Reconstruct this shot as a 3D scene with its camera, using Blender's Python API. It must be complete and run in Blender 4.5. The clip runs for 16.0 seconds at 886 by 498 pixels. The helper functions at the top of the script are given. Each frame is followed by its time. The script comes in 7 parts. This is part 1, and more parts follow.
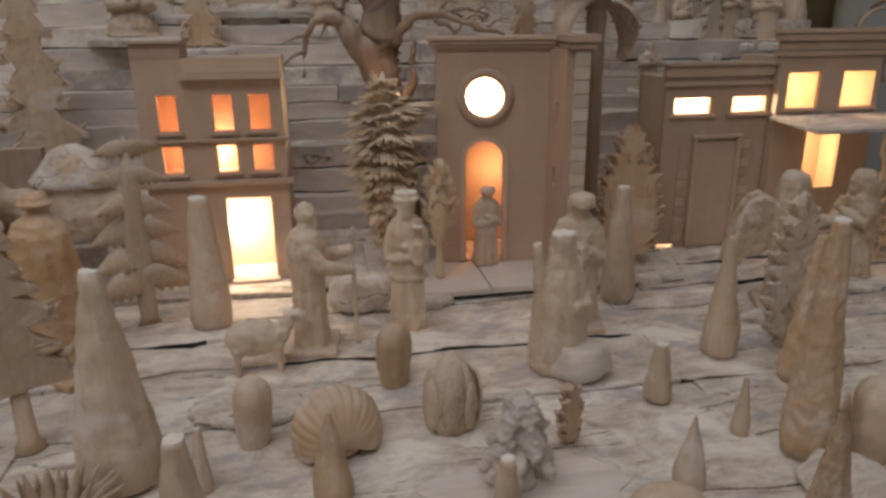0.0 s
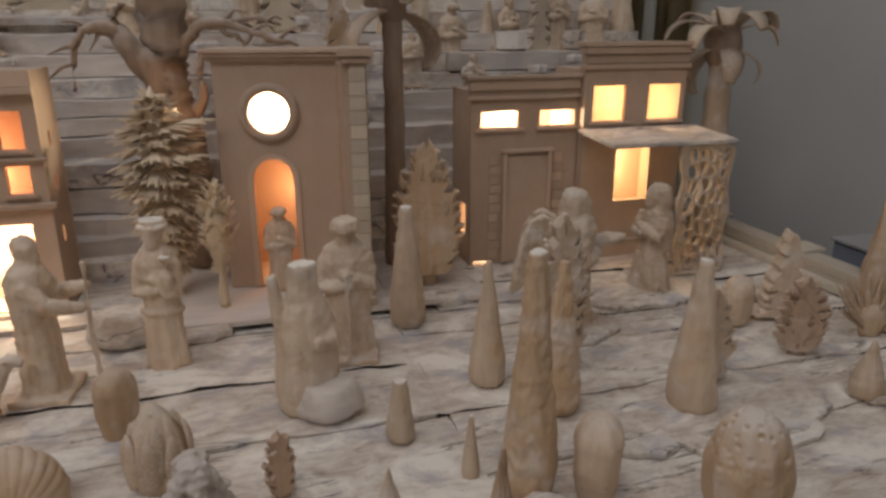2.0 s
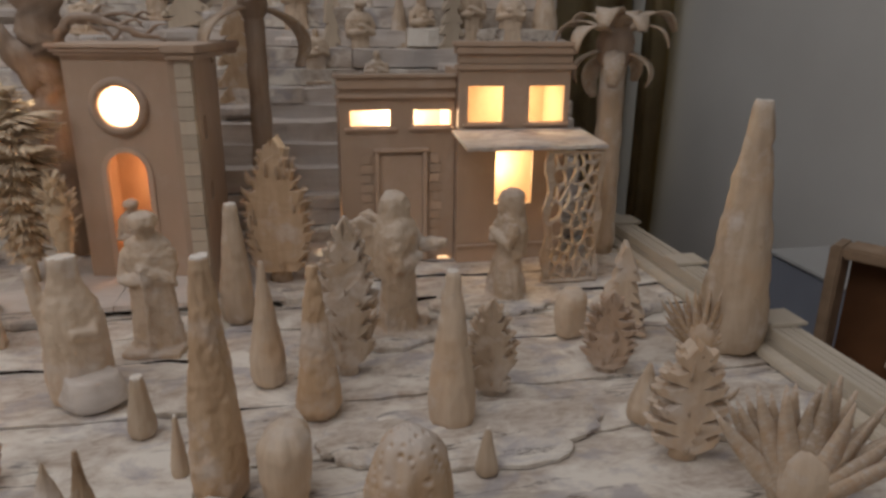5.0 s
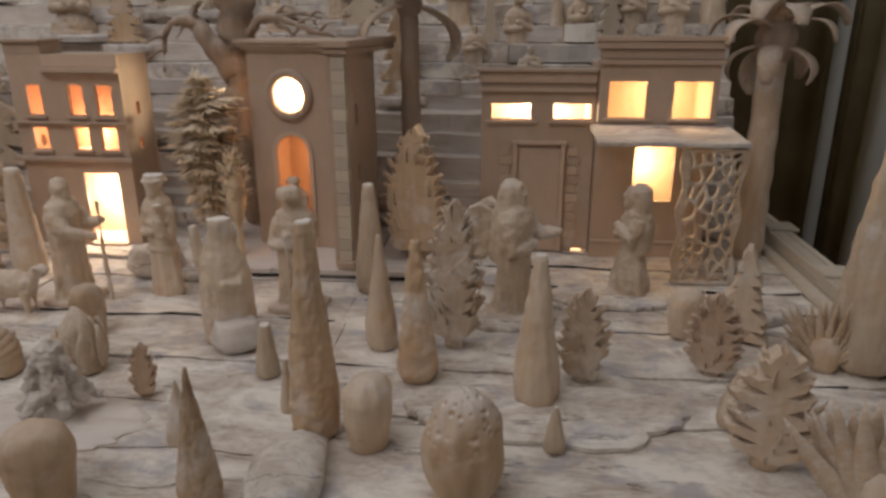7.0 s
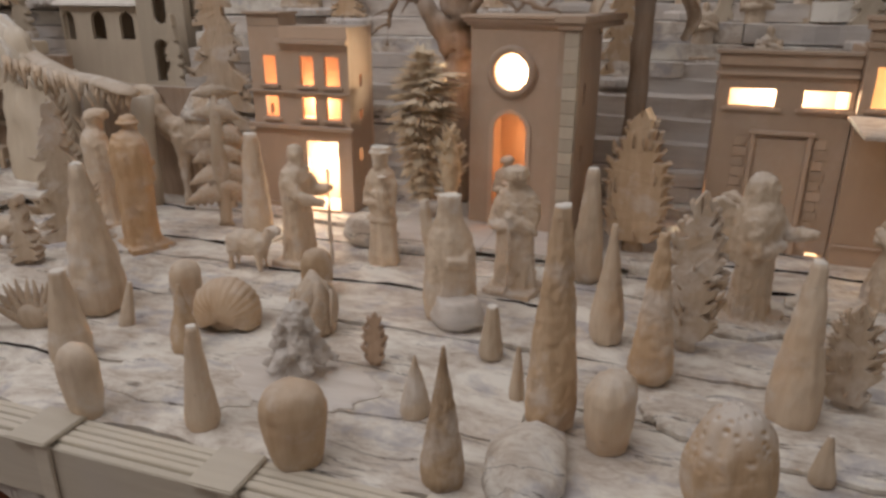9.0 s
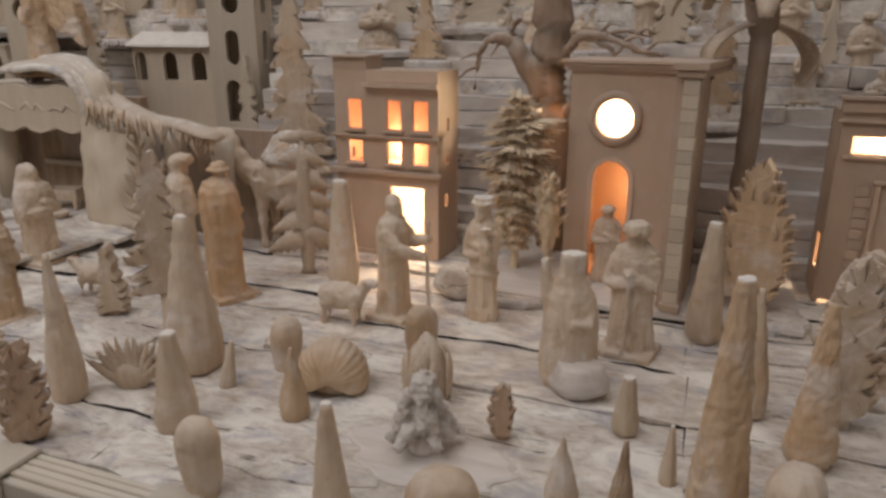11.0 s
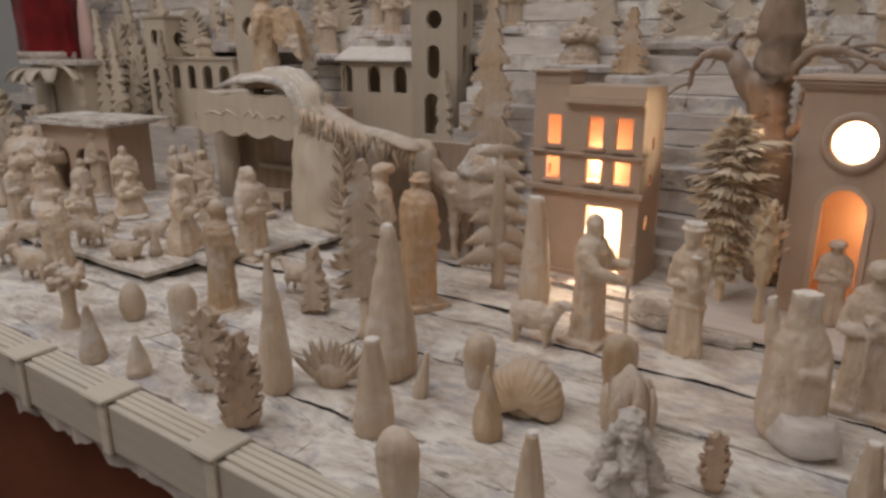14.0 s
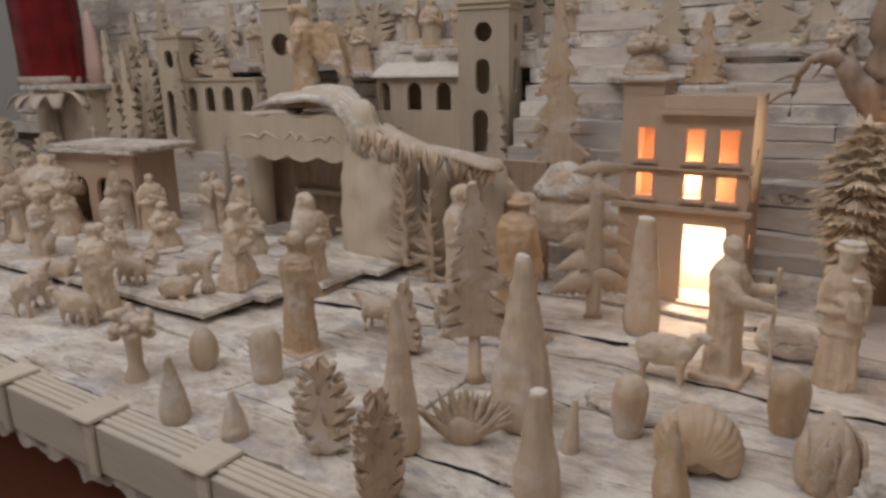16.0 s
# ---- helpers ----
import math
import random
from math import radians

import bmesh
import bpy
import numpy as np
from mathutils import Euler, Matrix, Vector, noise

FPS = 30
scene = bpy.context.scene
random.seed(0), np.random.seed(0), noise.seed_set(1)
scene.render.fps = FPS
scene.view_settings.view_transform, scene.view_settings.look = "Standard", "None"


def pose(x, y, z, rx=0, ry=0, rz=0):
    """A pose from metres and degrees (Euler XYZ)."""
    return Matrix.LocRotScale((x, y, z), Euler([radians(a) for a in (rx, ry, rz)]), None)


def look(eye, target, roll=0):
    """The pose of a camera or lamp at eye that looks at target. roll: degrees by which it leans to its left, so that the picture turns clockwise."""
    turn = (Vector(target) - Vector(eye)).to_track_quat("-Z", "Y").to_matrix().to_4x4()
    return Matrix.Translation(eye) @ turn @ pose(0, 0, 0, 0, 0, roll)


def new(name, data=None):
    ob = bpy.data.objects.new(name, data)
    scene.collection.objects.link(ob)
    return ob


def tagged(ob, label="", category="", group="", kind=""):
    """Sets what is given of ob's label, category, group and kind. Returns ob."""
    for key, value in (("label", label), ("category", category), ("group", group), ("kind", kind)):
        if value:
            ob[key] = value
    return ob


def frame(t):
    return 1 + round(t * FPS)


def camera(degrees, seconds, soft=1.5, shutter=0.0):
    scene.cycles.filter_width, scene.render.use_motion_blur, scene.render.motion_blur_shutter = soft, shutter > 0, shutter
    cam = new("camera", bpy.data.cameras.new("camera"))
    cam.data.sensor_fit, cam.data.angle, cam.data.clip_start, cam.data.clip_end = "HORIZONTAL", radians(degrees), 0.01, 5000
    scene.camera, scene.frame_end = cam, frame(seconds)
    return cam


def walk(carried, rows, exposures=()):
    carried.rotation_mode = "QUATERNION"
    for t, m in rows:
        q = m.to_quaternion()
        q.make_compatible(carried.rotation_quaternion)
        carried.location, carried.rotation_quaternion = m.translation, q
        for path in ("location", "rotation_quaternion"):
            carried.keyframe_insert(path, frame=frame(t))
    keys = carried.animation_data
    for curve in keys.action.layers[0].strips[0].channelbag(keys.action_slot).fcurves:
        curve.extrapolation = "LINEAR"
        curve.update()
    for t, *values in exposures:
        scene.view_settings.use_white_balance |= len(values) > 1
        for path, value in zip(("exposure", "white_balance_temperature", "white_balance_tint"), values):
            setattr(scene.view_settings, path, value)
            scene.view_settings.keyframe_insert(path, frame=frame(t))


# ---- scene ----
cam = camera(65.0, 16.0, soft=3.0)
PATH = [
    (0, (-0.0012, 0.0039, 0.3912), (0.1612, 0.9408, 0.0818), -0.59),
    (0.5, (0.0199, 0.0352, 0.3956), (0.2617, 0.9552, 0.0872), -1.15),
    (1, (0.0566, 0.0370, 0.3959), (0.3383, 0.9476, 0.0934), -0.65),
    (1.5, (0.1277, 0.0258, 0.3966), (0.4047, 0.9376, 0.0936), 0.19),
    (2, (0.2115, 0.0170, 0.4012), (0.4740, 0.9323, 0.0957), -0.12),
    (2.5, (0.2865, -0.0202, 0.4069), (0.5291, 0.9012, 0.1033), 0.50),
    (3, (0.3609, -0.0667, 0.4087), (0.5937, 0.8570, 0.1045), 0.12),
    (3.5, (0.4047, -0.0753, 0.4079), (0.6049, 0.8551, 0.1008), -0.14),
    (4, (0.4315, -0.0257, 0.4079), (0.6672, 0.8930, 0.0910), 0.13),
    (6.5, (0.6263, -0.0943, 0.4156), (0.6090, 0.8550, 0.1018), 0.62),
    (7, (0.6184, -0.1001, 0.4105), (0.5305, 0.8432, 0.0905), -0.15),
    (7.5, (0.5986, -0.1044, 0.4088), (0.4435, 0.8285, 0.0839), -0.34),
    (8, (0.5746, -0.0977, 0.4063), (0.3599, 0.8190, 0.0691), -0.39),
    (8.5, (0.5469, -0.0906, 0.4040), (0.2846, 0.8105, 0.0587), -0.10),
    (9, (0.5180, -0.0855, 0.4035), (0.2187, 0.8040, 0.0582), 0.18),
    (11.5, (0.3657, -0.0628, 0.4201), (0.0165, 0.8274, 0.1274), -0.43),
    (12, (0.3530, -0.0627, 0.4203), (-0.0268, 0.8178, 0.1366), -0.79),
    (12.5, (0.3687, -0.0653, 0.4169), (-0.0917, 0.7786, 0.1415), 0.24),
    (13, (0.3795, -0.0651, 0.4197), (-0.1393, 0.7443, 0.1443), -0.41),
    (13.5, (0.3881, -0.0597, 0.4180), (-0.1654, 0.7261, 0.1422), -0.06),
    (14, (0.3373, -0.0597, 0.4151), (-0.2134, 0.7254, 0.1318), -0.04),
    (14.5, (0.2581, -0.0613, 0.4141), (-0.2812, 0.7336, 0.1361), -0.75),
    (15, (0.2116, -0.0578, 0.4114), (-0.3277, 0.7389, 0.1386), -0.85),
    (15.5, (0.1640, -0.0684, 0.4029), (-0.3690, 0.7356, 0.1393), -1.00),
    (16, (0.1278, -0.0733, 0.4034), (-0.4003, 0.7358, 0.1455), -1.23),
]
walk(cam, [(t, look(eye, target, roll)) for t, eye, target, roll in PATH], [(0.0, -0.20), (2.5, -0.14), (6.8, -0.10), (8.0, 0.13), (9.5, 0.14), (12.0, 0.09), (16.0, 0.07)])

# ---- light ----
world = bpy.data.worlds.new("room_world")
world.use_nodes = True
scene.world = world
world.node_tree.nodes["Background"].inputs[0].default_value = (0.60, 0.62, 0.66, 1)
world.node_tree.nodes["Background"].inputs[1].default_value = 0.02


def area_lamp(name, m, sx, sy, watts, colour):
    data = bpy.data.lights.new(name, "AREA")
    data.shape, data.size, data.size_y, data.energy, data.color = "RECTANGLE", sx, sy, watts, colour
    ob = new(name, data)
    ob.matrix_world = m
    return ob


def bulb(name, x, y, z, watts, colour, radius=0.012):
    data = bpy.data.lights.new(name, "POINT")
    data.energy, data.color, data.shadow_soft_size = watts, colour, radius
    ob = new(name, data)
    ob.location = (x, y, z)
    return ob


area_lamp("overhead_light", look((-1.25, -0.9, 2.5), (-1.15, -0.3, 0.0)), 3.0, 1.2, 37.0, (1.0, 0.96, 0.975))
# a second overhead light, added unseen to brighten the hillside and houses
area_lamp("overhead_light", look((-0.40, 0.75, 2.5), (-0.40, 0.9, 0.0)), 2.8, 1.2, 15.5, (1.0, 0.96, 0.975))

# ---- materials ----


def shader(name, rough=0.7, metal=0.0):
    m = bpy.data.materials.new(name)
    m.use_nodes = True
    n = m.node_tree.nodes
    b = n["Principled BSDF"]
    b.inputs["Roughness"].default_value, b.inputs["Metallic"].default_value = rough, metal
    b.inputs["Specular IOR Level"].default_value = 0.25
    return m, n, m.node_tree.links, b


def wood(name, light, dark, stain, grain=(18, 18, 160), rough=0.72, bump=0.35, cut=90.0, pale_up=0.0, chalk=0.0):
    """Carved bare wood: long grain, knife cuts, broad stains, and a tone of its own for each piece."""
    m, n, l, b = shader(name, rough)
    co = n.new("ShaderNodeTexCoord")
    mp = n.new("ShaderNodeMapping")
    mp.inputs["Scale"].default_value = grain
    l.new(co.outputs["Object"], mp.inputs["Vector"])
    gr = n.new("ShaderNodeTexNoise")
    gr.inputs["Scale"].default_value, gr.inputs["Detail"].default_value, gr.inputs["Roughness"].default_value = 1.0, 5.0, 0.65
    l.new(mp.outputs["Vector"], gr.inputs["Vector"])
    br = n.new("ShaderNodeTexNoise")
    br.inputs["Scale"].default_value, br.inputs["Detail"].default_value = 9.0, 4.0
    l.new(co.outputs["Object"], br.inputs["Vector"])
    info = n.new("ShaderNodeObjectInfo")
    ramp = n.new("ShaderNodeValToRGB")
    ramp.color_ramp.elements[0].position, ramp.color_ramp.elements[0].color = 0.30, (*dark, 1)
    ramp.color_ramp.elements[1].position, ramp.color_ramp.elements[1].color = 0.66, (*light, 1)
    l.new(gr.outputs["Fac"], ramp.inputs["Fac"])
    mix = n.new("ShaderNodeMix")
    mix.data_type = "RGBA"
    r2 = n.new("ShaderNodeMapRange")
    r2.inputs["From Min"].default_value, r2.inputs["From Max"].default_value = 0.48, 0.72
    r2.inputs["To Max"].default_value = 0.75
    l.new(br.outputs["Fac"], r2.inputs["Value"])
    l.new(r2.outputs["Result"], mix.inputs["Factor"])
    l.new(ramp.outputs["Color"], mix.inputs["A"])
    mix.inputs["B"].default_value = (*stain, 1)
    hue = n.new("ShaderNodeHueSaturation")
    rv = n.new("ShaderNodeMapRange")
    rv.inputs["To Min"].default_value, rv.inputs["To Max"].default_value = 0.84, 1.14
    l.new(info.outputs["Random"], rv.inputs["Value"])
    l.new(rv.outputs["Result"], hue.inputs["Value"])
    l.new(mix.outputs["Result"], hue.inputs["Color"])
    last = hue.outputs["Color"]
    if chalk:  # remains of a thin white wash rubbed into the cuts, and bare orange heartwood
        for size, lo, hi, most, tint in ((16.0, 0.52, 0.66, chalk, (0.74, 0.68, 0.62)), (11.0, 0.54, 0.70, 0.6 * chalk, (0.60, 0.39, 0.22)), (75.0, 0.63, 0.72, 0.8 * chalk, (0.40, 0.29, 0.20))):
            wn = n.new("ShaderNodeTexNoise")
            wn.inputs["Scale"].default_value, wn.inputs["Detail"].default_value, wn.inputs["Roughness"].default_value = size, 7.0, 0.65
            sh = n.new("ShaderNodeVectorMath")
            sh.operation = "ADD"
            l.new(co.outputs["Object"], sh.inputs[0])
            l.new(info.outputs["Location"], sh.inputs[1])
            l.new(sh.outputs["Vector"], wn.inputs["Vector"])
            wr = n.new("ShaderNodeMapRange")
            wr.inputs["From Min"].default_value, wr.inputs["From Max"].default_value, wr.inputs["To Max"].default_value = lo, hi, most
            l.new(wn.outputs["Fac"], wr.inputs["Value"])
            wm = n.new("ShaderNodeMix")
            wm.data_type = "RGBA"
            l.new(wr.outputs["Result"], wm.inputs["Factor"])
            l.new(last, wm.inputs["A"])
            wm.inputs["B"].default_value = (*tint, 1)
            last = wm.outputs["Result"]
    # surfaces turned upwards are mixed towards a pale grey
    if pale_up:
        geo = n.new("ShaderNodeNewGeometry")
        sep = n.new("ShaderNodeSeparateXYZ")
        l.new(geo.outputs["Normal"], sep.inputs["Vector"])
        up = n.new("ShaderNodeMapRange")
        up.inputs["From Min"].default_value, up.inputs["From Max"].default_value, up.inputs["To Max"].default_value = 0.25, 0.9, pale_up
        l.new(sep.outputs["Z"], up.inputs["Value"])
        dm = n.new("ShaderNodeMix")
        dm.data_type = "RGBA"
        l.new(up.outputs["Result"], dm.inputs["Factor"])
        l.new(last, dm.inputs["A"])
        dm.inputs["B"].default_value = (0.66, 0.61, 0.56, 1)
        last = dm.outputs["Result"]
    l.new(last, b.inputs["Base Color"])
    fine = n.new("ShaderNodeTexVoronoi")
    fine.inputs["Scale"].default_value = cut
    l.new(co.outputs["Object"], fine.inputs["Vector"])
    add = n.new("ShaderNodeMath")
    add.operation = "ADD"
    l.new(gr.outputs["Fac"], add.inputs[0])
    l.new(fine.outputs["Distance"], add.inputs[1])
    bp = n.new("ShaderNodeBump")
    bp.inputs["Strength"].default_value, bp.inputs["Distance"].default_value = bump, 0.004
    l.new(add.outputs["Value"], bp.inputs["Height"])
    l.new(bp.outputs["Normal"], b.inputs["Normal"])
    return m


def plain(name, colour, rough=0.6, noise_scale=6.0, vary=0.12, bump=0.05):
    m, n, l, b = shader(name, rough)
    co = n.new("ShaderNodeTexCoord")
    t = n.new("ShaderNodeTexNoise")
    t.inputs["Scale"].default_value, t.inputs["Detail"].default_value = noise_scale, 6.0
    l.new(co.outputs["Object"], t.inputs["Vector"])
    r = n.new("ShaderNodeValToRGB")
    r.color_ramp.elements[0].position, r.color_ramp.elements[1].position = 0.3, 0.7
    r.color_ramp.elements[0].color = (*(c * (1 - vary) for c in colour), 1)
    r.color_ramp.elements[1].color = (*(min(1, c * (1 + vary)) for c in colour), 1)
    l.new(t.outputs["Fac"], r.inputs["Fac"])
    l.new(r.outputs["Color"], b.inputs["Base Color"])
    bp = n.new("ShaderNodeBump")
    bp.inputs["Strength"].default_value, bp.inputs["Distance"].default_value = bump, 0.004
    l.new(t.outputs["Fac"], bp.inputs["Height"])
    l.new(bp.outputs["Normal"], b.inputs["Normal"])
    return m


UP = (70, 70, 11)
PALE = wood("carved_limewood", (0.68, 0.555, 0.42), (0.54, 0.415, 0.295), (0.60, 0.42, 0.265), grain=UP, bump=0.30, cut=70, pale_up=0.35, chalk=0.75)
HONEY = wood("honey_limewood", (0.62, 0.455, 0.30), (0.50, 0.34, 0.205), (0.62, 0.51, 0.39), grain=UP, bump=0.30, cut=70, pale_up=0.3, chalk=0.6)
HOUSE = wood("house_board", (0.59, 0.44, 0.325), (0.535, 0.395, 0.285), (0.53, 0.40, 0.305), grain=(30, 30, 12), bump=0.08, cut=40, pale_up=0.3, chalk=0.14)
ORANGE = wood("orange_wood", (0.68, 0.46, 0.27), (0.56, 0.35, 0.19), (0.66, 0.52, 0.38), grain=UP, bump=0.25, cut=70, pale_up=0.2, chalk=0.3)
BROWNED = wood("browned_limewood", (0.52, 0.375, 0.265), (0.41, 0.285, 0.195), (0.47, 0.35, 0.26), grain=UP, bump=0.3, cut=70, pale_up=0.3, chalk=0.4)
PITTED = wood("pitted_limewood", (0.62, 0.455, 0.30), (0.50, 0.34, 0.205), (0.62, 0.51, 0.39), grain=UP, bump=0.3, cut=70, pale_up=0.85, chalk=0.5)
SHAVE = wood("fresh_shavings", (0.84, 0.70, 0.50), (0.74, 0.58, 0.39), (0.78, 0.62, 0.43), grain=UP, bump=0.15, cut=60, pale_up=0.25, chalk=0.25)
SLAB = wood("weathered_slab", (0.75, 0.69, 0.63), (0.55, 0.48, 0.42), (0.62, 0.595, 0.58), grain=(9, 60, 60), bump=0.4, cut=35, pale_up=0.3)
BARK = wood("old_branch", (0.42, 0.31, 0.225), (0.27, 0.185, 0.125), (0.38, 0.32, 0.27), grain=(60, 60, 9), bump=0.4, cut=50, pale_up=0.4)
CREAM = wood("cream_castle_wood", (0.64, 0.55, 0.43), (0.56, 0.47, 0.36), (0.60, 0.51, 0.395), grain=(50, 50, 9), bump=0.1, cut=40, pale_up=0.4)
RAIL = wood("edging_wood", (0.66, 0.60, 0.49), (0.58, 0.515, 0.41), (0.61, 0.56, 0.48), grain=(8, 90, 90), bump=0.1, cut=40, pale_up=0.2)


def whitewash(name):
    """Boards with brushed, rubbed-off whitewash: white streaks, bare wood and blue-grey stains along the grain."""
    m, n, l, b = shader(name, 0.8)
    co = n.new("ShaderNodeTexCoord")

    def streak(scale, detail, size=1.0, rough=0.6, warp=0.0):
        mp = n.new("ShaderNodeMapping")
        mp.inputs["Scale"].default_value = scale
        t = n.new("ShaderNodeTexNoise")
        t.inputs["Scale"].default_value, t.inputs["Detail"].default_value, t.inputs["Roughness"].default_value, t.inputs["Distortion"].default_value = size, detail, rough, warp
        l.new(co.outputs["Object"], mp.inputs["Vector"])
        l.new(mp.outputs["Vector"], t.inputs["Vector"])
        return t.outputs["Fac"]

    def span(value, lo, hi, top=1.0):
        r = n.new("ShaderNodeMapRange")
        r.inputs["From Min"].default_value, r.inputs["From Max"].default_value, r.inputs["To Max"].default_value = lo, hi, top
        l.new(value, r.inputs["Value"])
        return r.outputs["Result"]

    def over(under, top, fac):
        mx = n.new("ShaderNodeMix")
        mx.data_type = "RGBA"
        if isinstance(under, tuple):
            mx.inputs["A"].default_value = under
        else:
            l.new(under, mx.inputs["A"])
        mx.inputs["B"].default_value = top
        l.new(fac, mx.inputs["Factor"])
        return mx.outputs["Result"]

    fine, broad, blots, scratch = streak((34, 85, 50), 8.0, 1.0, 0.75, 0.8), streak((9, 14, 12), 7.0, 1.0, 0.7, 0.5), streak((12, 17, 12), 6.0, 1.0, 0.65, 0.4), streak((70, 200, 90), 4.0)
    c = over((0.45, 0.36, 0.28, 1), (0.70, 0.64, 0.57, 1), span(fine, 0.34, 0.58))
    c = over(c, (0.91, 0.87, 0.79, 1), span(broad, 0.45, 0.60, 0.92))
    c = over(c, (0.44, 0.42, 0.445, 1), span(blots, 0.52, 0.64, 0.72))
    c = over(c, (0.36, 0.285, 0.22, 1), span(scratch, 0.66, 0.74, 0.55))
    # hair cracks that wander along the grain
    line, where = streak((3.2, 26, 8), 5.0, 1.0, 0.55, 0.6), streak((5, 9, 5), 2.0)
    off = n.new("ShaderNodeMath")
    off.operation = "SUBTRACT"
    l.new(line, off.inputs[0])
    off.inputs[1].default_value = 0.5
    ab = n.new("ShaderNodeMath")
    ab.operation = "ABSOLUTE"
    l.new(off.outputs["Value"], ab.inputs[0])
    thin = n.new("ShaderNodeMapRange")
    thin.inputs["From Min"].default_value, thin.inputs["From Max"].default_value = 0.0, 0.009
    thin.inputs["To Min"].default_value, thin.inputs["To Max"].default_value = 1.0, 0.0
    l.new(ab.outputs["Value"], thin.inputs["Value"])
    some = n.new("ShaderNodeMath")
    some.operation = "MULTIPLY"
    l.new(thin.outputs["Result"], some.inputs[0])
    l.new(span(where, 0.50, 0.56, 0.9), some.inputs[1])
    c = over(c, (0.10, 0.075, 0.055, 1), some.outputs["Value"])
    l.new(c, b.inputs["Base Color"])
    add = n.new("ShaderNodeMath")
    add.operation = "ADD"
    l.new(fine, add.inputs[0])
    l.new(broad, add.inputs[1])
    bp = n.new("ShaderNodeBump")
    bp.inputs["Strength"].default_value, bp.inputs["Distance"].default_value = 0.45, 0.006
    l.new(add.outputs["Value"], bp.inputs["Height"])
    l.new(bp.outputs["Normal"], b.inputs["Normal"])
    return m


WHITE = whitewash("whitewashed_board")
# near-black that paints shade between and under the boards
GAP_SHADE = plain("gap_shade_black", (0.03, 0.022, 0.016), 0.9)
WALL_GREY = plain("grey_plaster", (0.70, 0.705, 0.68), 0.85, 2.5, 0.05)
OLIVE = plain("olive_cloth", (0.78, 0.67, 0.43), 0.9, 5.0, 0.2)
SAWN = plain("sawn_end_grain", (0.80, 0.75, 0.68), 0.8, 60.0, 0.08)
CEIL = plain("ceiling_paint", (0.75, 0.74, 0.72), 0.9, 2.0, 0.04)
FLOOR = plain("red_brown_floor", (0.17, 0.062, 0.034), 0.5, 5.0, 0.2)
RED = plain("red_cloth", (0.17, 0.012, 0.014), 0.22, 14.0, 0.35, 0.5)
PINK = plain("pink_cloth", (0.62, 0.43, 0.38), 0.7, 8.0, 0.1)
LACE = plain("white_lace", (0.55, 0.47, 0.40), 0.8, 40.0, 0.2)
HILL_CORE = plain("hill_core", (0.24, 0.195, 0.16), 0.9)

# ---- mesh helpers ----


def part(name, bm, material, parent=None, label="", smooth=True):
    me = bpy.data.meshes.new(name)
    bm.to_mesh(me)
    bm.free()
    me.materials.append(material)
    if smooth:
        me.shade_smooth()
    ob = new(name, me)
    if parent is not None:
        ob.parent = parent
    if label:
        ob["label"] = label
    return ob


def thing(name, m, label, category, group="", kind=""):
    ob = new(name)
    ob.empty_display_size = 0.02
    ob.matrix_basis = m
    return tagged(ob, label, category, group, kind)


def box(bm, x0, x1, y0, y1, z0, z1, bevel=0.0):
    r = bmesh.ops.create_cube(bm, size=1.0)
    vs = r["verts"]
    for v in vs:
        v.co = Vector(((x0 + x1) / 2 + v.co.x * (x1 - x0), (y0 + y1) / 2 + v.co.y * (y1 - y0), (z0 + z1) / 2 + v.co.z * (z1 - z0)))
    if bevel:
        es = {e for v in vs for e in v.link_edges}
        bmesh.ops.bevel(bm, geom=list(es), offset=bevel, segments=2, affect="EDGES")
    return bm


def boxes(*rows, bevel=0.0):
    bm = bmesh.new()
    for r in rows:
        box(bm, *r, bevel=bevel)
    return bm


def lathe(bm, profile, segments=16, squash=1.0, m=Matrix(), wave=None):
    """A turned solid from (radius, height) pairs; wave(angle, height) scales the radius."""
    rings = []
    for r, z in profile:
        ring = []
        for k in range(segments):
            a = 2 * math.pi * k / segments
            s = r * (wave(a, z) if wave else 1.0)
            ring.append(bm.verts.new(m @ Vector((s * math.cos(a), s * math.sin(a) * squash, z))))
        rings.append(ring)
    for a, b in zip(rings, rings[1:]):
        for k in range(segments):
            bm.faces.new((a[k], a[(k + 1) % segments], b[(k + 1) % segments], b[k]))
    bm.faces.new(rings[0][::-1])
    bm.faces.new(rings[-1])
    return bm


def tube(bm, points, radii, segments=7):
    """A round limb along points."""
    rings = []
    pts = [Vector(p) for p in points]
    for i, p in enumerate(pts):
        d = (pts[min(i + 1, len(pts) - 1)] - pts[max(i - 1, 0)]).normalized()
        q = d.to_track_quat("Z", "Y").to_matrix()
        rings.append([bm.verts.new(p + q @ Vector((radii[i] * math.cos(2 * math.pi * k / segments), radii[i] * math.sin(2 * math.pi * k / segments), 0))) for k in range(segments)])
    for a, b in zip(rings, rings[1:]):
        for k in range(segments):
            bm.faces.new((a[k], a[(k + 1) % segments], b[(k + 1) % segments], b[k]))
    bm.faces.new(rings[0][::-1])
    bm.faces.new(rings[-1])
    return bm


def ball(bm, centre, rx, ry, rz, seg=10):
    bmesh.ops.create_uvsphere(bm, u_segments=seg, v_segments=max(6, seg * 2 // 3), radius=1.0, matrix=Matrix.LocRotScale(centre, None, (rx, ry, rz)))
    return bm


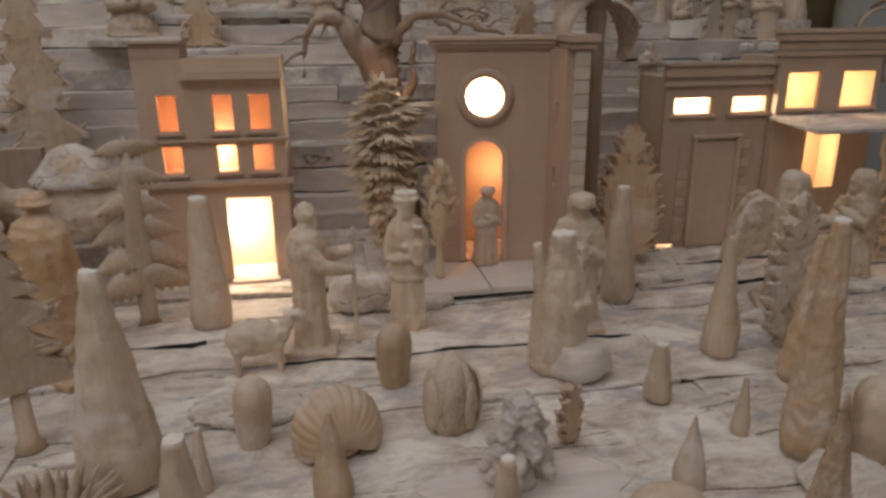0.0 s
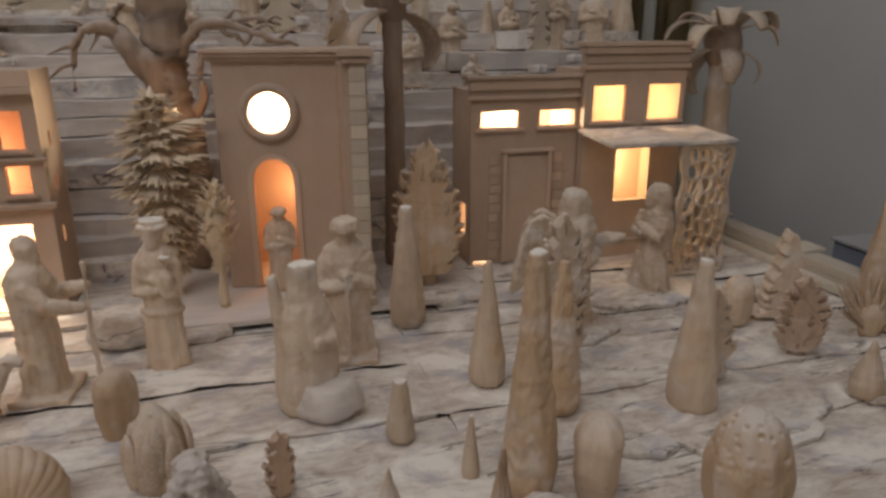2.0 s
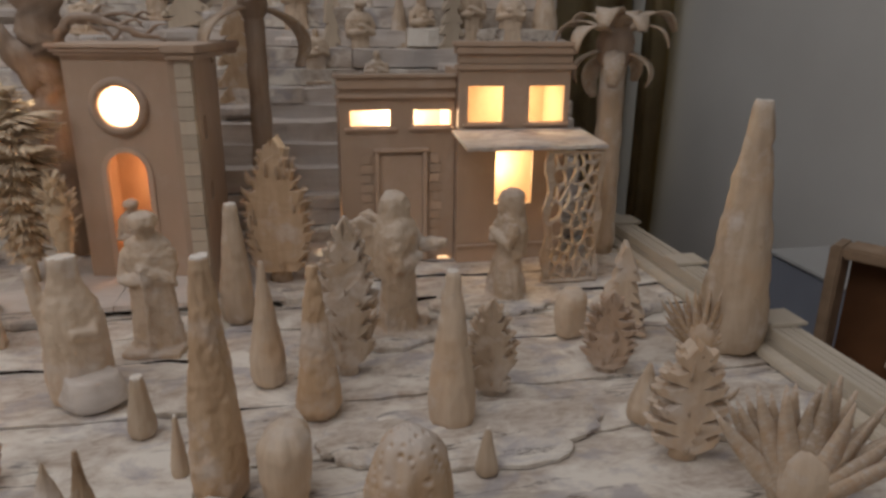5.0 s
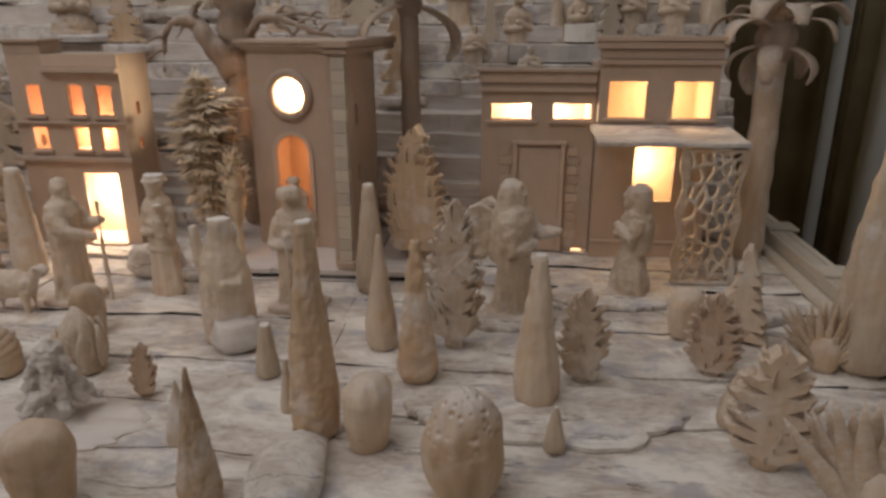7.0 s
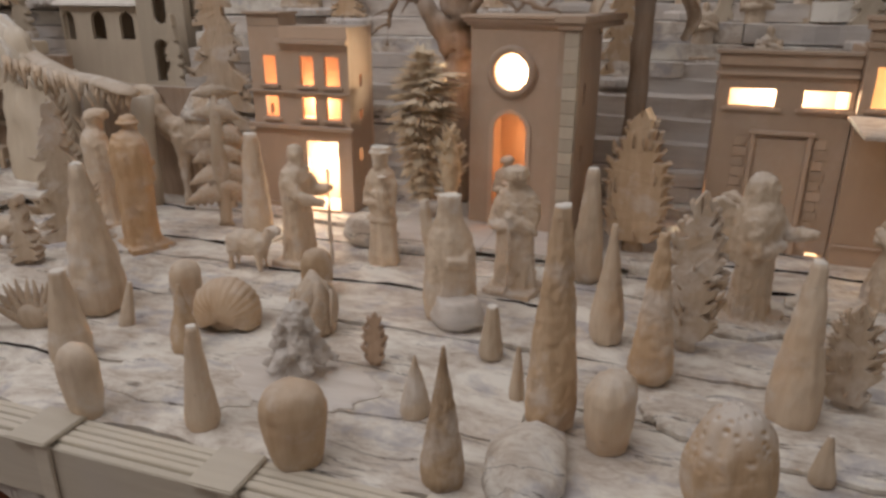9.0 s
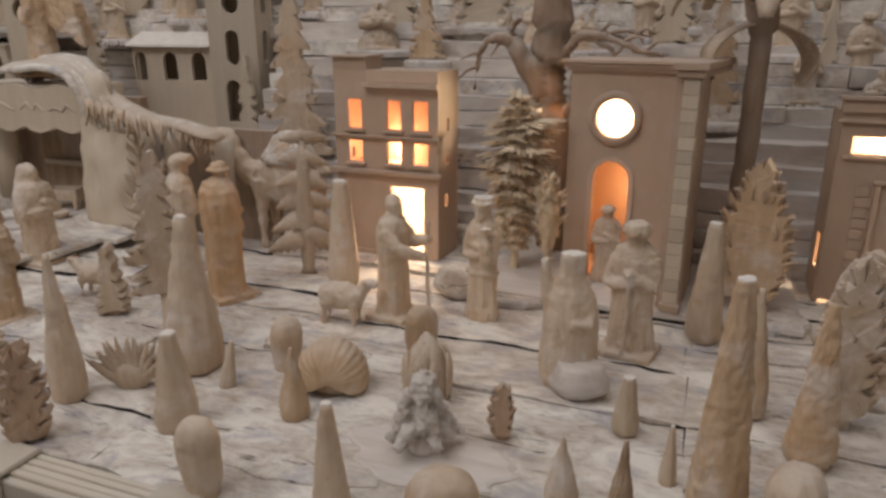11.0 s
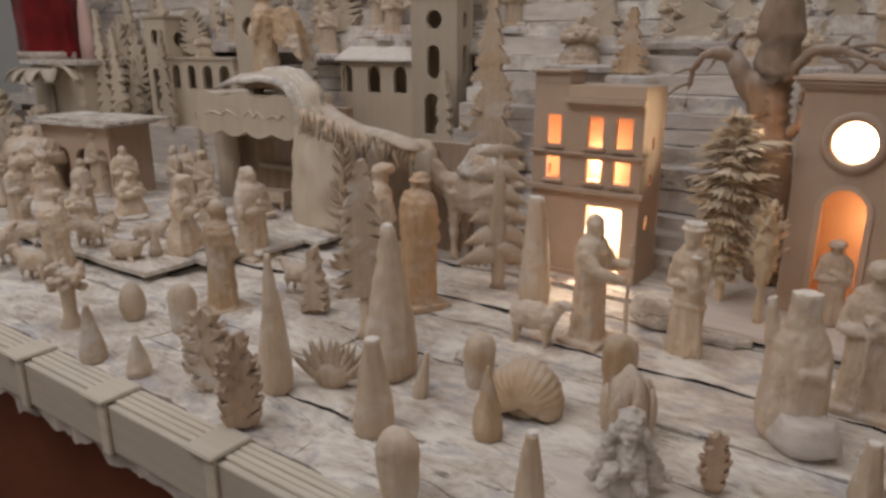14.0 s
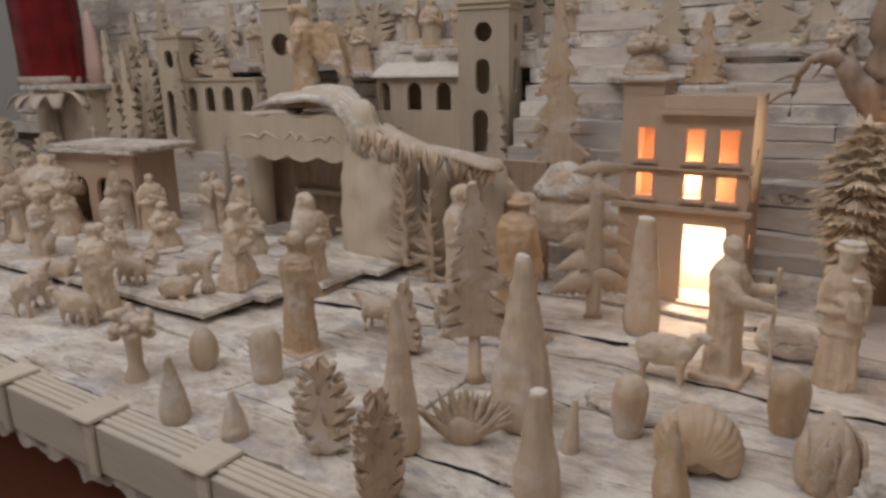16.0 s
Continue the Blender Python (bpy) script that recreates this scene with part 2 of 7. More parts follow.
def worn(bm, amount, scale, seed=0.0):
    """Knife-cut unevenness: moves points along their normals."""
    bm.normal_update()
    off = Vector((seed * 7.3, seed * 3.1, seed * 5.7))
    for v in bm.verts:
        v.co += v.normal * amount * noise.noise(v.co * scale + off)
    return bm


def prism(bm, outline, y0, y1):
    """A sheet cut to an outline of (x, z) points, from y0 to y1."""
    a = [bm.verts.new((x, y0, z)) for x, z in outline]
    b = [bm.verts.new((x, y1, z)) for x, z in outline]
    bm.faces.new(a)
    bm.faces.new(b[::-1])
    n = len(outline)
    for k in range(n):
        bm.faces.new((a[k], b[k], b[(k + 1) % n], a[(k + 1) % n]))
    bmesh.ops.recalc_face_normals(bm, faces=bm.faces[:])
    return bm


def opening_outline(kind, cx, z0, z1, w):
    """The outline of an opening: rect, arch or round."""
    if kind == "rect":
        return [(cx - w / 2, z0), (cx + w / 2, z0), (cx + w / 2, z1), (cx - w / 2, z1)]
    if kind == "round":
        r = w / 2
        return [(cx + r * math.cos(2 * math.pi * k / 24), (z0 + z1) / 2 + r * math.sin(2 * math.pi * k / 24)) for k in range(24)]
    r, zc = w / 2, z1 - w / 2
    out = [(cx - r, z0), (cx + r, z0)] + [(cx + r * math.cos(math.pi * k / 10), zc + r * math.sin(math.pi * k / 10)) for k in range(11)]
    if kind == "slot":
        lo = z0 + w / 2
        out = [(cx + r * math.cos(math.pi + math.pi * k / 10), lo + r * math.sin(math.pi + math.pi * k / 10)) for k in range(11)] + [(cx + r * math.cos(math.pi * k / 10), zc + r * math.sin(math.pi * k / 10)) for k in range(11)]
    return out


def panel(x0, x1, z0, z1, y0, y1, holes):
    """A wall panel in the xz plane, thick from y0 to y1, with openings right through it."""
    bm = bmesh.new()
    edges = []
    for loop in [[(x0, z0), (x1, z0), (x1, z1), (x0, z1)]] + [opening_outline(*h) for h in holes]:
        vs = [bm.verts.new((x, y0, z)) for x, z in loop]
        edges += [bm.edges.new((vs[k], vs[(k + 1) % len(vs)])) for k in range(len(vs))]
    bmesh.ops.triangle_fill(bm, use_beauty=True, use_dissolve=False, edges=edges)
    geo = bmesh.ops.extrude_face_region(bm, geom=bm.faces[:])
    for v in geo["geom"]:
        if isinstance(v, bmesh.types.BMVert):
            v.co.y = y1
    bmesh.ops.recalc_face_normals(bm, faces=bm.faces[:])
    return bm


def fused(name, bm, mat, voxel, carve=0.0012, size=55.0, seed=0.0, smooth=3, sawn=None):
    """Melts overlapping solids into one carved block and leaves knife marks on it."""
    bmesh.ops.recalc_face_normals(bm, faces=bm.faces[:])
    me = bpy.data.meshes.new(name)
    bm.to_mesh(me)
    bm.free()
    tmp = new("block", me)
    mod = tmp.modifiers.new("melt", "REMESH")
    mod.mode, mod.voxel_size = "VOXEL", voxel
    mod2 = tmp.modifiers.new("ease", "SMOOTH")
    mod2.factor, mod2.iterations = 0.5, smooth
    out = bpy.data.meshes.new_from_object(tmp.evaluated_get(bpy.context.evaluated_depsgraph_get()))
    bpy.data.objects.remove(tmp)
    bpy.data.meshes.remove(me)
    out.name = name
    off = Vector((seed * 1.7, seed * 3.1, seed * 0.7))
    nor = [v.normal.copy() for v in out.vertices]
    for v, q in zip(out.vertices, nor):
        v.co += q * carve * (1.4 * noise.noise(v.co * size + off) + 0.8 * noise.noise(v.co * size * 2.6 - off))
        if v.co.z < 0:
            v.co.z = 0.0
    out.materials.clear()
    out.materials.append(mat)
    out.shade_smooth()
    if sawn:
        out.materials.append(SAWN)
        for p in out.polygons:
            if p.center.z > sawn and p.normal.z > 0.6:
                p.material_index = 1
    return new(name, out)

# ---- room ----


def slab(name, rows, material, label, category, kind="structure", bevel=0.0, smooth=False):
    return tagged(part(name, boxes(*rows, bevel=bevel), material, None, "", smooth), label, category, "", kind)


slab("floor", [(-4.2, 1.95, -2.6, 3.2, -0.92, -0.86)], FLOOR, "red-brown floor under the display", "floor")
slab("wall_back", [(-4.2, 1.95, 2.6, 2.75, -0.86, 2.6)], WALL_GREY, "plain grey plastered wall behind the display", "wall")
slab("wall_right", [(1.82, 1.95, -2.6, 2.6, -0.86, 2.6)], WALL_GREY, "plain grey plastered wall beside the display", "wall")
slab("wall_left", [(-4.2, -4.05, -2.6, 2.6, -0.86, 2.6)], WALL_GREY, "plain grey plastered wall", "wall")
slab("wall_front", [(-4.05, 1.82, -2.6, -2.45, -0.86, 2.6)], WALL_GREY, "plain grey plastered wall behind the viewer", "wall")
slab("ceiling", [(-4.2, 1.95, -2.6, 2.75, 2.6, 2.7)], CEIL, "white painted ceiling", "ceiling")



def curtain(m, width, label):
    """A pleated cloth; local x runs along its rail."""
    bm = bmesh.new()
    n = int(75 * width)
    lo, hi = [], []
    for k in range(n + 1):
        x, y = width * k / n, 0.018 * math.sin(k * 0.62) + 0.010 * noise.noise(Vector((k * 0.21, 0, 3)))
        lo.append(bm.verts.new((x, y, -0.85)))
        hi.append(bm.verts.new((x, y + 0.006 * math.sin(k * 0.4), 2.30)))
    for k in range(n):
        bm.faces.new((lo[k], lo[k + 1], hi[k + 1], hi[k]))
    bmesh.ops.solidify(bm, geom=bm.faces[:], thickness=0.003)
    ob = part("curtain", bm, OLIVE)
    ob.matrix_basis = m
    return tagged(ob, label, "curtain")


curtain(pose(0.60, 2.52, 0), 1.14, "dark olive pleated curtain hanging in the corner")
# added cloth whose olive stands in for the wall corner's shading
curtain(pose(1.77, 2.49, 0, 0, 0, -90), 0.24, "olive pleated cloth added for the shading on the side wall")

# ---- the wooden ground ----
GROUND_Z = 0.0
# added bed, coloured near-black so the joints show painted shade
slab("display_bed", [(-2.9, 1.10, 0.3655, 2.3, -0.06, -0.022)], GAP_SHADE, "near-black bed that paints shade into the board joints", "bed")


def board_outline(x0, x1, y0, y1, wob, rng, step=0.045, edge=None):
    """A natural-edged board: wavy long sides, slightly skewed ends."""
    n = max(3, int((x1 - x0) / step))
    s0, s1, e0, e1 = rng.random() * 50, rng.random() * 50, rng.uniform(-0.0012, 0.0012), rng.uniform(-0.0012, 0.0012)
    low = [(x0 + (x1 - x0) * k / n, y0 + wob * noise.noise(Vector((s0 + k * step * 13, 0.3, 0)))) for k in range(n + 1)]
    high = [(x0 + (x1 - x0) * k / n, y1 + wob * noise.noise(Vector((s1 + k * step * 13, 0.7, 0)))) for k in range(n + 1)]
    if edge is not None:  # neighbours share the line of their joint
        low = [(x, y0 + wob * noise.noise(Vector((x * 9, edge * 7.7, 0))) + 0.0045 * noise.noise(Vector((x * 34, edge * 7.7, 2))) + 0.0012 * noise.noise(Vector((x * 40, edge, 3)))) for x, y in low]
        high = [(x, y1 + wob * noise.noise(Vector((x * 9, (edge + 1) * 7.7, 0))) + 0.0045 * noise.noise(Vector((x * 34, (edge + 1) * 7.7, 2))) + 0.0012 * noise.noise(Vector((x * 40, edge, 9)))) for x, y in high]
    low[0], high[0] = (low[0][0] + e0, low[0][1]), (high[0][0] - e0, high[0][1])
    low[-1], high[-1] = (low[-1][0] + e1, low[-1][1]), (high[-1][0] - e1, high[-1][1])
    return low, high


def natural_board(x0, x1, y0, y1, z0, z1, wob, rng, chamfer=0.005, bumps=0.0012, step=0.045, edge=None, lip=0.0):
    """A sawn board with wavy edges, its top edge worn round and its face a little uneven."""
    low, high = board_outline(x0, x1, y0, y1, wob, rng, step, edge)
    bm = bmesh.new()
    n, rows, seed = len(low), 7, rng.random() * 30
    grid = []
    for j in range(rows):
        f = j / (rows - 1)
        line = []
        for k in range(n):
            (ax, ay), (bx, by) = low[k], high[k]
            x, y = ax + (bx - ax) * f, ay + (by - ay) * f
            z = z1 + bumps * noise.noise(Vector((x * 9 + seed, y * 30, seed))) + 0.4 * bumps * noise.noise(Vector((x * 40, y * 90, seed)))
            if lip:  # the front edge stands proud of the board before it and is undercut
                z += lip * (1 - f) ** 5 * max(0.0, 1.9 * noise.noise(Vector((x * 4.5, edge * 3.3, 5))) + 0.7 * noise.noise(Vector((x * 24, edge, 1))))
            if j == rows - 1 or k in (0, n - 1) or (j == 0 and not lip):
                z -= chamfer * rng.uniform(0.4, 1.0)
            line.append(bm.verts.new((x, y, z)))
        grid.append(line)
    for a, b in zip(grid, grid[1:]):
        for k in range(n - 1):
            bm.faces.new((a[k], a[k + 1], b[k + 1], b[k]))
    rim = grid[0] + [g[-1] for g in grid[1:-1]] + grid[-1][::-1] + [g[0] for g in grid[1:-1]][::-1]
    foot = [bm.verts.new((v.co.x, v.co.y + (0.004 if lip and k < n else 0.0), z0)) for k, v in enumerate(rim)]
    for k in range(len(rim)):
        q = (k + 1) % len(rim)
        side = bm.faces.new((rim[k], foot[k], foot[q], rim[q]))
        # stretches of the undercut side take the painted joint shade
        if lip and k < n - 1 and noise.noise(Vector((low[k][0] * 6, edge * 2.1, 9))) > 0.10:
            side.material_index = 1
    bmesh.ops.recalc_face_normals(bm, faces=bm.faces[:])
    return bm


rng = random.Random(11)
ground = thing("ground", pose(0, 0, 0), "whitewashed uneven wooden boards forming the village ground", "ground", kind="structure")
GROUND_ROWS = [
    (0.366, 0.462, (-2.6, -1.09, -0.16, 1.10)),
    (0.464, 0.553, (-2.6, -1.2, -0.555, 0.404, 1.10)),
    (0.5545, 0.655, (-2.6, -1.45, -0.31, 0.401, 0.78, 1.10)),
    (0.6566, 0.783, (-2.6, -1.3, -0.50, 0.399, 1.10)),
    (0.7850, 0.862, (-2.6, -1.0, -0.47, 0.392, 1.10)),
    (0.8635, 0.936, (-2.6, -1.2, -0.12, 0.40, 0.88, 1.10)),
    (0.9382, 1.022, (-2.6, -1.1, -0.20, 0.47, 1.10)),
    (1.0235, 1.10, (-2.6, -0.95, -0.32, 0.58, 1.10)),
    (1.1025, 1.30, (-2.6, -0.9, -0.30, 1.10)),
]
for row, (y0, y1, cuts) in enumerate(GROUND_ROWS):
    for a, b in zip(cuts, cuts[1:]):
        top = rng.uniform(-0.003, 0.003)
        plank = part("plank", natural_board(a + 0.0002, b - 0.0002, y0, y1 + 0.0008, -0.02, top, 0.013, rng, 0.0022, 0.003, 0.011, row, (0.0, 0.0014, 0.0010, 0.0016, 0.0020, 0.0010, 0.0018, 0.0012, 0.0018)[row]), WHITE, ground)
        plank.data.materials.append(GAP_SHADE)  # near-black slot that paints shade into the undercut joints
        plank.data.set_sharp_from_angle(angle=radians(32))


def flat_stone(name, x, y, rx, ry, h, z=0.0, seed=1.0, mat=None, turn=0.0, label="thin flat slab of pale wood lying on the boards", group="flat slabs", n=64):
    """A thin slab with a wandering rim."""
    bm = bmesh.new()
    low, mid, top = [], [], []
    for k in range(n):
        a = 2 * math.pi * k / n
        r = 1 + 0.34 * noise.noise(Vector((seed * 9 + 1.2 * math.cos(a), 1.2 * math.sin(a), seed))) + 0.16 * noise.noise(Vector((seed * 5 + 4 * math.cos(a), 4 * math.sin(a), seed))) + 0.07 * noise.noise(Vector((seed * 5 + 12 * math.cos(a), 12 * math.sin(a), seed)))
        low.append(bm.verts.new((rx * r * math.cos(a), ry * r * math.sin(a), 0)))
        mid.append(bm.verts.new((rx * r * math.cos(a) * 1.01, ry * r * math.sin(a) * 1.01, h * 0.7)))
        top.append(bm.verts.new((rx * r * math.cos(a) * 0.94, ry * r * math.sin(a) * 0.94, h * (1 + 0.1 * noise.noise(Vector((k, seed, 0)))))))
    for a, b in ((low, mid), (mid, top)):
        for k in range(n):
            bm.faces.new((a[k], a[(k + 1) % n], b[(k + 1) % n], b[k]))
    bm.faces.new(low[::-1])
    bm.faces.new(top)
    ob = part(name, bm, mat or WHITE, None, "", False)
    ob.matrix_basis = pose(x, y, z, 0, 0, turn)
    return tagged(ob, label, "slab", group)


# the low terrace that carries the crowd
terrace = thing("terrace", pose(0, 0, 0), "low raised terrace of whitewashed boards with dark gaps below", "terrace", kind="structure")
# solid filler whose near-black colour is the shade below the terrace
part("gap", boxes((-2.5, -0.80, 0.608, 1.30, -0.004, 0.0138)), GAP_SHADE, terrace, "near-black filler painted as shade under the boards")
for y0, y1, x1 in ((0.598, 0.70, -0.772), (0.702, 0.80, -0.742), (0.802, 0.92, -0.706), (0.922, 1.06, -0.668), (1.062, 1.32, -0.63)):
    for a, b in ((-2.5, -1.62), (-1.617, -1.16), (-1.157, x1)):
        part("plank", natural_board(a, b, y0, y1, 0.014, 0.025, 0.006, rng, 0.003), WHITE, terrace, smooth=False)

# a thin board lapped over the ground beside the cloaked figure
lap = tagged(part("lapped_board", natural_board(-0.17, 0.0, -0.125, 0.125, -0.001, 0.0042, 0.006, rng, 0.001, 0.001, 0.02), WHITE, smooth=False), "thin whitewashed board lapped over the ground", "board", kind="structure")
lap.matrix_basis = pose(-0.545, 0.505, 0.0, 0, 0, -15)

# the step in front of the church
step = thing("church_step", pose(0, 0, 0), "weathered board step in front of the church", "step", kind="structure")
# solid filler, its near-black standing in for shade under the step
part("gap", boxes((0.075, 0.53, 0.955, 1.20, 0.0005, 0.006)), GAP_SHADE, step, "near-black filler painted as shade under the boards")
for a, b in ((0.06, 0.235), (0.237, 0.40), (0.402, 0.545)):
    part("plank", natural_board(a, b, 0.945, 1.20, 0.006, 0.016, 0.006, rng, 0.003), SLAB, step, smooth=False)

# ---- the edging round the display ----


def edging(name, length, m, drop, label, caps, lace):
    """A grooved rail with capped posts; its outer face hangs down. Local x runs along it, y inwards."""
    ob = thing(name, m, label, "edging", kind="structure")
    part("rail", boxes((0, length, 0.0, 0.0095, drop, 0.0), bevel=0.001), RAIL, ob, smooth=False)
    bm = bmesh.new()
    for k in range(4):
        box(bm, 0, length, 0.0098 + k * 0.0092, 0.0098 + k * 0.0092 + 0.0080, -0.012, 0.0035 - 0.0005 * (k % 2), bevel=0.0008)
    part("groove_strip", bm, RAIL, ob, smooth=False)
    part("rail_bed", boxes((0, length, 0.0097, 0.0465, drop, -0.0125)), RAIL, ob, smooth=False)
    for c in caps:
        part("cap", boxes((c - 0.0245, c + 0.0245, -0.008, 0.047, 0.0032, 0.0085), bevel=0.0015), RAIL, ob, smooth=False)
        part("post", boxes((c + 0.006, c + 0.0245, -0.0045, -0.0003, drop - 0.004, 0.003), bevel=0.001), RAIL, ob, smooth=False)
    if lace:
        bm = bmesh.new()
        n = int(length / 0.006)
        up, dn = [], []
        for k in range(n + 1):
            x = length * k / n
            up.append(bm.verts.new((x, 0.004 + 0.003 * math.sin(k * 0.5), drop + 0.012)))
            dn.append(bm.verts.new((x, 0.004 + 0.004 * math.sin(k * 0.5 + 0.4), drop - 0.012 - 0.012 * abs(math.sin(k * 0.16)) - 0.010 * noise.noise(Vector((k * 0.3, 2, 1))))))
        for k in range(n):
            bm.faces.new((up[k], up[k + 1], dn[k + 1], dn[k]))
        bmesh.ops.solidify(bm, geom=bm.faces[:], thickness=0.0015)
        part("lace_trim", bm, LACE, ob, "scalloped white lace hanging below the edge")
    return ob


edging("front_edging", 3.74, pose(-2.6, 0.318, 0.0), -0.062, "cream grooved wooden rail with capped posts along the front", [-0.646 + 2.6 + 0.205 * k for k in range(-6, 9)], True)
edging("side_edging", 1.30, pose(1.145, 0.366, 0.030, 0, 0, 90), -0.085, "cream grooved wooden rail with capped posts at the side", [0.10, 0.34, 0.58, 0.82, 1.06], False)
slab("side_rail_foot", [(1.078, 1.0975, 0.366, 1.64, 0.0, 0.012)], RAIL, "low wooden strip inside the side rail", "trim", bevel=0.002)
slab("display_stand", [(-2.9, 1.14, 0.40, 2.3, -0.86, -0.062)], FLOOR, "dark red-brown cloth-covered stand under the display", "stand")

# ---- the hillside of stacked boards ----
hill = thing("hillside", pose(0, 0, 0), "stepped hillside of stacked whitewashed natural-edged boards", "hillside", kind="structure")
rng = random.Random(5)


def hill_front(z):
    """How far back the hillside's face stands at height z."""
    return 1.205 + 0.62 * z + (0.16 * max(0.0, z - 0.36))


z = 0.0
while z < 0.74:
    t = rng.uniform(0.024, 0.046)
    x = -2.75 + rng.uniform(-0.2, 0.0)
    while x < 1.02:
        w = rng.uniform(0.24, 0.80)
        for stop in (-2.0, -0.60):
            if x < stop - 0.001 < x + w:
                w = stop - x
        y0 = hill_front(z) + rng.uniform(-0.012, 0.008) + (rng.random() < 0.12) * rng.uniform(0.004, 0.010)
        if -2.001 < x < -0.601 and z < 0.385:  # the slope steps back behind the castle
            y0 += 0.15
        if not (x < -0.601 and z < 0.15):
            x1 = min(x + w, 1.06)
            bm = natural_board(x, x1 - 0.001, y0, y0 + rng.uniform(0.22, 0.3), z + 0.0002, z + t - rng.choice((-0.001, 0.0, 0.0005, 0.002)), 0.018, rng, rng.uniform(0.001, 0.006), 0.003, 0.02)
            lie = Matrix.Translation(((x + x1) / 2, y0, z)) @ pose(0, 0, 0, rng.uniform(-1.5, 2.5), rng.uniform(-0.35, 0.35), rng.uniform(-0.9, 0.9)) @ Matrix.Translation((-(x + x1) / 2, -y0, -z))
            bmesh.ops.transform(bm, matrix=lie, verts=bm.verts[:])
            part("plank", bm, SLAB if rng.random() < 0.5 else WHITE, hill, smooth=False)
        x += w
    z += t
# filler core; its brown stands in for shade between stacked boards
part("core", boxes(*[(a, b, hill_front(k * 0.05) + (back if k < 8 else 0.05), 1.86, k * 0.05, k * 0.05 + 0.05) for k in range(15) for a, b, back in ((-2.8, -2.0, 0.05), (-1.998, -0.60, 0.21), (-0.598, 1.05, 0.05))]), HILL_CORE, hill, "brown filler core, its colour the shade between the boards", False)

# ---- houses ----


def house_shell(ob, x0, x1, y0, y1, z0, z1, mat, holes, t=0.008, side_holes=(), name="front_wall", left_holes=()):
    """Four thin walls and a lid; the front has openings right through it. side_holes are cut in the side towards +x."""
    part(name, panel(x0, x1, z0, z1, y0, y0 + t, holes), mat, ob, smooth=False)
    part("back_wall", boxes((x0, x1, y1 - t, y1, z0, z1)), mat, ob, smooth=False)
    bm = panel(y0 + t, y1 - t, z0, z1, 0, t, left_holes)
    bmesh.ops.transform(bm, matrix=Matrix(((0, 1, 0, x0), (1, 0, 0, 0), (0, 0, 1, 0), (0, 0, 0, 1))), verts=bm.verts[:])
    bmesh.ops.recalc_face_normals(bm, faces=bm.faces[:])
    part("side_wall", bm, mat, ob, smooth=False)
    bm = panel(y0 + t, y1 - t, z0, z1, 0, t, side_holes)
    bmesh.ops.transform(bm, matrix=Matrix(((0, -1, 0, x1), (1, 0, 0, 0), (0, 0, 1, 0), (0, 0, 0, 1))), verts=bm.verts[:])
    bmesh.ops.recalc_face_normals(bm, faces=bm.faces[:])
    part("side_wall", bm, mat, ob, smooth=False)
    part("lid", boxes((x0 + t, x1 - t, y0 + t, y1 - t, z1 - t, z1)), mat, ob, smooth=False)


def sill(ob, cx, z, w, y, mat=None):
    part("window_sill", boxes((cx - w / 2, cx + w / 2, y - 0.007, y + 0.001, z - 0.0065, z - 0.0015), bevel=0.0012), mat or HOUSE, ob, smooth=False)


def town_house():
    ob = thing("town_house", pose(-0.158, 1.082, 0.0, 0, 0, -1.5), "three-storey carved wooden house, lit windows and open doorway", "house")
    W0, W1 = -0.104, 0.103
    wins = [(-0.062, 0.027), (0.0165, 0.028), (0.069, 0.030)]
    holes = [("rect", x, 0.242, 0.294, w) for x, w in wins] + [("rect", x, 0.1805, 0.2195, w) for x, w in wins] + [("rect", 0.0410, 0.004, 0.138, 0.067)]
    sides = [("slot", 0.048, 0.238, 0.262, 0.012), ("slot", 0.045, 0.176, 0.198, 0.014), ("slot", 0.040, 0.098, 0.124, 0.015)]
    house_shell(ob, W0, W1, 0.0, 0.098, 0.0, 0.346, HOUSE, holes, side_holes=sides, left_holes=[("slot", 0.050, 0.176, 0.198, 0.014), ("slot", 0.045, 0.098, 0.124, 0.015)])
    for x, w in wins:
        sill(ob, x, 0.242, w + 0.014, 0.0)
        sill(ob, x, 0.1805, w + 0.014, 0.0)
    part("ledge", boxes((W0 - 0.006, W1 + 0.006, -0.010, -0.0005, 0.2265, 0.231), bevel=0.001), HOUSE, ob, smooth=False)
    part("ledge", boxes((W0 - 0.010, W1 + 0.010, -0.013, -0.0005, 0.160, 0.168), bevel=0.001), HOUSE, ob, smooth=False)
    for row in ((-0.040, W1 + 0.004, -0.016, -0.0005, 0.316, 0.325), (-0.034, W1 + 0.002, -0.006, -0.0005, 0.3253, 0.347)):
        part("cornice", boxes(row, bevel=0.001), HOUSE, ob, smooth=False)
    part("parapet", boxes((W0, -0.036, -0.0005, 0.060, 0.3463, 0.366)), HOUSE, ob, smooth=False)
    part("parapet_cap", boxes((W0 - 0.006, -0.032, -0.008, 0.064, 0.3665, 0.371), bevel=0.001), HOUSE, ob, smooth=False)
    part("door_step", boxes((0.006, 0.080, -0.014, -0.0005, 0.0, 0.008), bevel=0.001), HOUSE, ob, smooth=False)
    part("base_board", boxes((W0, 0.004, -0.006, -0.0005, 0.0, 0.012), bevel=0.001), HOUSE, ob, smooth=False)
    part("upper_floor", boxes((W0 + 0.0085, W1 - 0.0085, 0.03, 0.0895, 0.165, 0.170)), HOUSE, ob, smooth=False)
    return ob


town_house()
bulb("town_house_bulb_light", -0.142, 1.124, 0.085, 1.0, (1.0, 0.80, 0.58), 0.01)
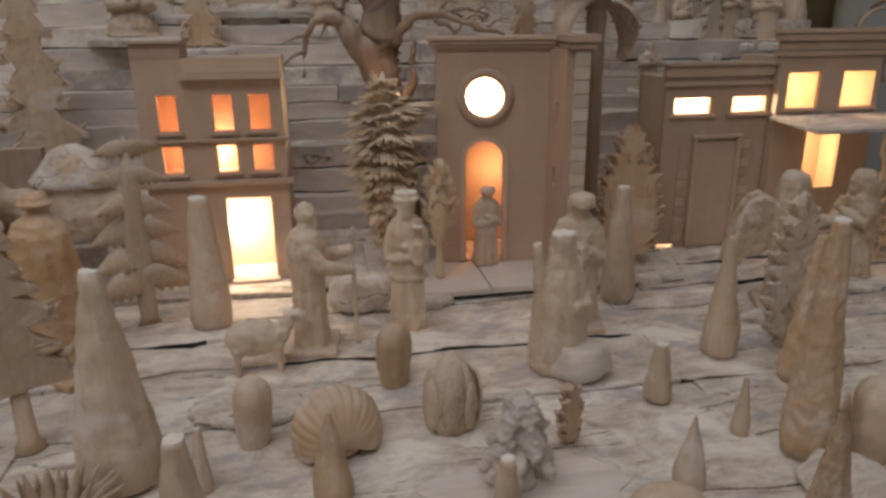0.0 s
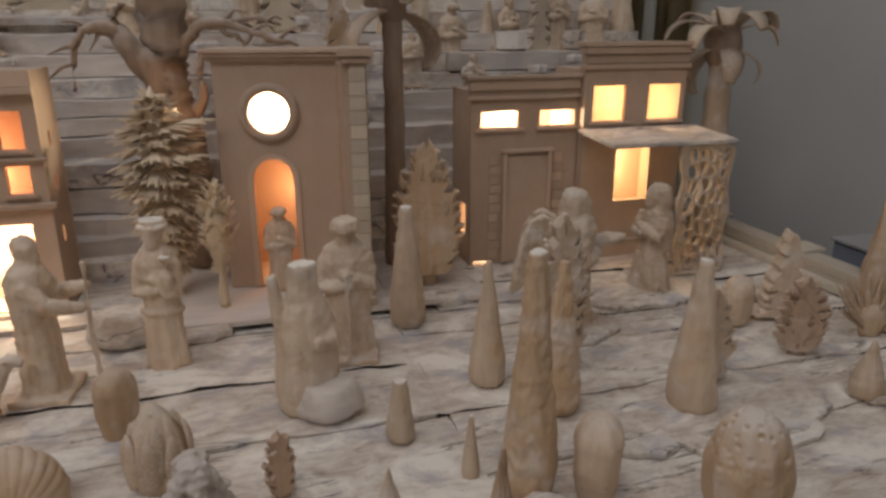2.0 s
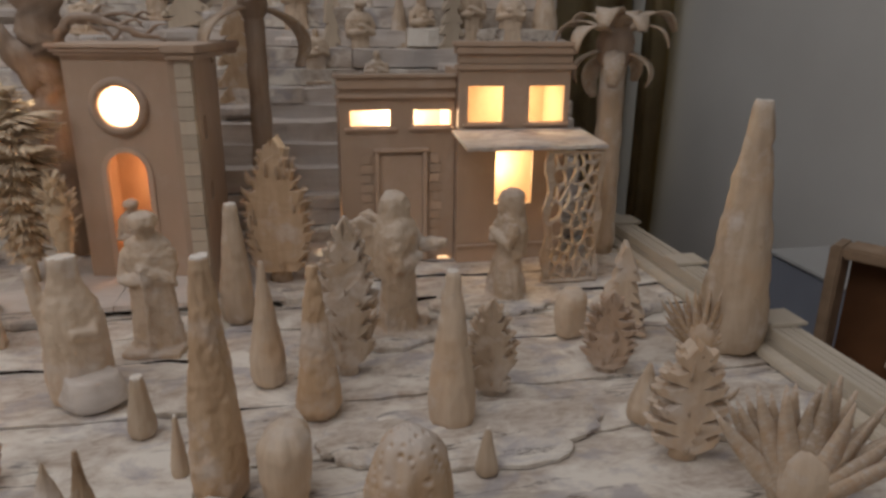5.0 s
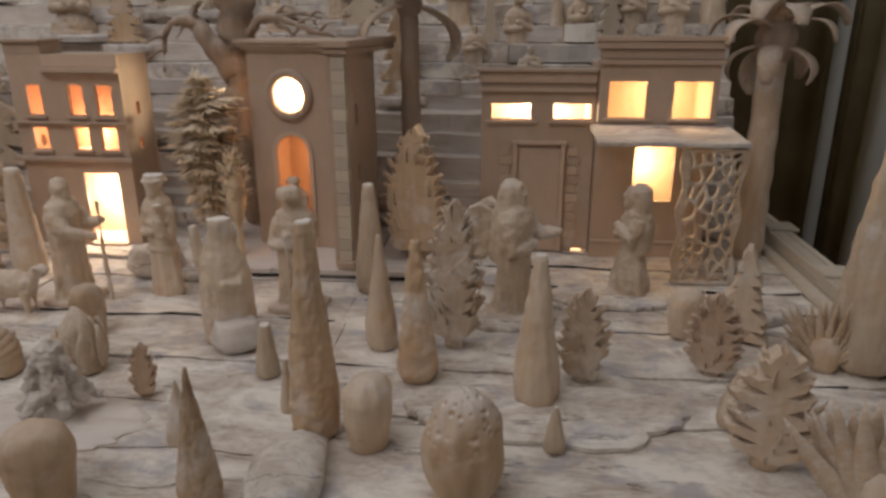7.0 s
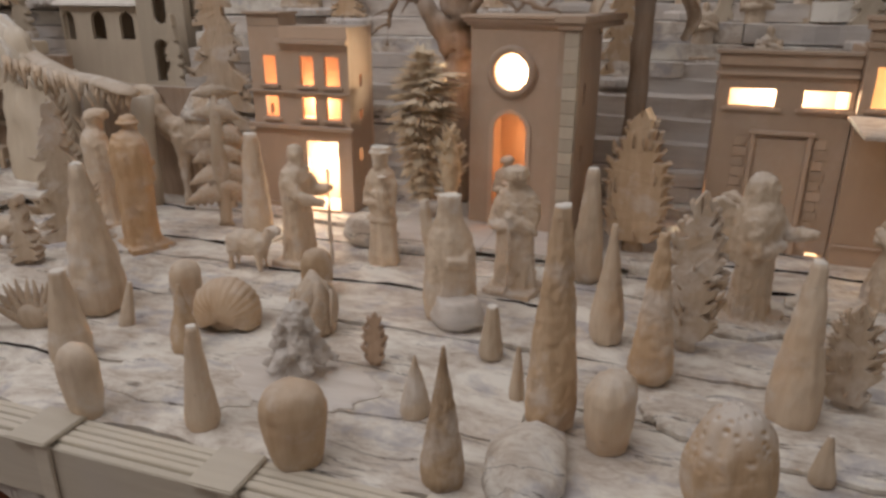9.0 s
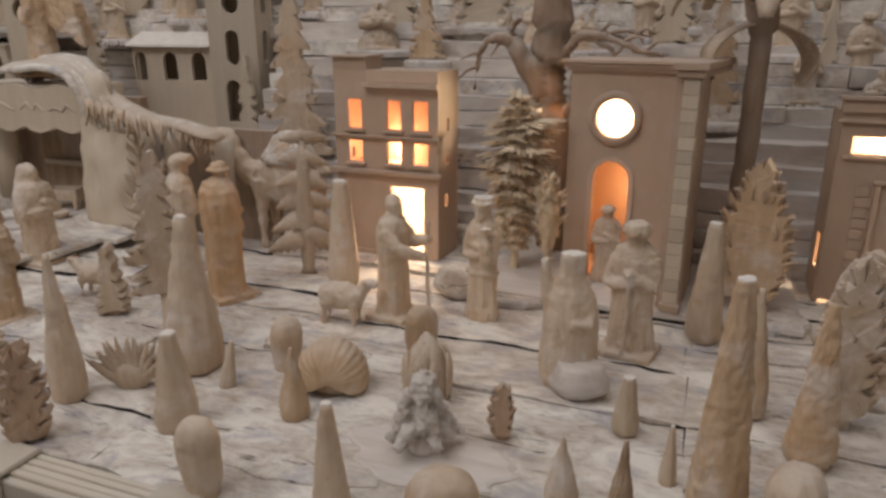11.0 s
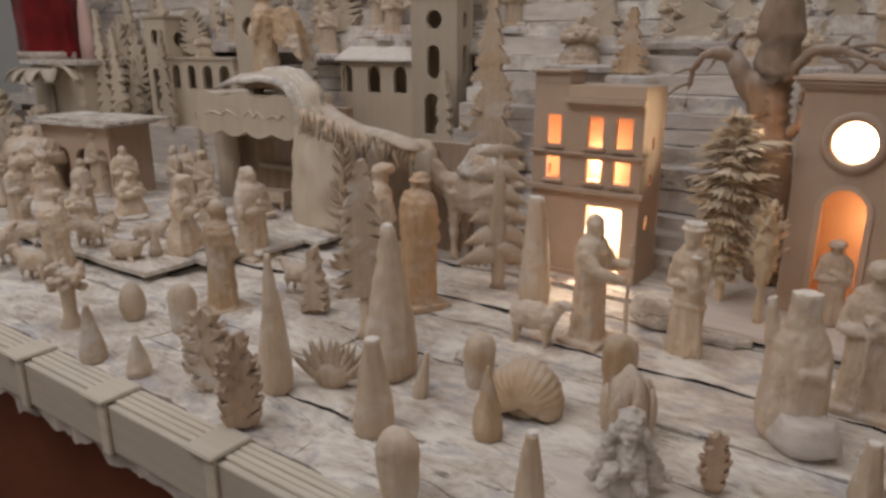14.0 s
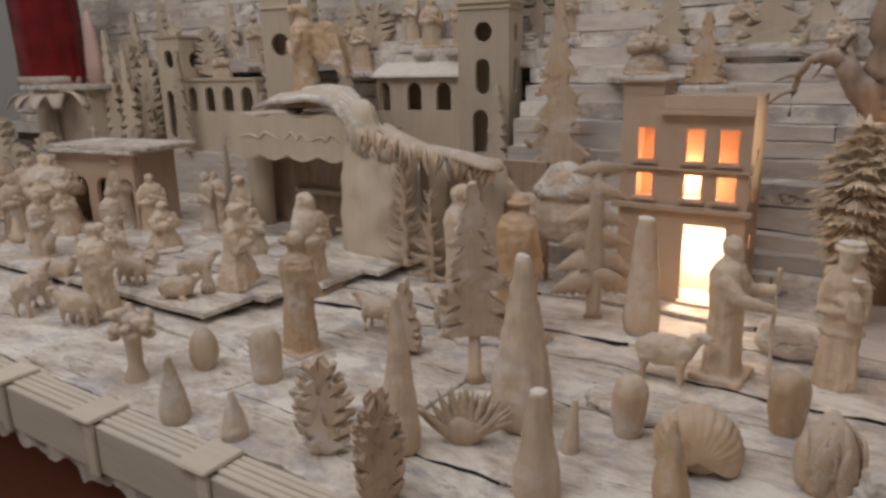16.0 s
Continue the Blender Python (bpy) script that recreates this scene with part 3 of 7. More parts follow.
bulb("town_house_loft_light", -0.165, 1.150, 0.200, 0.50, (1.0, 0.48, 0.25), 0.01)


def church():
    ob = thing("church", pose(0.262, 1.062, 0.016, 0, 0, -9), "tall carved wooden church front, lit rose window and arched doorway", "church")
    W0, W1, T = -0.087, 0.093, 0.338
    holes = [("round", -0.012, 0.237, 0.295, 0.058), ("arch", -0.012, 0.002, 0.198, 0.058)]
    house_shell(ob, W0, W1, 0.0, 0.13, 0.0, T, HOUSE, holes, side_holes=[("round", 0.045, 0.262, 0.278, 0.016), ("round", 0.052, 0.184, 0.200, 0.016)], left_holes=[("round", 0.060, 0.240, 0.278, 0.038)])
    # unseen board, added to keep the rose bulb's light off the doorway
    part("upper_floor", boxes((W0 + 0.0085, W1 - 0.0085, 0.0085, 0.1215, 0.212, 0.217)), HOUSE, ob, smooth=False)
    bm = bmesh.new()
    n, r0, r1 = 32, 0.029, 0.043
    ring = [[bm.verts.new((-0.012 + r * math.cos(2 * math.pi * k / n), y, 0.266 + r * math.sin(2 * math.pi * k / n))) for k in range(n)] for r, y in ((r0, -0.0005), (r0 + 0.001, -0.007), (0.037, -0.0085), (r1, -0.005), (r1, -0.0005))]
    for a, b in zip(ring, ring[1:]):
        for k in range(n):
            bm.faces.new((a[k], a[(k + 1) % n], b[(k + 1) % n], b[k]))
    bmesh.ops.recalc_face_normals(bm, faces=bm.faces[:])
    part("rose_window_rim", bm, HOUSE, ob)
    bm = bmesh.new()
    out, inn = opening_outline("arch", -0.012, 0.0, 0.206, 0.076)[1:], opening_outline("arch", -0.012, 0.0, 0.1985, 0.0595)[1:]
    vo, vi = [bm.verts.new((x, -0.003, z)) for x, z in out], [bm.verts.new((x, -0.003, z)) for x, z in inn]
    vo.append(bm.verts.new((-0.012 - 0.038, -0.003, 0))), vi.append(bm.verts.new((-0.012 - 0.02975, -0.003, 0)))
    for k in range(len(vo) - 1):
        bm.faces.new((vo[k], vo[k + 1], vi[k + 1], vi[k]))
    geo = bmesh.ops.extrude_face_region(bm, geom=bm.faces[:])
    for v in geo["geom"]:
        if isinstance(v, bmesh.types.BMVert):
            v.co.y = -0.0004
    bmesh.ops.recalc_face_normals(bm, faces=bm.faces[:])
    part("arch_frame", bm, HOUSE, ob, smooth=False)
    for row in ((W0 - 0.006, W1 + 0.002, -0.008, 0.132, T + 0.0004, T + 0.005), (W0 - 0.010, W1 + 0.002, -0.012, 0.134, T + 0.0054, T + 0.011), (W0 - 0.014, W1 + 0.002, -0.016, 0.136, T + 0.0114, T + 0.017)):
        part("cornice", boxes(row, bevel=0.0012), HOUSE, ob, "pale cornice moulding", smooth=False)
    bm = panel(-0.085, 0.078, 0, T, 0, 0.034, [("slot", -0.045, 0.225, 0.262, 0.018), ("slot", -0.040, 0.135, 0.165, 0.016)])
    bmesh.ops.transform(bm, matrix=Matrix(((0, -1, 0, 0.129), (1, 0, 0, 0), (0, 0, 1, 0), (0, 0, 0, 1))), verts=bm.verts[:])
    bmesh.ops.recalc_face_normals(bm, faces=bm.faces[:])
    bmesh.ops.rotate(bm, cent=(0.129, -0.085, 0), matrix=Matrix.Rotation(radians(5.5), 3, "Z"), verts=bm.verts[:])
    part("side_wing", bm, HOUSE, ob, smooth=False)
    pil = part("corner_pilaster", boxes((0.1070, 0.1260, -0.0925, -0.0855, 0.012, 0.337)), CREAM, ob, "pale pilaster of small stacked blocks", False)
    for k in range(17):
        part("block", boxes((0.1055, 0.1275, -0.0945, -0.0857, 0.012 + k * 0.019, 0.012 + k * 0.019 + 0.0184), bevel=0.0006), CREAM, pil, smooth=False)
    part("pilaster_foot", boxes((0.102, 0.132, -0.100, -0.085, 0.0, 0.0115), bevel=0.001), HOUSE, ob, smooth=False)
    part("wing_cap", boxes((0.096, 0.135, -0.100, 0.126, T + 0.0004, T + 0.009), (0.092, 0.139, -0.105, 0.130, T + 0.0094, T + 0.020), bevel=0.0015), HOUSE, ob, smooth=False)
    return ob


church()
bulb("church_rose_light", 0.262, 1.150, 0.275, 3.6, (1.0, 0.82, 0.58), 0.012)
bulb("church_door_light", 0.29, 1.135, 0.150, 0.28, (1.0, 0.50, 0.23), 0.008)


def inn():
    ob = thing("inn", pose(0.768, 1.092, 0.0, 0, 0, 0.0), "carved wooden inn in two blocks with lit windows and canopy", "house")
    holes = [("rect", -0.1445, 0.2405, 0.2655, 0.066), ("rect", -0.0405, 0.2405, 0.2655, 0.063), ("rect", -0.172, 0.001, 0.008, 0.034), ("rect", -0.018, 0.001, 0.008, 0.026)]
    house_shell(ob, -0.195, -0.002, 0.018, 0.12, 0.0, 0.300, HOUSE, holes, left_holes=[("rect", 0.060, 0.050, 0.105, 0.030)])
    for row in ((-0.202, -0.0022, 0.010, 0.0177, 0.286, 0.2915), (-0.199, -0.0022, 0.012, 0.026, 0.3005, 0.318), (-0.204, -0.0022, 0.006, 0.030, 0.3185, 0.324)):
        part("cornice", boxes(row, bevel=0.001), HOUSE, ob, smooth=False)
    part("closed_door", boxes((-0.131, -0.058, 0.0145, 0.0177, 0.004, 0.190)), HOUSE, ob, smooth=False)
    part("door_frame", boxes((-0.139, -0.1315, 0.009, 0.0177, 0.004, 0.197), (-0.0575, -0.050, 0.009, 0.0177, 0.004, 0.197), (-0.142, -0.047, 0.008, 0.0177, 0.1972, 0.203), bevel=0.001), HOUSE, ob, smooth=False)
    for side in (-0.162, -0.046):
        for k in range(11):
            w = 0.022 if k % 2 else 0.017
            part("corner_stone", boxes((side, side + w, 0.0160, 0.0178, 0.012 + k * 0.0165, 0.012 + k * 0.0165 + 0.0152), bevel=0.0006), HOUSE, ob, smooth=False)
    for x, w in ((-0.1445, 0.086), (-0.0405, 0.082)):
        sill(ob, x, 0.239, w, 0.018)
    holes = [("rect", 0.0465, 0.246, 0.305, 0.061), ("rect", 0.1515, 0.246, 0.305, 0.061), ("rect", 0.0995, 0.104, 0.214, 0.066)]
    house_shell(ob, 0.0, 0.192, 0.0, 0.12, 0.0, 0.331, HOUSE, holes)
    for row in ((-0.004, 0.198, -0.006, 0.020, 0.3315, 0.340), (0.0, 0.194, -0.002, 0.018, 0.3404, 0.356), (-0.005, 0.199, -0.008, 0.022, 0.3564, 0.368), (-0.008, 0.202, -0.011, 0.025, 0.3684, 0.376)):
        part("cornice", boxes(row, bevel=0.0012), HOUSE, ob, smooth=False)
    for x in (0.0465, 0.1515):
        sill(ob, x, 0.246, 0.078, 0.0)
    part("base_board", boxes((0.0, 0.192, -0.006, -0.0004, 0.0, 0.028), (0.0, 0.192, -0.009, -0.0004, 0.0284, 0.033), bevel=0.001), HOUSE, ob, smooth=False)
    bm = bmesh.new()
    box(bm, -0.012, 0.214, -0.126, 0.0, -0.003, 0.003, bevel=0.001)
    bmesh.ops.transform(bm, matrix=pose(0, -0.002, 0.232, 4, 0, 0), verts=bm.verts[:])
    part("canopy", bm, WHITE, ob, "flat whitewashed canopy board", False)
    return ob


inn()
bulb("inn_low_light", 0.862, 1.165, 0.150, 0.80, (1.0, 0.74, 0.40), 0.012)
bulb("inn_high_light", 0.885, 1.15, 0.275, 0.50, (1.0, 0.70, 0.36), 0.012)
bulb("inn_floor_light", 0.672, 1.150, 0.030, 0.45, (1.0, 0.84, 0.60), 0.008)
bulb("inn_left_light", 0.672, 1.172, 0.252, 1.5, (1.0, 0.86, 0.64), 0.012)

# ---- carved trees, bushes and stones ----


def facet(k, depth=0.06):
    return lambda a, z: 1 + depth * math.sin(k * a + 40 * z) + 0.5 * depth * math.sin((k + 3) * a - 25 * z)


def carved_cone(x, y, h, w, top=0.25, label="tapered carved wooden cone tree with knife cuts", mat=None, lean=(0, 0), squash=0.9, seed=0, rough=0.02, z=0.0, name="cone_tree", round_base=True, segs=14):
    """A cone tree cut from one log; its foot turns under and its top is sawn off flat."""
    r = w / 2
    prof = [(r * 0.72, 0), (r * 0.93, h * 0.03), (r, h * 0.10), (r * 0.99, h * 0.2)] if round_base else [(r, 0), (r, h * 0.05)]
    for k in range(1, 25):
        f = k / 24
        prof.append((r * (1 - (1 - top) * f ** 1.05), h * (0.2 + 0.8 * f)))
    ring = 28
    if mat is HONEY and h > 0.1:  # chevrons chopped into the bark
        ring = 64
        prof = [(r * 0.72, 0), (r * 0.93, h * 0.03), (r, h * 0.10)] + [(r * (1 - (1 - top) * max(0.0, (k / 90 - 0.1) / 0.9) ** 1.05), h * (0.10 + 0.90 * k / 90)) for k in range(1, 91)]
    bm = lathe(bmesh.new(), prof, ring, squash, wave=facet(5 + seed % 4, 0.035))
    if ring == 64:
        bm.normal_update()
        for v in bm.verts:
            a = math.atan2(v.co.y, v.co.x)
            c = (v.co.z * 46 + 1.1 * abs(math.sin(2.5 * a + 6 * v.co.z)) + 0.9 * noise.noise(v.co * 30)) % 1.0
            v.co -= v.normal * 0.0014 * (1 - c) ** 3 * min(1.0, (h - v.co.z) / 0.02)
    worn(bm, rough * w * 1.6, 55.0, seed)
    worn(bm, rough * w * (0.9 if ring == 64 else 1.2), 170.0, seed + 9)
    if top < 0.2:
        ob = part(name, bm, mat or PALE)
        ob.matrix_basis = pose(x, y, z, lean[0], lean[1], seed * 47 % 360)
        return tagged(ob, label, "tree", "cone trees")
    ob = thing(name, pose(x, y, z, lean[0], lean[1], seed * 47 % 360), label, "tree", "cone trees")
    bm.verts.ensure_lookup_table()
    rim = [v.co.copy() for v in bm.verts[-ring:]]
    part("log", bm, mat or PALE, ob)
    cap = bmesh.new()
    lo, hi = [cap.verts.new(p - Vector((0, 0, 0.001))) for p in rim], [cap.verts.new(Vector((p.x * 0.94, p.y * 0.94, p.z + 0.0012))) for p in rim]
    for k in range(ring):
        cap.faces.new((lo[k], lo[(k + 1) % ring], hi[(k + 1) % ring], hi[k]))
    cap.faces.new(hi)
    part("sawn_top", cap, SAWN, ob, "pale sawn end grain", False)
    return ob


def carved_egg(x, y, h, w, label, name="round_bush", mat=None, seed=0, facets=9, depth=0.03, z=0.0, tip=0.0, squash=0.95, rough=0.03, scales=0.0, cell=9.0, low=1.0, scale_from=0.22, pits=False):
    """A rounded bush; scales sets the depth of gouged scales over its upper part."""
    r = w / 2
    prof = []
    n = 84 if scales else 16
    for k in range(n + 1):
        a = -low + (math.pi / 2 + low) * k / n
        zz = (math.sin(a) + math.sin(low)) / (1 + math.sin(low))
        prof.append((max(r * math.cos(a) ** (1 + tip), 0.004 * w), h * zz))
    bm = lathe(bmesh.new(), prof, 120 if scales else 26, squash, wave=facet(facets, depth))
    worn(bm, rough * w, 45.0, seed + 3)
    if scales:
        bm.normal_update()
        for v in bm.verts:
            f = min(1.0, max(0.0, v.co.z / h - scale_from) * 3.0)
            d = noise.voronoi(v.co * cell / w + Vector((seed, 0, 0)))[0]
            v.co += v.normal * scales * w * f * (-max(0.0, 1 - d[0] / 0.42) if pits else 0.45 - d[0] * 1.2)
    ob = part(name, bm, mat or PALE)
    ob.matrix_basis = pose(x, y, z, 0, 0, seed * 31)
    return tagged(ob, label, "bush", "round bushes")


def figure(x, y, h, w, turn=0.0, z=0.0, label="plain carved wooden standing figure in a long robe", mat=None, seed=0, kneel=False, arm=0.0, hood=False, staff=False, hat=False, wing=False, base=True, name="carved_figure", lean=0, cloak=False, turban=None, both=False, stub=False, reach=False, belt=False, mantle=False, big=1.0):
    """A robed figure cut from one block: one plain solid. It faces local -y."""
    r = w / 2
    head = h * (0.079 if not kneel else 0.094) * big * (0.72 if mantle else 1.0)
    top = h - 2.05 * head
    if turban is None:
        turban = seed % 2 == 0 and not (hat or hood or cloak)
    if kneel:
        prof = [(r * 1.12, 0.0), (r * 1.18, h * 0.05), (r * 1.10, h * 0.18), (r * 0.86, h * 0.34), (r * 0.66, h * 0.46), (r * 0.72, h * 0.60), (r * 0.66, top * 0.92), (r * 0.40, top), (head * 0.7, top + head * 0.4)]
    else:
        prof = [(r * 0.98, 0.0), (r * 1.0, h * 0.03), (r * 0.92, h * 0.14), (r * 0.84, h * 0.32), (r * 0.82, h * 0.48), (r * 0.93, h * 0.62), (r * 0.96, top * 0.86), (r * 0.80, top * 0.945), (r * 0.46, top), (head * 0.7, top + head * 0.4)]
    fold = 4 + seed % 4
    bm = lathe(bmesh.new(), prof, 36, 0.74, wave=lambda a, zz: 1 + (0.08 * math.sin(fold * a + seed + 5 * zz / h) + 0.05 * math.sin((2 * fold + 3) * a - seed)) * max(0.22, 1.1 - 1.2 * zz / h))
    ball(bm, (0, -head * 0.12, top + head * 1.0), head * 0.86, head * 0.94, head * 1.06, 12)
    ball(bm, (0, -head * 0.62, top + head * 0.35), head * 0.60, head * 0.52, head * 0.85, 8)
    ball(bm, (0, -head * 1.02, top + head * 0.98), head * 0.16, head * 0.18, head * 0.24, 6)
    if hood or cloak:
        lathe(bm, [(r * 0.84, top * (0.50 if hood else 0.12)), (r * 0.86, top * 0.80), (r * 0.66, top * 0.95), (head * 1.26, top + head * 0.7), (head * 1.14, top + head * 1.55), (head * 0.75, top + head * 2.0), (head * 0.2, h * 1.005)], 18, 0.84, m=Matrix.Translation((0, r * 0.22, 0)))
    if mantle:  # a long cloak with high round shoulders, hanging free of the body
        lathe(bm, [(r * 1.02, h * 0.05), (r * 0.98, h * 0.3), (r * 1.02, h * 0.55), (r * 1.08, h * 0.72), (r * 1.0, h * 0.80), (r * 0.74, h * 0.855), (r * 0.35, h * 0.885)], 26, 0.80, m=Matrix.Translation((0, r * 0.10, 0)), wave=lambda a, zz: 1 + 0.035 * math.sin(6 * a + seed))
        lathe(bm, [(head * 1.45, h - head * 1.15), (head * 1.55, h - head * 0.95), (head * 1.05, h - head * 0.8), (head * 1.0, h - head * 0.35), (head * 0.5, h)], 16, 1.0)
    if turban:
        lathe(bm, [(head * 0.8, h - head * 1.15), (head * 1.12, h - head * 1.0), (head * 1.18, h - head * 0.62), (head * 0.98, h - head * 0.22), (head * 0.5, h - head * 0.02)], 16, 0.95, m=pose(0, head * 0.08, 0, 4, 0, 0), wave=lambda a, zz: 1 + 0.05 * math.sin(5 * a + 60 * zz / h))
    if hat:
        lathe(bm, [(head * 1.22, h - head * 0.72), (head * 1.25, h - head * 0.52), (head * 0.98, h - head * 0.42), (head * 1.02, h)], 16, 1.0)
    if belt:
        for f in (0.40, 0.63):
            lathe(bm, [(r * 0.90, h * (f - 0.02)), (r * 1.0, h * (f - 0.012)), (r * 1.0, h * (f + 0.012)), (r * 0.90, h * (f + 0.02))], 26, 0.76)
    for s in (-1, 1):
        sh = Vector((s * r * 0.72, 0, top * 0.88))
        if reach and s > 0:
            el, ha = Vector((r * 1.35, -r * 0.15, top * 0.90)), Vector((r * 2.0, -r * 0.3, top * 0.92))
        elif (arm and s > 0) or both:
            el, ha = Vector((s * r * 0.78, -r * 0.70, h * 0.60)), Vector((s * r * 0.30, -r * (0.95 + arm), h * (0.66 if s > 0 else 0.56)))
        else:
            el, ha = Vector((s * r * 0.90, -r * 0.30, h * 0.53)), Vector((-s * r * 0.10, -r * 0.78, h * (0.60 + 0.04 * s)))
        tube(bm, [sh, (sh + el) / 2, el, (el + ha) / 2, ha], [r * 0.29, r * 0.33, r * 0.32, r * 0.28, r * 0.18], 9)
        ball(bm, ha, r * 0.18, r * 0.19, r * 0.16, 8)
    if wing:  # a pair of round-topped wings swept back from the shoulders
        for s in (-1, 1):
            out = [(0.0, 0.52), (0.04, 0.70), (0.20, 0.80), (0.42, 0.835), (0.64, 0.80), (0.80, 0.68), (0.92, 0.48), (1.0, 0.28), (0.84, 0.30), (0.62, 0.40), (0.34, 0.42)]
            wg = prism(bmesh.new(), [(r * (0.2 + 2.0 * a), h * b) for a, b in out], -r * 0.17, r * 0.17)
            bmesh.ops.transform(wg, matrix=Matrix.Translation((s * r * 0.25, r * 0.25, 0)) @ Matrix.Rotation(radians(90 - s * 13), 4, "Z"), verts=wg.verts[:])
            tmp = bpy.data.meshes.new("wing")
            wg.to_mesh(tmp)
            wg.free()
            bm.from_mesh(tmp)
            bpy.data.meshes.remove(tmp)
    if base:
        box(bm, -r * 1.10, r * 1.10, -r * 1.02, r * 0.98, 0.0, h * 0.045)
    if staff:
        sx, sy = (0.0, -r * 0.98) if not (arm or both) else (r * 0.10, -r * (1.05 + arm))
        tube(bm, [(sx, sy, 0.002), (sx + 0.002, sy + 0.003, h * 0.35), (sx, sy, h * (0.82 if both else 0.64))], [h * 0.019, h * 0.020, h * 0.018], 7)
    if stub:  # a fist that holds up a short sawn peg
        tube(bm, [(r * 0.62, -r * 0.85, h * 0.52), (r * 0.62, -r * 0.90, h * 0.66), (r * 0.62, -r * 0.90, h * 0.79)], [r * 0.30, r * 0.33, r * 0.33], 10)
    ob = fused(name, bm, mat or PALE, h / 95, 0.020 * w, 80.0, seed + 1, 2, h * 0.965 if hat else None)
    if stub:
        for p in ob.data.polygons:
            if h * 0.765 < p.center.z < h * 0.81 and p.center.y < -r * 0.55 and p.normal.z > 0.6:
                p.material_index = 1
    ob.matrix_basis = pose(x, y, z, lean, 0, turn)
    return tagged(ob, label, "figure", "carved figures")


def boulder(x, y, rx, ry, h, label, z=0.0, seed=1.0, mat=None, turn=0.0, name="boulder", flat=0.6):
    """A rounded lump with a broad worn top."""
    bm = bmesh.new()
    bmesh.ops.create_uvsphere(bm, u_segments=32, v_segments=18, radius=1.0)
    for v in bm.verts:
        p = v.co.copy()
        k = 1 + 0.20 * noise.noise(p * 1.3 + Vector((seed, 0, 0))) + 0.08 * noise.noise(p * 4.0 + Vector((0, seed, 0)))
        v.co = Vector((p.x * rx * k, p.y * ry * k, h * max(0.0, 0.35 + 0.65 * min(flat, p.z) / flat if p.z > 0 else 0.35 * (1 + p.z * 1.4)) * (0.9 + 0.1 * k)))
    ob = part(name, worn(bm, 0.0025, 50, seed), mat or WHITE)
    ob.matrix_basis = pose(x, y, z, 0, 0, turn)
    return tagged(ob, label, "boulder", "boulders")


def stub_bush(x, y, h, w, label, mat=None, seed=0, squash=0.8, notch=0.0, foot=0.80):
    """A short barrel of a bush with a round top; notch scallops its crown."""
    r = w / 2
    prof = [(r * foot * 0.92, 0), (r * foot, h * 0.03)] + [(r * (foot + (1 - foot) * math.sin(math.pi / 2 * min(1, k / 11))), h * (0.05 + 0.60 * k / 14)) for k in range(1, 15)]
    prof += [(r * math.cos(math.radians(6 * k)) ** 0.75 + 0.0003, h * (0.65 + 0.35 * math.sin(math.radians(6 * k)))) for k in range(1, 15)]
    bm = lathe(bmesh.new(), prof, 40, squash, wave=lambda a, zz: 1 + 0.025 * math.sin(5 * a + seed) + notch * max(0.0, zz / h - 0.45) * (abs(math.sin(4.5 * a)) - 0.5) * 2)
    worn(bm, 0.035 * w, 40.0, seed + 2)
    ob = part("round_bush", worn(bm, 0.012 * w, 140.0, seed + 5), mat or PALE)
    ob.matrix_basis = pose(x, y, 0, 0, 0, seed * 37 % 90 - 20)
    return tagged(ob, label, "bush", "round bushes")


# cone trees
for x, y, h, w, top, sd, mat, lab in (
    (0.431, 0.505, 0.228, 0.052, 0.30, 1, HONEY, "tall slim honey-coloured carved cone tree with rough bark cuts"),
    (0.657, 0.590, 0.172, 0.056, 0.24, 2, PALE, "smooth pale tapered cone tree"),
    (0.463, 0.708, 0.152, 0.042, 0.12, 3, PALE, "slim pointed pale cone tree"),
    (0.359, 0.388, 0.136, 0.038, 0.06, 4, HONEY, "slender pointed honey cone tree"),
    (0.299, 0.479, 0.071, 0.032, 0.05, 5, PALE, "small pointed pale cone tree"),
    (0.389, 0.544, 0.063, 0.018, 0.2, 6, PALE, "thin leaning little cone"),
    (0.864, 0.558, 0.069, 0.039, 0.12, 7, PALE, "small pale cone tree beside a leafy bush"),
    (0.673, 0.497, 0.049, 0.022, 0.2, 8, PALE, "tiny stubby cone beside a slab"),
):
    carved_cone(x, y, h, w, top, lab, mat, seed=sd)
for x, y, h, w, top, sd, mat, lab in (
    (-0.118, 0.457, 0.112, 0.047, 0.35, 9, PALE, "stout pale cone tree near the edge"),
    (-0.196, 0.582, 0.200, 0.078, 0.22, 10, PALE, "large smooth pale cone tree"),
    (-0.280, 0.461, 0.178, 0.046, 0.14, 11, PALE, "narrow pale pointed cone tree"),
    (-0.547, 0.353 + 0.022, 0.084, 0.037, 0.15, 12, PALE, "small cone tree beside the front rail"),
    (-0.455, 0.385, 0.059, 0.032, 0.15, 13, PALE, "little cone tree beside the front rail"),
    (-0.010, 0.520, 0.086, 0.038, 0.12, 14, HONEY, "small rounded honey cone tree"),
    (0.109, 0.392, 0.111, 0.034, 0.3, 15, PALE, "narrow carved cone tree near the front rail"),
    (1.058, 0.708, 0.322, 0.092, 0.26, 17, PALE, "very tall carved cone tree with a flat sawn top"),
    (0.413, 0.900, 0.170, 0.051, 0.35, 18, PALE, "blunt cone tree beside the church"),
    (-0.162, 0.915, 0.180, 0.054, 0.45, 19, PALE, "blunt trunk-like cone beside the house"),
):
    carved_cone(x, y, h, w, top, lab, mat, seed=sd)

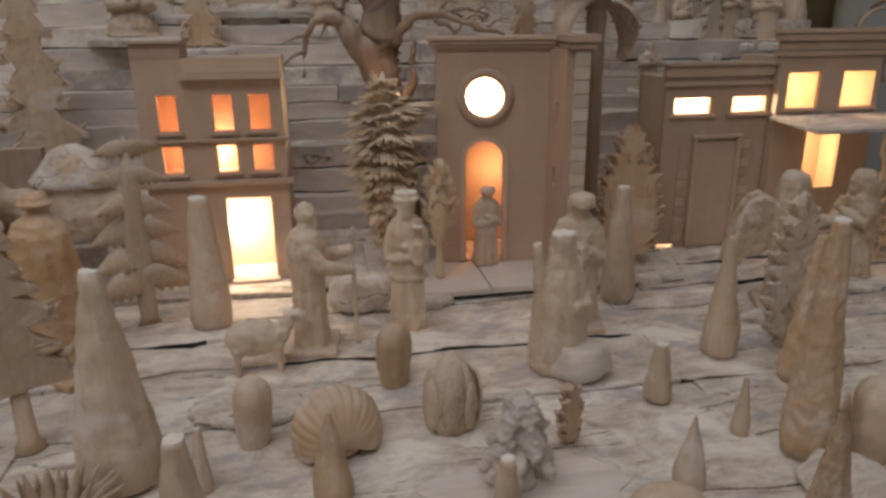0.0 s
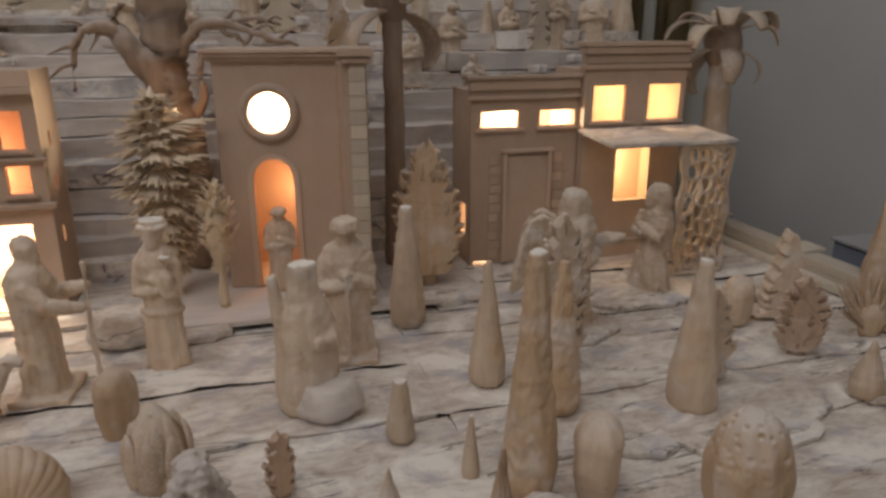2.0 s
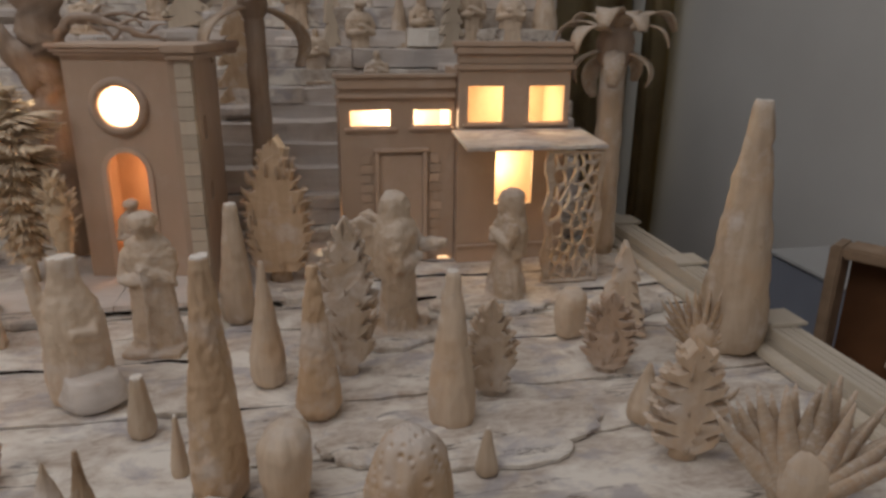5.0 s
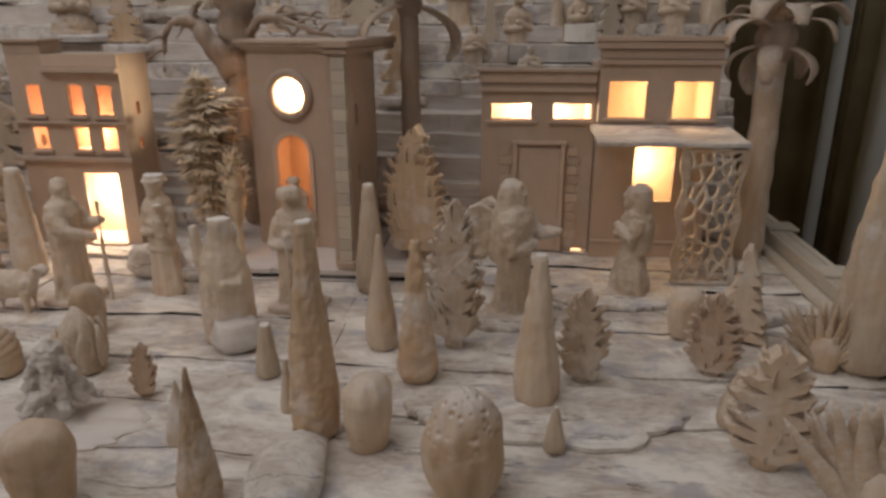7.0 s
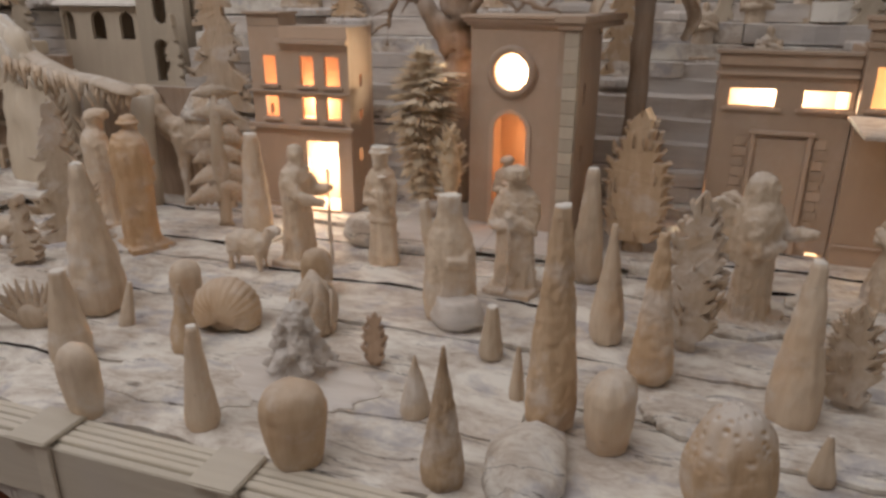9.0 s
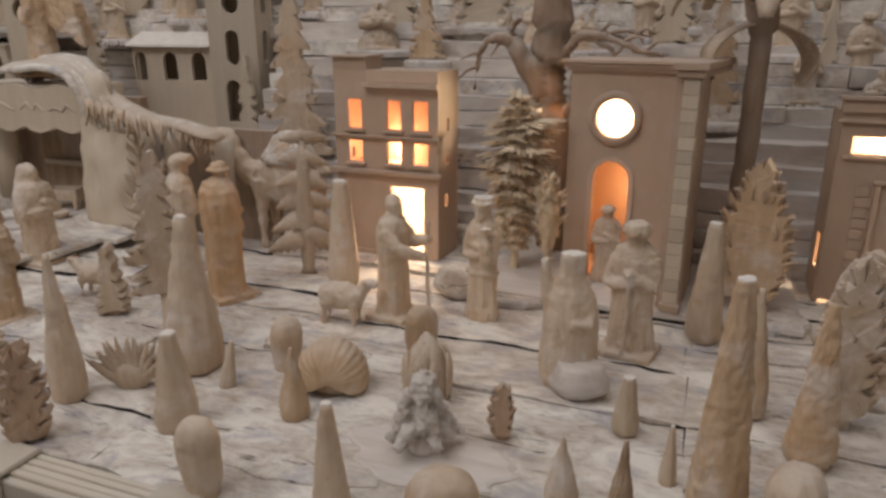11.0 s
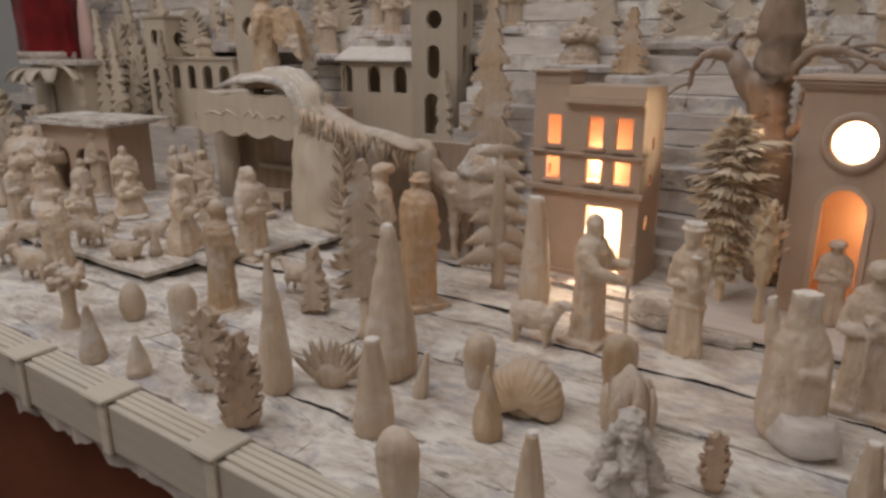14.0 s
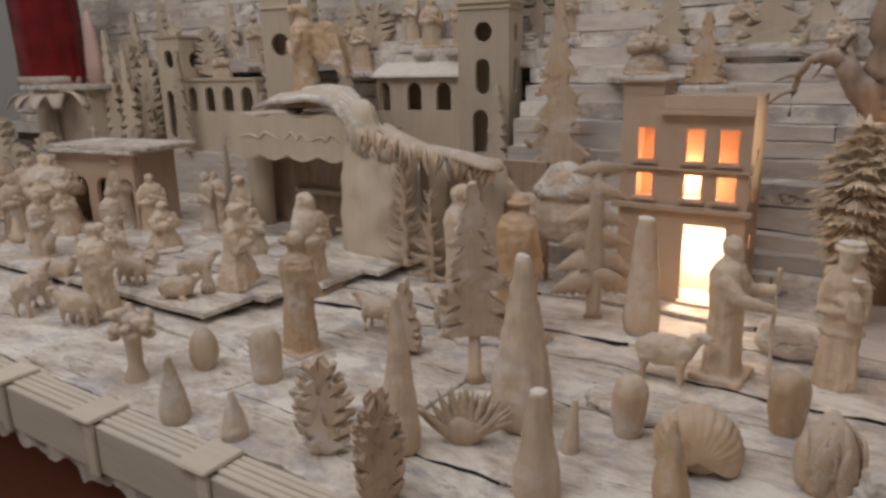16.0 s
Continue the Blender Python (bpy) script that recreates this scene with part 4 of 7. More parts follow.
carved_cone(-0.122, 0.545, 0.058, 0.020, 0.30, "thin leaning peg beside a large cone", PALE, lean=(4, -20), seed=21)
carved_egg(0.588, 0.419, 0.109, 0.072, "big round bush with a pale crown pitted with gouge marks", seed=1, scales=0.040, cell=9.5, mat=PITTED, scale_from=0.40, pits=True)
stub_bush(0.489, 0.489, 0.080, 0.053, "barrel-shaped carved bush with a notched crown", seed=2, notch=0.16)
stub_bush(0.222, 0.377, 0.083, 0.060, "plump barrel-shaped honey wood bush", mat=HONEY, seed=3, foot=0.76, squash=0.9)
stub_bush(0.064, 0.712, 0.072, 0.044, "plain rounded stump bush", mat=HONEY, seed=4)


def shell_bush(x, y, r, thick, label, turn=0.0, ribs=11):
    """A bush carved like a scallop shell: ribs fan out from its foot to a notched rim."""
    bm = bmesh.new()
    n, m = ribs * 6, 10
    c = r * 0.42
    for side in (-1, 1):
        grid = []
        for i in range(n + 1):
            a = radians(-28 + 236 * i / n)
            rib = abs(math.sin(math.pi * ribs * i / n)) ** 0.6
            row = []
            for j in range(m + 1):
                f = j / m
                rr = r * f * (0.965 + 0.035 * rib)
                y_out = side * thick * (1 - f ** 2.4) ** 0.5 * (0.982 + 0.018 * rib * f) * (1.0 if f < 1 else 0)
                row.append(bm.verts.new((rr * math.cos(a), y_out, max(0.0, c + rr * math.sin(a) * 1.02))))
            grid.append(row)
        for p, q in zip(grid, grid[1:]):
            for j in range(m):
                bm.faces.new((p[j], q[j], q[j + 1], p[j + 1]))
    lathe(bm, [(r * 0.50, 0), (r * 0.58, c * 0.4), (r * 0.50, c), (r * 0.2, c * 1.3)], 14, thick / r * 1.3)
    bmesh.ops.remove_doubles(bm, verts=bm.verts[:], dist=0.0003)
    bmesh.ops.recalc_face_normals(bm, faces=bm.faces[:])
    ob = part("round_bush", worn(bm, 0.002, 60, 3), HONEY)
    ob.matrix_basis = pose(x, y, 0, 0, 0, turn)
    return tagged(ob, label, "bush", "round bushes")


shell_bush(-0.004, 0.597, 0.045, 0.033, "shell-shaped finely ribbed honey bush with a notched rim", 14, 17)
stub_bush(-0.083, 0.620, 0.070, 0.042, "plain rounded stump bush", seed=7)
stub_bush(-0.016, 0.372, 0.082, 0.042, "blunt rounded bush by the front rail", seed=8, foot=0.75)
stub_bush(0.862, 0.778, 0.067, 0.052, "small rounded pale bush", seed=9)
carved_cone(0.340, 0.622, 0.066, 0.031, 0.45, "little blunt stub tree", seed=10)
stub_bush(-0.534, 0.509, 0.076, 0.042, "plain upright pale stump with a flat top", seed=11, foot=0.9)
carved_egg(-0.636, 0.490, 0.066, 0.040, "pointed egg-shaped pale bush", seed=12, tip=0.3, depth=0.02)

# figures on the open ground
figure(0.320, 0.826, 0.186, 0.066, -10, label="bearded carved figure leaning on a stick", seed=1, staff=True, turban=True, big=1.08)


def stout_figure(x, y, h, w):
    """A bottle-shaped figure cut from one log, its head sawn off flat and one arm held up like a slab."""
    r = w / 2
    prof = [(r * 0.90, 0), (r * 0.99, h * 0.04), (r * 1.0, h * 0.22), (r * 0.97, h * 0.40), (r * 0.92, h * 0.56), (r * 0.80, h * 0.68), (r * 0.56, h * 0.78), (r * 0.45, h * 0.86), (r * 0.44, h * 0.93), (r * 0.43, h)]
    bm = lathe(bmesh.new(), prof, 30, 0.85, wave=lambda a, zz: 1 + 0.05 * math.sin(3 * a + 14 * zz) + 0.03 * math.sin(7 * a - 8 * zz))
    tube(bm, [(-r * 0.62, 0, h * 0.56), (-r * 0.80, -r * 0.05, h * 0.70), (-r * 0.92, -r * 0.05, h * 0.95)], [r * 0.30, r * 0.24, r * 0.17], 8)
    tube(bm, [(r * 0.70, 0, h * 0.62), (r * 0.62, -r * 0.55, h * 0.50), (r * 0.05, -r * 0.82, h * 0.52)], [r * 0.24, r * 0.26, r * 0.2], 8)
    ob = fused("carved_figure", bm, PALE, h / 80, 0.016 * w, 60.0, 2, 2, h * 0.972)
    ob.matrix_basis = pose(x, y, 0.0, 0, 0, 8)
    return tagged(ob, "stout bottle-shaped carved figure with a raised arm and sawn-off top", "figure", "carved figures")


stout_figure(0.258, 0.712, 0.168, 0.070)
boulder(0.276, 0.690, 0.034, 0.030, 0.040, "grey rounded lump of wood at the stout figure's foot", seed=2.2, mat=SLAB)
boulder(0.040, 0.945, 0.046, 0.030, 0.046, "pale rounded boulder beside the lit doorway", seed=4.1)
figure(0.100, 0.862, 0.188, 0.052, -10, label="carved shepherd with a flat hat holding up a peg", seed=3, hat=True, base=False, stub=True, belt=True)
figure(-0.028, 0.826, 0.190, 0.064, 84, label="bearded carved figure in profile holding out a staff", seed=4, arm=0.75, both=True, staff=True, turban=False)
figure(0.632, 0.830, 0.196, 0.072, 66, label="carved winged figure with an arm held out", seed=5, arm=0.7, wing=True, hood=True)
figure(0.812, 0.925, 0.172, 0.064, -85, label="kneeling veiled carved figure", seed=6, kneel=True, hood=True)
figure(-0.311, 0.802, 0.222, 0.068, 150, label="tall carved figure in an orange cloak and small hat", mat=ORANGE, seed=7, mantle=True)
figure(-0.462, 0.880, 0.212, 0.062, 160, label="carved figure in a turban behind the cloaked one", seed=8, turban=True)
figure(-0.564, 0.605, 0.182, 0.062, 170, label="carved figure in a brown-stained cloak on a small base", mat=HONEY, seed=9, mantle=False, big=1.1)
figure(0.252, 1.054, 0.130, 0.044, 0, z=0.016, label="small carved figure standing in the church doorway", seed=10, base=False)


def sightline_to_terrace(x, y):
    """Slides a ground place along the camera's line of sight onto the terrace's boards."""
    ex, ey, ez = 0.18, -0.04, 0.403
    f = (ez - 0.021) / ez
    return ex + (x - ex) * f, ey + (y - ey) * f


for k, (x, y, h, w, turn, kn, hood) in enumerate((
    (-1.042, 0.584, 0.159, 0.066, 150, False, False), (-1.335, 0.803, 0.143, 0.055, 140, False, False), (-1.254, 0.872, 0.110, 0.060, 100, True, False),
    (-1.433, 0.973, 0.146, 0.052, 60, False, False), (-0.888, 0.768, 0.155, 0.066, 120, True, False), (-0.800, 0.874, 0.183, 0.064, 90, False, True),
    (-1.555, 0.972, 0.179, 0.052, 30, False, False), (-1.724, 0.782, 0.150, 0.052, 90, False, False), (-1.721, 0.880, 0.184, 0.110, 80, False, True),
    (-1.370, 1.122, 0.136, 0.055, 20, False, False))):
    X, Y = sightline_to_terrace(x, y)
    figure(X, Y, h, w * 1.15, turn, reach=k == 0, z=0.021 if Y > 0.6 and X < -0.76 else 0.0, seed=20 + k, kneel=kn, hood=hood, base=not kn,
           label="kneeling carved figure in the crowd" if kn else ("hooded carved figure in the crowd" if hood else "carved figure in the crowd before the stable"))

# ---- leafy carved trees ----


def blade(length, width, droop, curl, thick=0.0022, steps=7, cup=0.25):
    """A curved leaf shaved from wood: grows along +x, bends down by droop and curls up at its tip by curl."""
    bm = bmesh.new()
    rows = []
    for k in range(steps + 1):
        f = k / steps
        x, z = length * f, length * (-droop * f * f + curl * f ** 3)
        w = width / 2 * (math.sin(math.pi * (0.12 + 0.86 * f)) ** 0.7)
        rows.append([(x, -w, z + cup * w), (x, 0, z - cup * w * 0.4), (x, w, z + cup * w)])
    top = [[bm.verts.new(p) for p in r] for r in rows]
    low = [[bm.verts.new((p[0], p[1] * 0.96, p[2] - thick)) for p in r] for r in rows]
    for a, b in zip(range(steps), range(1, steps + 1)):
        for j in (0, 1):
            bm.faces.new((top[a][j], top[b][j], top[b][j + 1], top[a][j + 1]))
            bm.faces.new((low[a][j], low[a][j + 1], low[b][j + 1], low[b][j]))
        bm.faces.new((top[a][0], low[a][0], low[b][0], top[b][0]))
        bm.faces.new((top[a][2], top[b][2], low[b][2], low[a][2]))
    for r, s in ((0, 1), (steps, -1)):
        bm.faces.new([top[r][0], top[r][1], top[r][2], low[r][2], low[r][1], low[r][0]][::s])
    bmesh.ops.recalc_face_normals(bm, faces=bm.faces[:])
    return bm


def plume(length, width, droop, curl, thick, steps=15):
    """A feather-like bough: a drooping plate, ridged along its middle, with combed edges that hang down."""
    bm = bmesh.new()
    top, low = [], []
    for k in range(steps + 1):
        f = k / steps
        x, z = length * f, length * (-droop * f * f + curl * f ** 3)
        w = width / 2 * (math.sin(math.pi * (0.14 + 0.83 * f)) ** 0.7) * (1.0 if k % 2 else 0.66)
        row = [(x + (0.05 if k % 2 else 0) * length, -w, z - 0.45 * w), (x, -w * 0.5, z - 0.08 * w), (x, 0, z), (x, w * 0.5, z - 0.08 * w), (x + (0.05 if k % 2 else 0) * length, w, z - 0.45 * w)]
        top.append([bm.verts.new(p) for p in row])
        low.append([bm.verts.new((p[0], p[1] * 0.97, p[2] - thick * (1 - 0.6 * f))) for p in row])
    for a in range(steps):
        b = a + 1
        for j in range(4):
            bm.faces.new((top[a][j], top[b][j], top[b][j + 1], top[a][j + 1]))
            bm.faces.new((low[a][j], low[a][j + 1], low[b][j + 1], low[b][j]))
        bm.faces.new((top[a][0], low[a][0], low[b][0], top[b][0]))
        bm.faces.new((top[a][4], top[b][4], low[b][4], low[a][4]))
    for q, s in ((0, 1), (steps, -1)):
        bm.faces.new((top[q] + low[q][::-1])[::s])
    bmesh.ops.recalc_face_normals(bm, faces=bm.faces[:])
    return bm


def comb_fan(length, width, droop, curl, thick, teeth=9, steps=5):
    """A fan of thin shavings side by side, each a narrow strip that arches out and droops at its tip."""
    bm = bmesh.new()
    for j in range(teeth):
        u = (j / (teeth - 1) - 0.5) * 2
        ln = length * (1 - 0.30 * u * u) * (0.92 if j % 2 else 1.04)
        top, low = [], []
        for k in range(steps + 1):
            f = k / steps
            x, y = ln * f * (1 - 0.10 * abs(u) * f), u * width / 2 * (0.14 + 0.86 * f ** 0.8)
            z = ln * (-droop * f * f + curl * f ** 3 + 0.10 * f * (1 - f)) - 0.16 * width * u * u * f + (0.012 if j % 2 else 0.0) * f
            w = width / teeth * (0.30 + 0.45 * f) * (1 if f < 1 else 0.35)
            top.append([bm.verts.new((x, y - w, z)), bm.verts.new((x, y + w, z + 0.3 * w))])
            low.append([bm.verts.new((x, y - w, z - thick)), bm.verts.new((x, y + w, z + 0.3 * w - thick))])
        for a in range(steps):
            b = a + 1
            bm.faces.new((top[a][0], top[b][0], top[b][1], top[a][1]))
            bm.faces.new((low[a][0], low[a][1], low[b][1], low[b][0]))
            bm.faces.new((top[a][0], low[a][0], low[b][0], top[b][0]))
            bm.faces.new((top[a][1], top[b][1], low[b][1], low[a][1]))
        bm.faces.new((top[-1][0], low[-1][0], low[-1][1], top[-1][1]))
        bm.faces.new((top[0][0], top[0][1], low[0][1], low[0][0]))
    bmesh.ops.recalc_face_normals(bm, faces=bm.faces[:])
    return bm


def vane(length, width, droop, curl, thick=0.07, steps=7, twist=0.35, comb=0.0):
    """A leaf whose face stands upright: a curved, tapering fin along +x with a little twist."""
    bm = bmesh.new()
    front, back = [], []
    for k in range(steps + 1):
        f = k / steps
        x, z = length * f, length * (-droop * f * f + curl * f ** 3)
        w = width / 2 * (math.sin(math.pi * (0.16 + 0.82 * f)) ** 0.75) * (1.2 - 0.6 * f)
        t = thick / 2 * (1 - 0.7 * f)
        low = w * (1.15 if k % 2 else 1.15 - comb)
        y = twist * w
        front.append([bm.verts.new((x, -t - y, z + w)), bm.verts.new((x, -t - 0.02, z)), bm.verts.new((x, -t + y * 0.6, z - low))])
        back.append([bm.verts.new((x, t - y, z + w)), bm.verts.new((x, t, z)), bm.verts.new((x, t + y * 0.6, z - low))])
    for a in range(steps):
        b = a + 1
        for j in (0, 1):
            bm.faces.new((front[a][j], front[b][j], front[b][j + 1], front[a][j + 1]))
            bm.faces.new((back[a][j], back[a][j + 1], back[b][j + 1], back[b][j]))
        bm.faces.new((front[a][0], back[a][0], back[b][0], front[b][0]))
        bm.faces.new((front[a][2], front[b][2], back[b][2], back[a][2]))
    for r, s in ((0, 1), (steps, -1)):
        bm.faces.new([front[r][0], front[r][1], front[r][2], back[r][2], back[r][1], back[r][0]][::s])
    bmesh.ops.recalc_face_normals(bm, faces=bm.faces[:])
    return bm


def arc_blade(width, bend, thick, steps=14, cup=0.5):
    """A strip that springs along +x and curls over downwards like a cane's handle."""
    bm = bmesh.new()
    x = z = 0.0
    top, low = [], []
    for k in range(steps + 1):
        f = k / steps
        a = -radians(bend) * f ** 1.4
        w = width / 2 * (math.sin(math.pi * (0.07 + 0.80 * f)) ** 0.9)
        nx, nz = -math.sin(a), math.cos(a)
        row = [(x + nx * cup * w * 0.5, -w, z + nz * -cup * w * 0.5), (x, 0, z), (x + nx * cup * w * 0.5, w, z + nz * -cup * w * 0.5)]
        top.append([bm.verts.new(p) for p in row])
        low.append([bm.verts.new((p[0] - nx * thick, p[1] * 0.95, p[2] - nz * thick)) for p in row])
        x, z = x + math.cos(a) / steps, z + math.sin(a) / steps
    for a in range(steps):
        b = a + 1
        for j in (0, 1):
            bm.faces.new((top[a][j], top[b][j], top[b][j + 1], top[a][j + 1]))
            bm.faces.new((low[a][j], low[a][j + 1], low[b][j + 1], low[b][j]))
        bm.faces.new((top[a][0], low[a][0], low[b][0], top[b][0]))
        bm.faces.new((top[a][2], top[b][2], low[b][2], low[a][2]))
    for r, s in ((0, 1), (steps, -1)):
        bm.faces.new([top[r][0], top[r][1], top[r][2], low[r][2], low[r][1], low[r][0]][::s])
    bmesh.ops.recalc_face_normals(bm, faces=bm.faces[:])
    return bm


def mesh_of(name, bm, mat):
    me = bpy.data.meshes.new(name)
    bm.to_mesh(me)
    bm.free()
    me.materials.append(mat)
    me.shade_smooth()
    return me


def leaf(me, parent, m, s=1.0):
    ob = new("leaf", me)
    ob.parent = parent
    ob.matrix_basis = m @ Matrix.Scale(s, 4)
    return ob


def turned(x, y, z, yaw, pitch, roll=0):
    return Matrix.Translation((x, y, z)) @ Matrix.Rotation(radians(yaw), 4, "Z") @ Matrix.Rotation(radians(-pitch), 4, "Y") @ Matrix.Rotation(radians(roll), 4, "X")


LEAVES = {}


def leaf_mesh(kind, mat):
    if (kind, mat.name) not in LEAVES:
        bm = {
            "slat": lambda: vane(1.0, 0.17, 0.0, 0.05, 0.05, 6, 0.12), "bough": lambda: vane(1.0, 0.66, 0.58, 0.06, 0.14, 11, 0.18, 0.30), "curl": lambda: plume(1.0, 0.30, 0.50, 0.22, 0.04, 11), "shaving": lambda: comb_fan(1.0, 0.62, 0.42, 0.16, 0.020), "broad": lambda: blade(1.0, 0.42, 0.15, 0.25, 0.06),
            "blade": lambda: vane(1.0, 0.075, 0.0, 0.06, 0.04, 6, 0.3), "spear": lambda: vane(1.0, 0.115, 0.0, 0.03, 0.06, 5, 0.2), "shave": lambda: vane(1.0, 0.24, 0.10, 0.32, 0.07), "vane": lambda: vane(1.0, 0.44, 0.50, 0.16, 0.09, 11, 0.35, 0.5),
            "notch": lambda: vane(1.0, 0.42, 0.05, 0.35, 0.12, 5), "frond": lambda: vane(1.0, 0.13, 0.75, 0.42, 0.07, 8, 0.6), "palm": lambda: arc_blade(0.30, 135, 0.022),
        }[kind]()
        LEAVES[(kind, mat.name)] = mesh_of("leaf", bm, mat)
    return LEAVES[(kind, mat.name)]


def feather_tree(x, y, h, w, rows, per, label, mat=None, z=0.0, seed=1, bare=0.18, kind="curl", pitch=(-5, 50), core=0.12):
    """A trunk dressed all round with shaved curls that grow shorter towards the top."""
    mat = mat or PALE
    r = random.Random(seed)
    ob = thing("feather_tree", pose(x, y, z), label, "tree", "leafy trees")
    bm = lathe(bmesh.new(), [(0.085 * w + 0.003, 0), (0.07 * w + 0.003, h * 0.05), (0.09 * w, h * bare), (core * w, h * (bare + 0.08)), (core * 1.05 * w, h * 0.45), (core * 0.85 * w, h * 0.65), (core * 0.5 * w, h * 0.85), (0.03 * w, h * 0.97)], 12)
    part("trunk", worn(bm, 0.003, 60, seed), mat, ob)
    me = leaf_mesh(kind, mat)
    for k in range(rows):
        f = k / (rows - 1)
        zz = h * (bare + (0.95 - bare) * f)
        size = w * 0.53 * (math.sin(math.pi * (0.26 + 0.62 * f)) ** 0.6) * (1 - 0.2 * f)
        for j in range(per):
            yaw = 360 * (j + 0.5 * (k % 2)) / per + r.uniform(-14, 14)
            leaf(me, ob, turned(0, 0, zz + r.uniform(-0.3, 0.3) * h / rows, yaw, pitch[0] + (pitch[1] - pitch[0]) * f + r.uniform(-10, 10), r.uniform(-15, 15)), size * r.uniform(0.82, 1.12))
    leaf(me, ob, turned(0, 0, h * 0.88, r.uniform(0, 360), 75), h * 0.12)
    return ob


def pair_tree(x, y, h, w, pairs, label, turn=0.0, mat=None, z=0.0, seed=1, bare=0.2, kind="broad", pitch=(-25, 25), body=0.16, taper=1.0, name="fishbone_tree", per=2):
    """A flat tree: a slim stem with leaves in pairs to both sides, like a fishbone."""
    mat = mat or PALE
    r = random.Random(seed)
    ob = thing(name, pose(x, y, z, 0, 0, turn), label, "tree", "leafy trees")
    bm = lathe(bmesh.new(), [(0.09 * w + 0.003, 0), (0.07 * w + 0.002, h * 0.04), (body * w * 0.5, h * bare), (body * w * 0.62, h * (bare + 0.2)), (body * w * 0.4, h * 0.8), (body * w * 0.08, h)], 10, 0.6)
    part("trunk", worn(bm, 0.002, 60, seed), mat, ob)
    me = leaf_mesh(kind, mat)
    for k in range(pairs):
        f = k / max(1, pairs - 1)
        zz = h * (bare + (0.93 - bare) * f)
        size = w * 0.52 * (1 - taper * 0.72 * f)
        for s in range(per):
            leaf(me, ob, turned(0, 0, zz + r.uniform(-0.004, 0.004), 360 * (s + (0.5 * (k % 2) if per > 2 else 0)) / per + r.uniform(-16, 16), pitch[0] + (pitch[1] - pitch[0]) * f + r.uniform(-7, 7), r.uniform(-12, 12)), size * r.uniform(0.9, 1.1))
    return ob


def board_spruce(x, y, h, w, tiers, label, turn=0.0, mat=None, z=0.0, seed=1, bare=0.22, depth=0.022):
    """A spruce sawn from a thick board: a ragged saw-toothed outline with slits between its boughs."""
    mat = mat or PALE
    r = random.Random(seed)
    ob = thing("spruce_tree", pose(x, y, z, 0, 0, turn), label, "tree", "leafy trees")
    part("trunk", worn(lathe(bmesh.new(), [(0.10 * w + 0.004, 0), (0.06 * w + 0.003, h * 0.04), (0.07 * w, h * bare + 0.01)], 9), 0.001, 50), mat, ob)
    sides, tips = [], []
    for s in (1, -1):
        line = []
        for k in range(tiers):
            f0, f1 = max(0, k + r.uniform(-0.25, 0.25)) / tiers, (k + 1) / tiers
            z0, dz = h * (bare + (1 - bare) * f0), h * (1 - bare) / tiers
            wk = (w / 2 * (1 - f0) ** 0.8 + 0.003) * r.uniform(0.80, 1.10)
            slit = r.choice((0.52, 0.42, 0.28))
            droop = r.uniform(0.05, 0.30)
            line += [(s * wk * (0.25 if k == 0 else slit), z0 + 0.02 * dz), (s * wk * 0.80, z0 - droop * 0.5 * dz), (s * wk, z0 - droop * 0.4 * dz), (s * wk * 0.99, z0 + 0.14 * dz), (s * wk * 0.88, z0 + 0.30 * dz), (s * wk * 0.70, z0 + 0.58 * dz), (s * wk * 0.50, z0 + 0.84 * dz)]
            tips.append((s, wk, z0, dz))
        sides.append(line)
    out = sides[0] + [(0.002, h), (-0.002, h)] + sides[1][::-1]
    bm = bmesh.new()
    rings = [[bm.verts.new((px * q, py * depth, pz)) for px, pz in out] for q, py in ((0.90, -0.5), (0.99, -0.34), (1.0, 0.2), (0.92, 0.5))]
    n = len(out)
    bm.faces.new(rings[0])
    bm.faces.new(rings[-1][::-1])
    for a, b in zip(rings, rings[1:]):
        for k in range(n):
            bm.faces.new((a[k], b[k], b[(k + 1) % n], a[(k + 1) % n]))
    bmesh.ops.recalc_face_normals(bm, faces=bm.faces[:])
    part("crown", worn(bm, 0.002, 90, seed), mat, ob, smooth=False)
    me = leaf_mesh("notch", mat)
    for s, wk, z0, dz in tips:
        for q in range(2):
            leaf(me, ob, turned(s * wk * r.uniform(0.35, 0.7), r.uniform(-0.35, 0.1) * depth, z0 + 0.2 * dz, (0 if s > 0 else 180) + s * r.uniform(-70, 10), r.uniform(-15, 25), r.uniform(-30, 30)), wk * r.uniform(0.35, 0.6))
    return ob


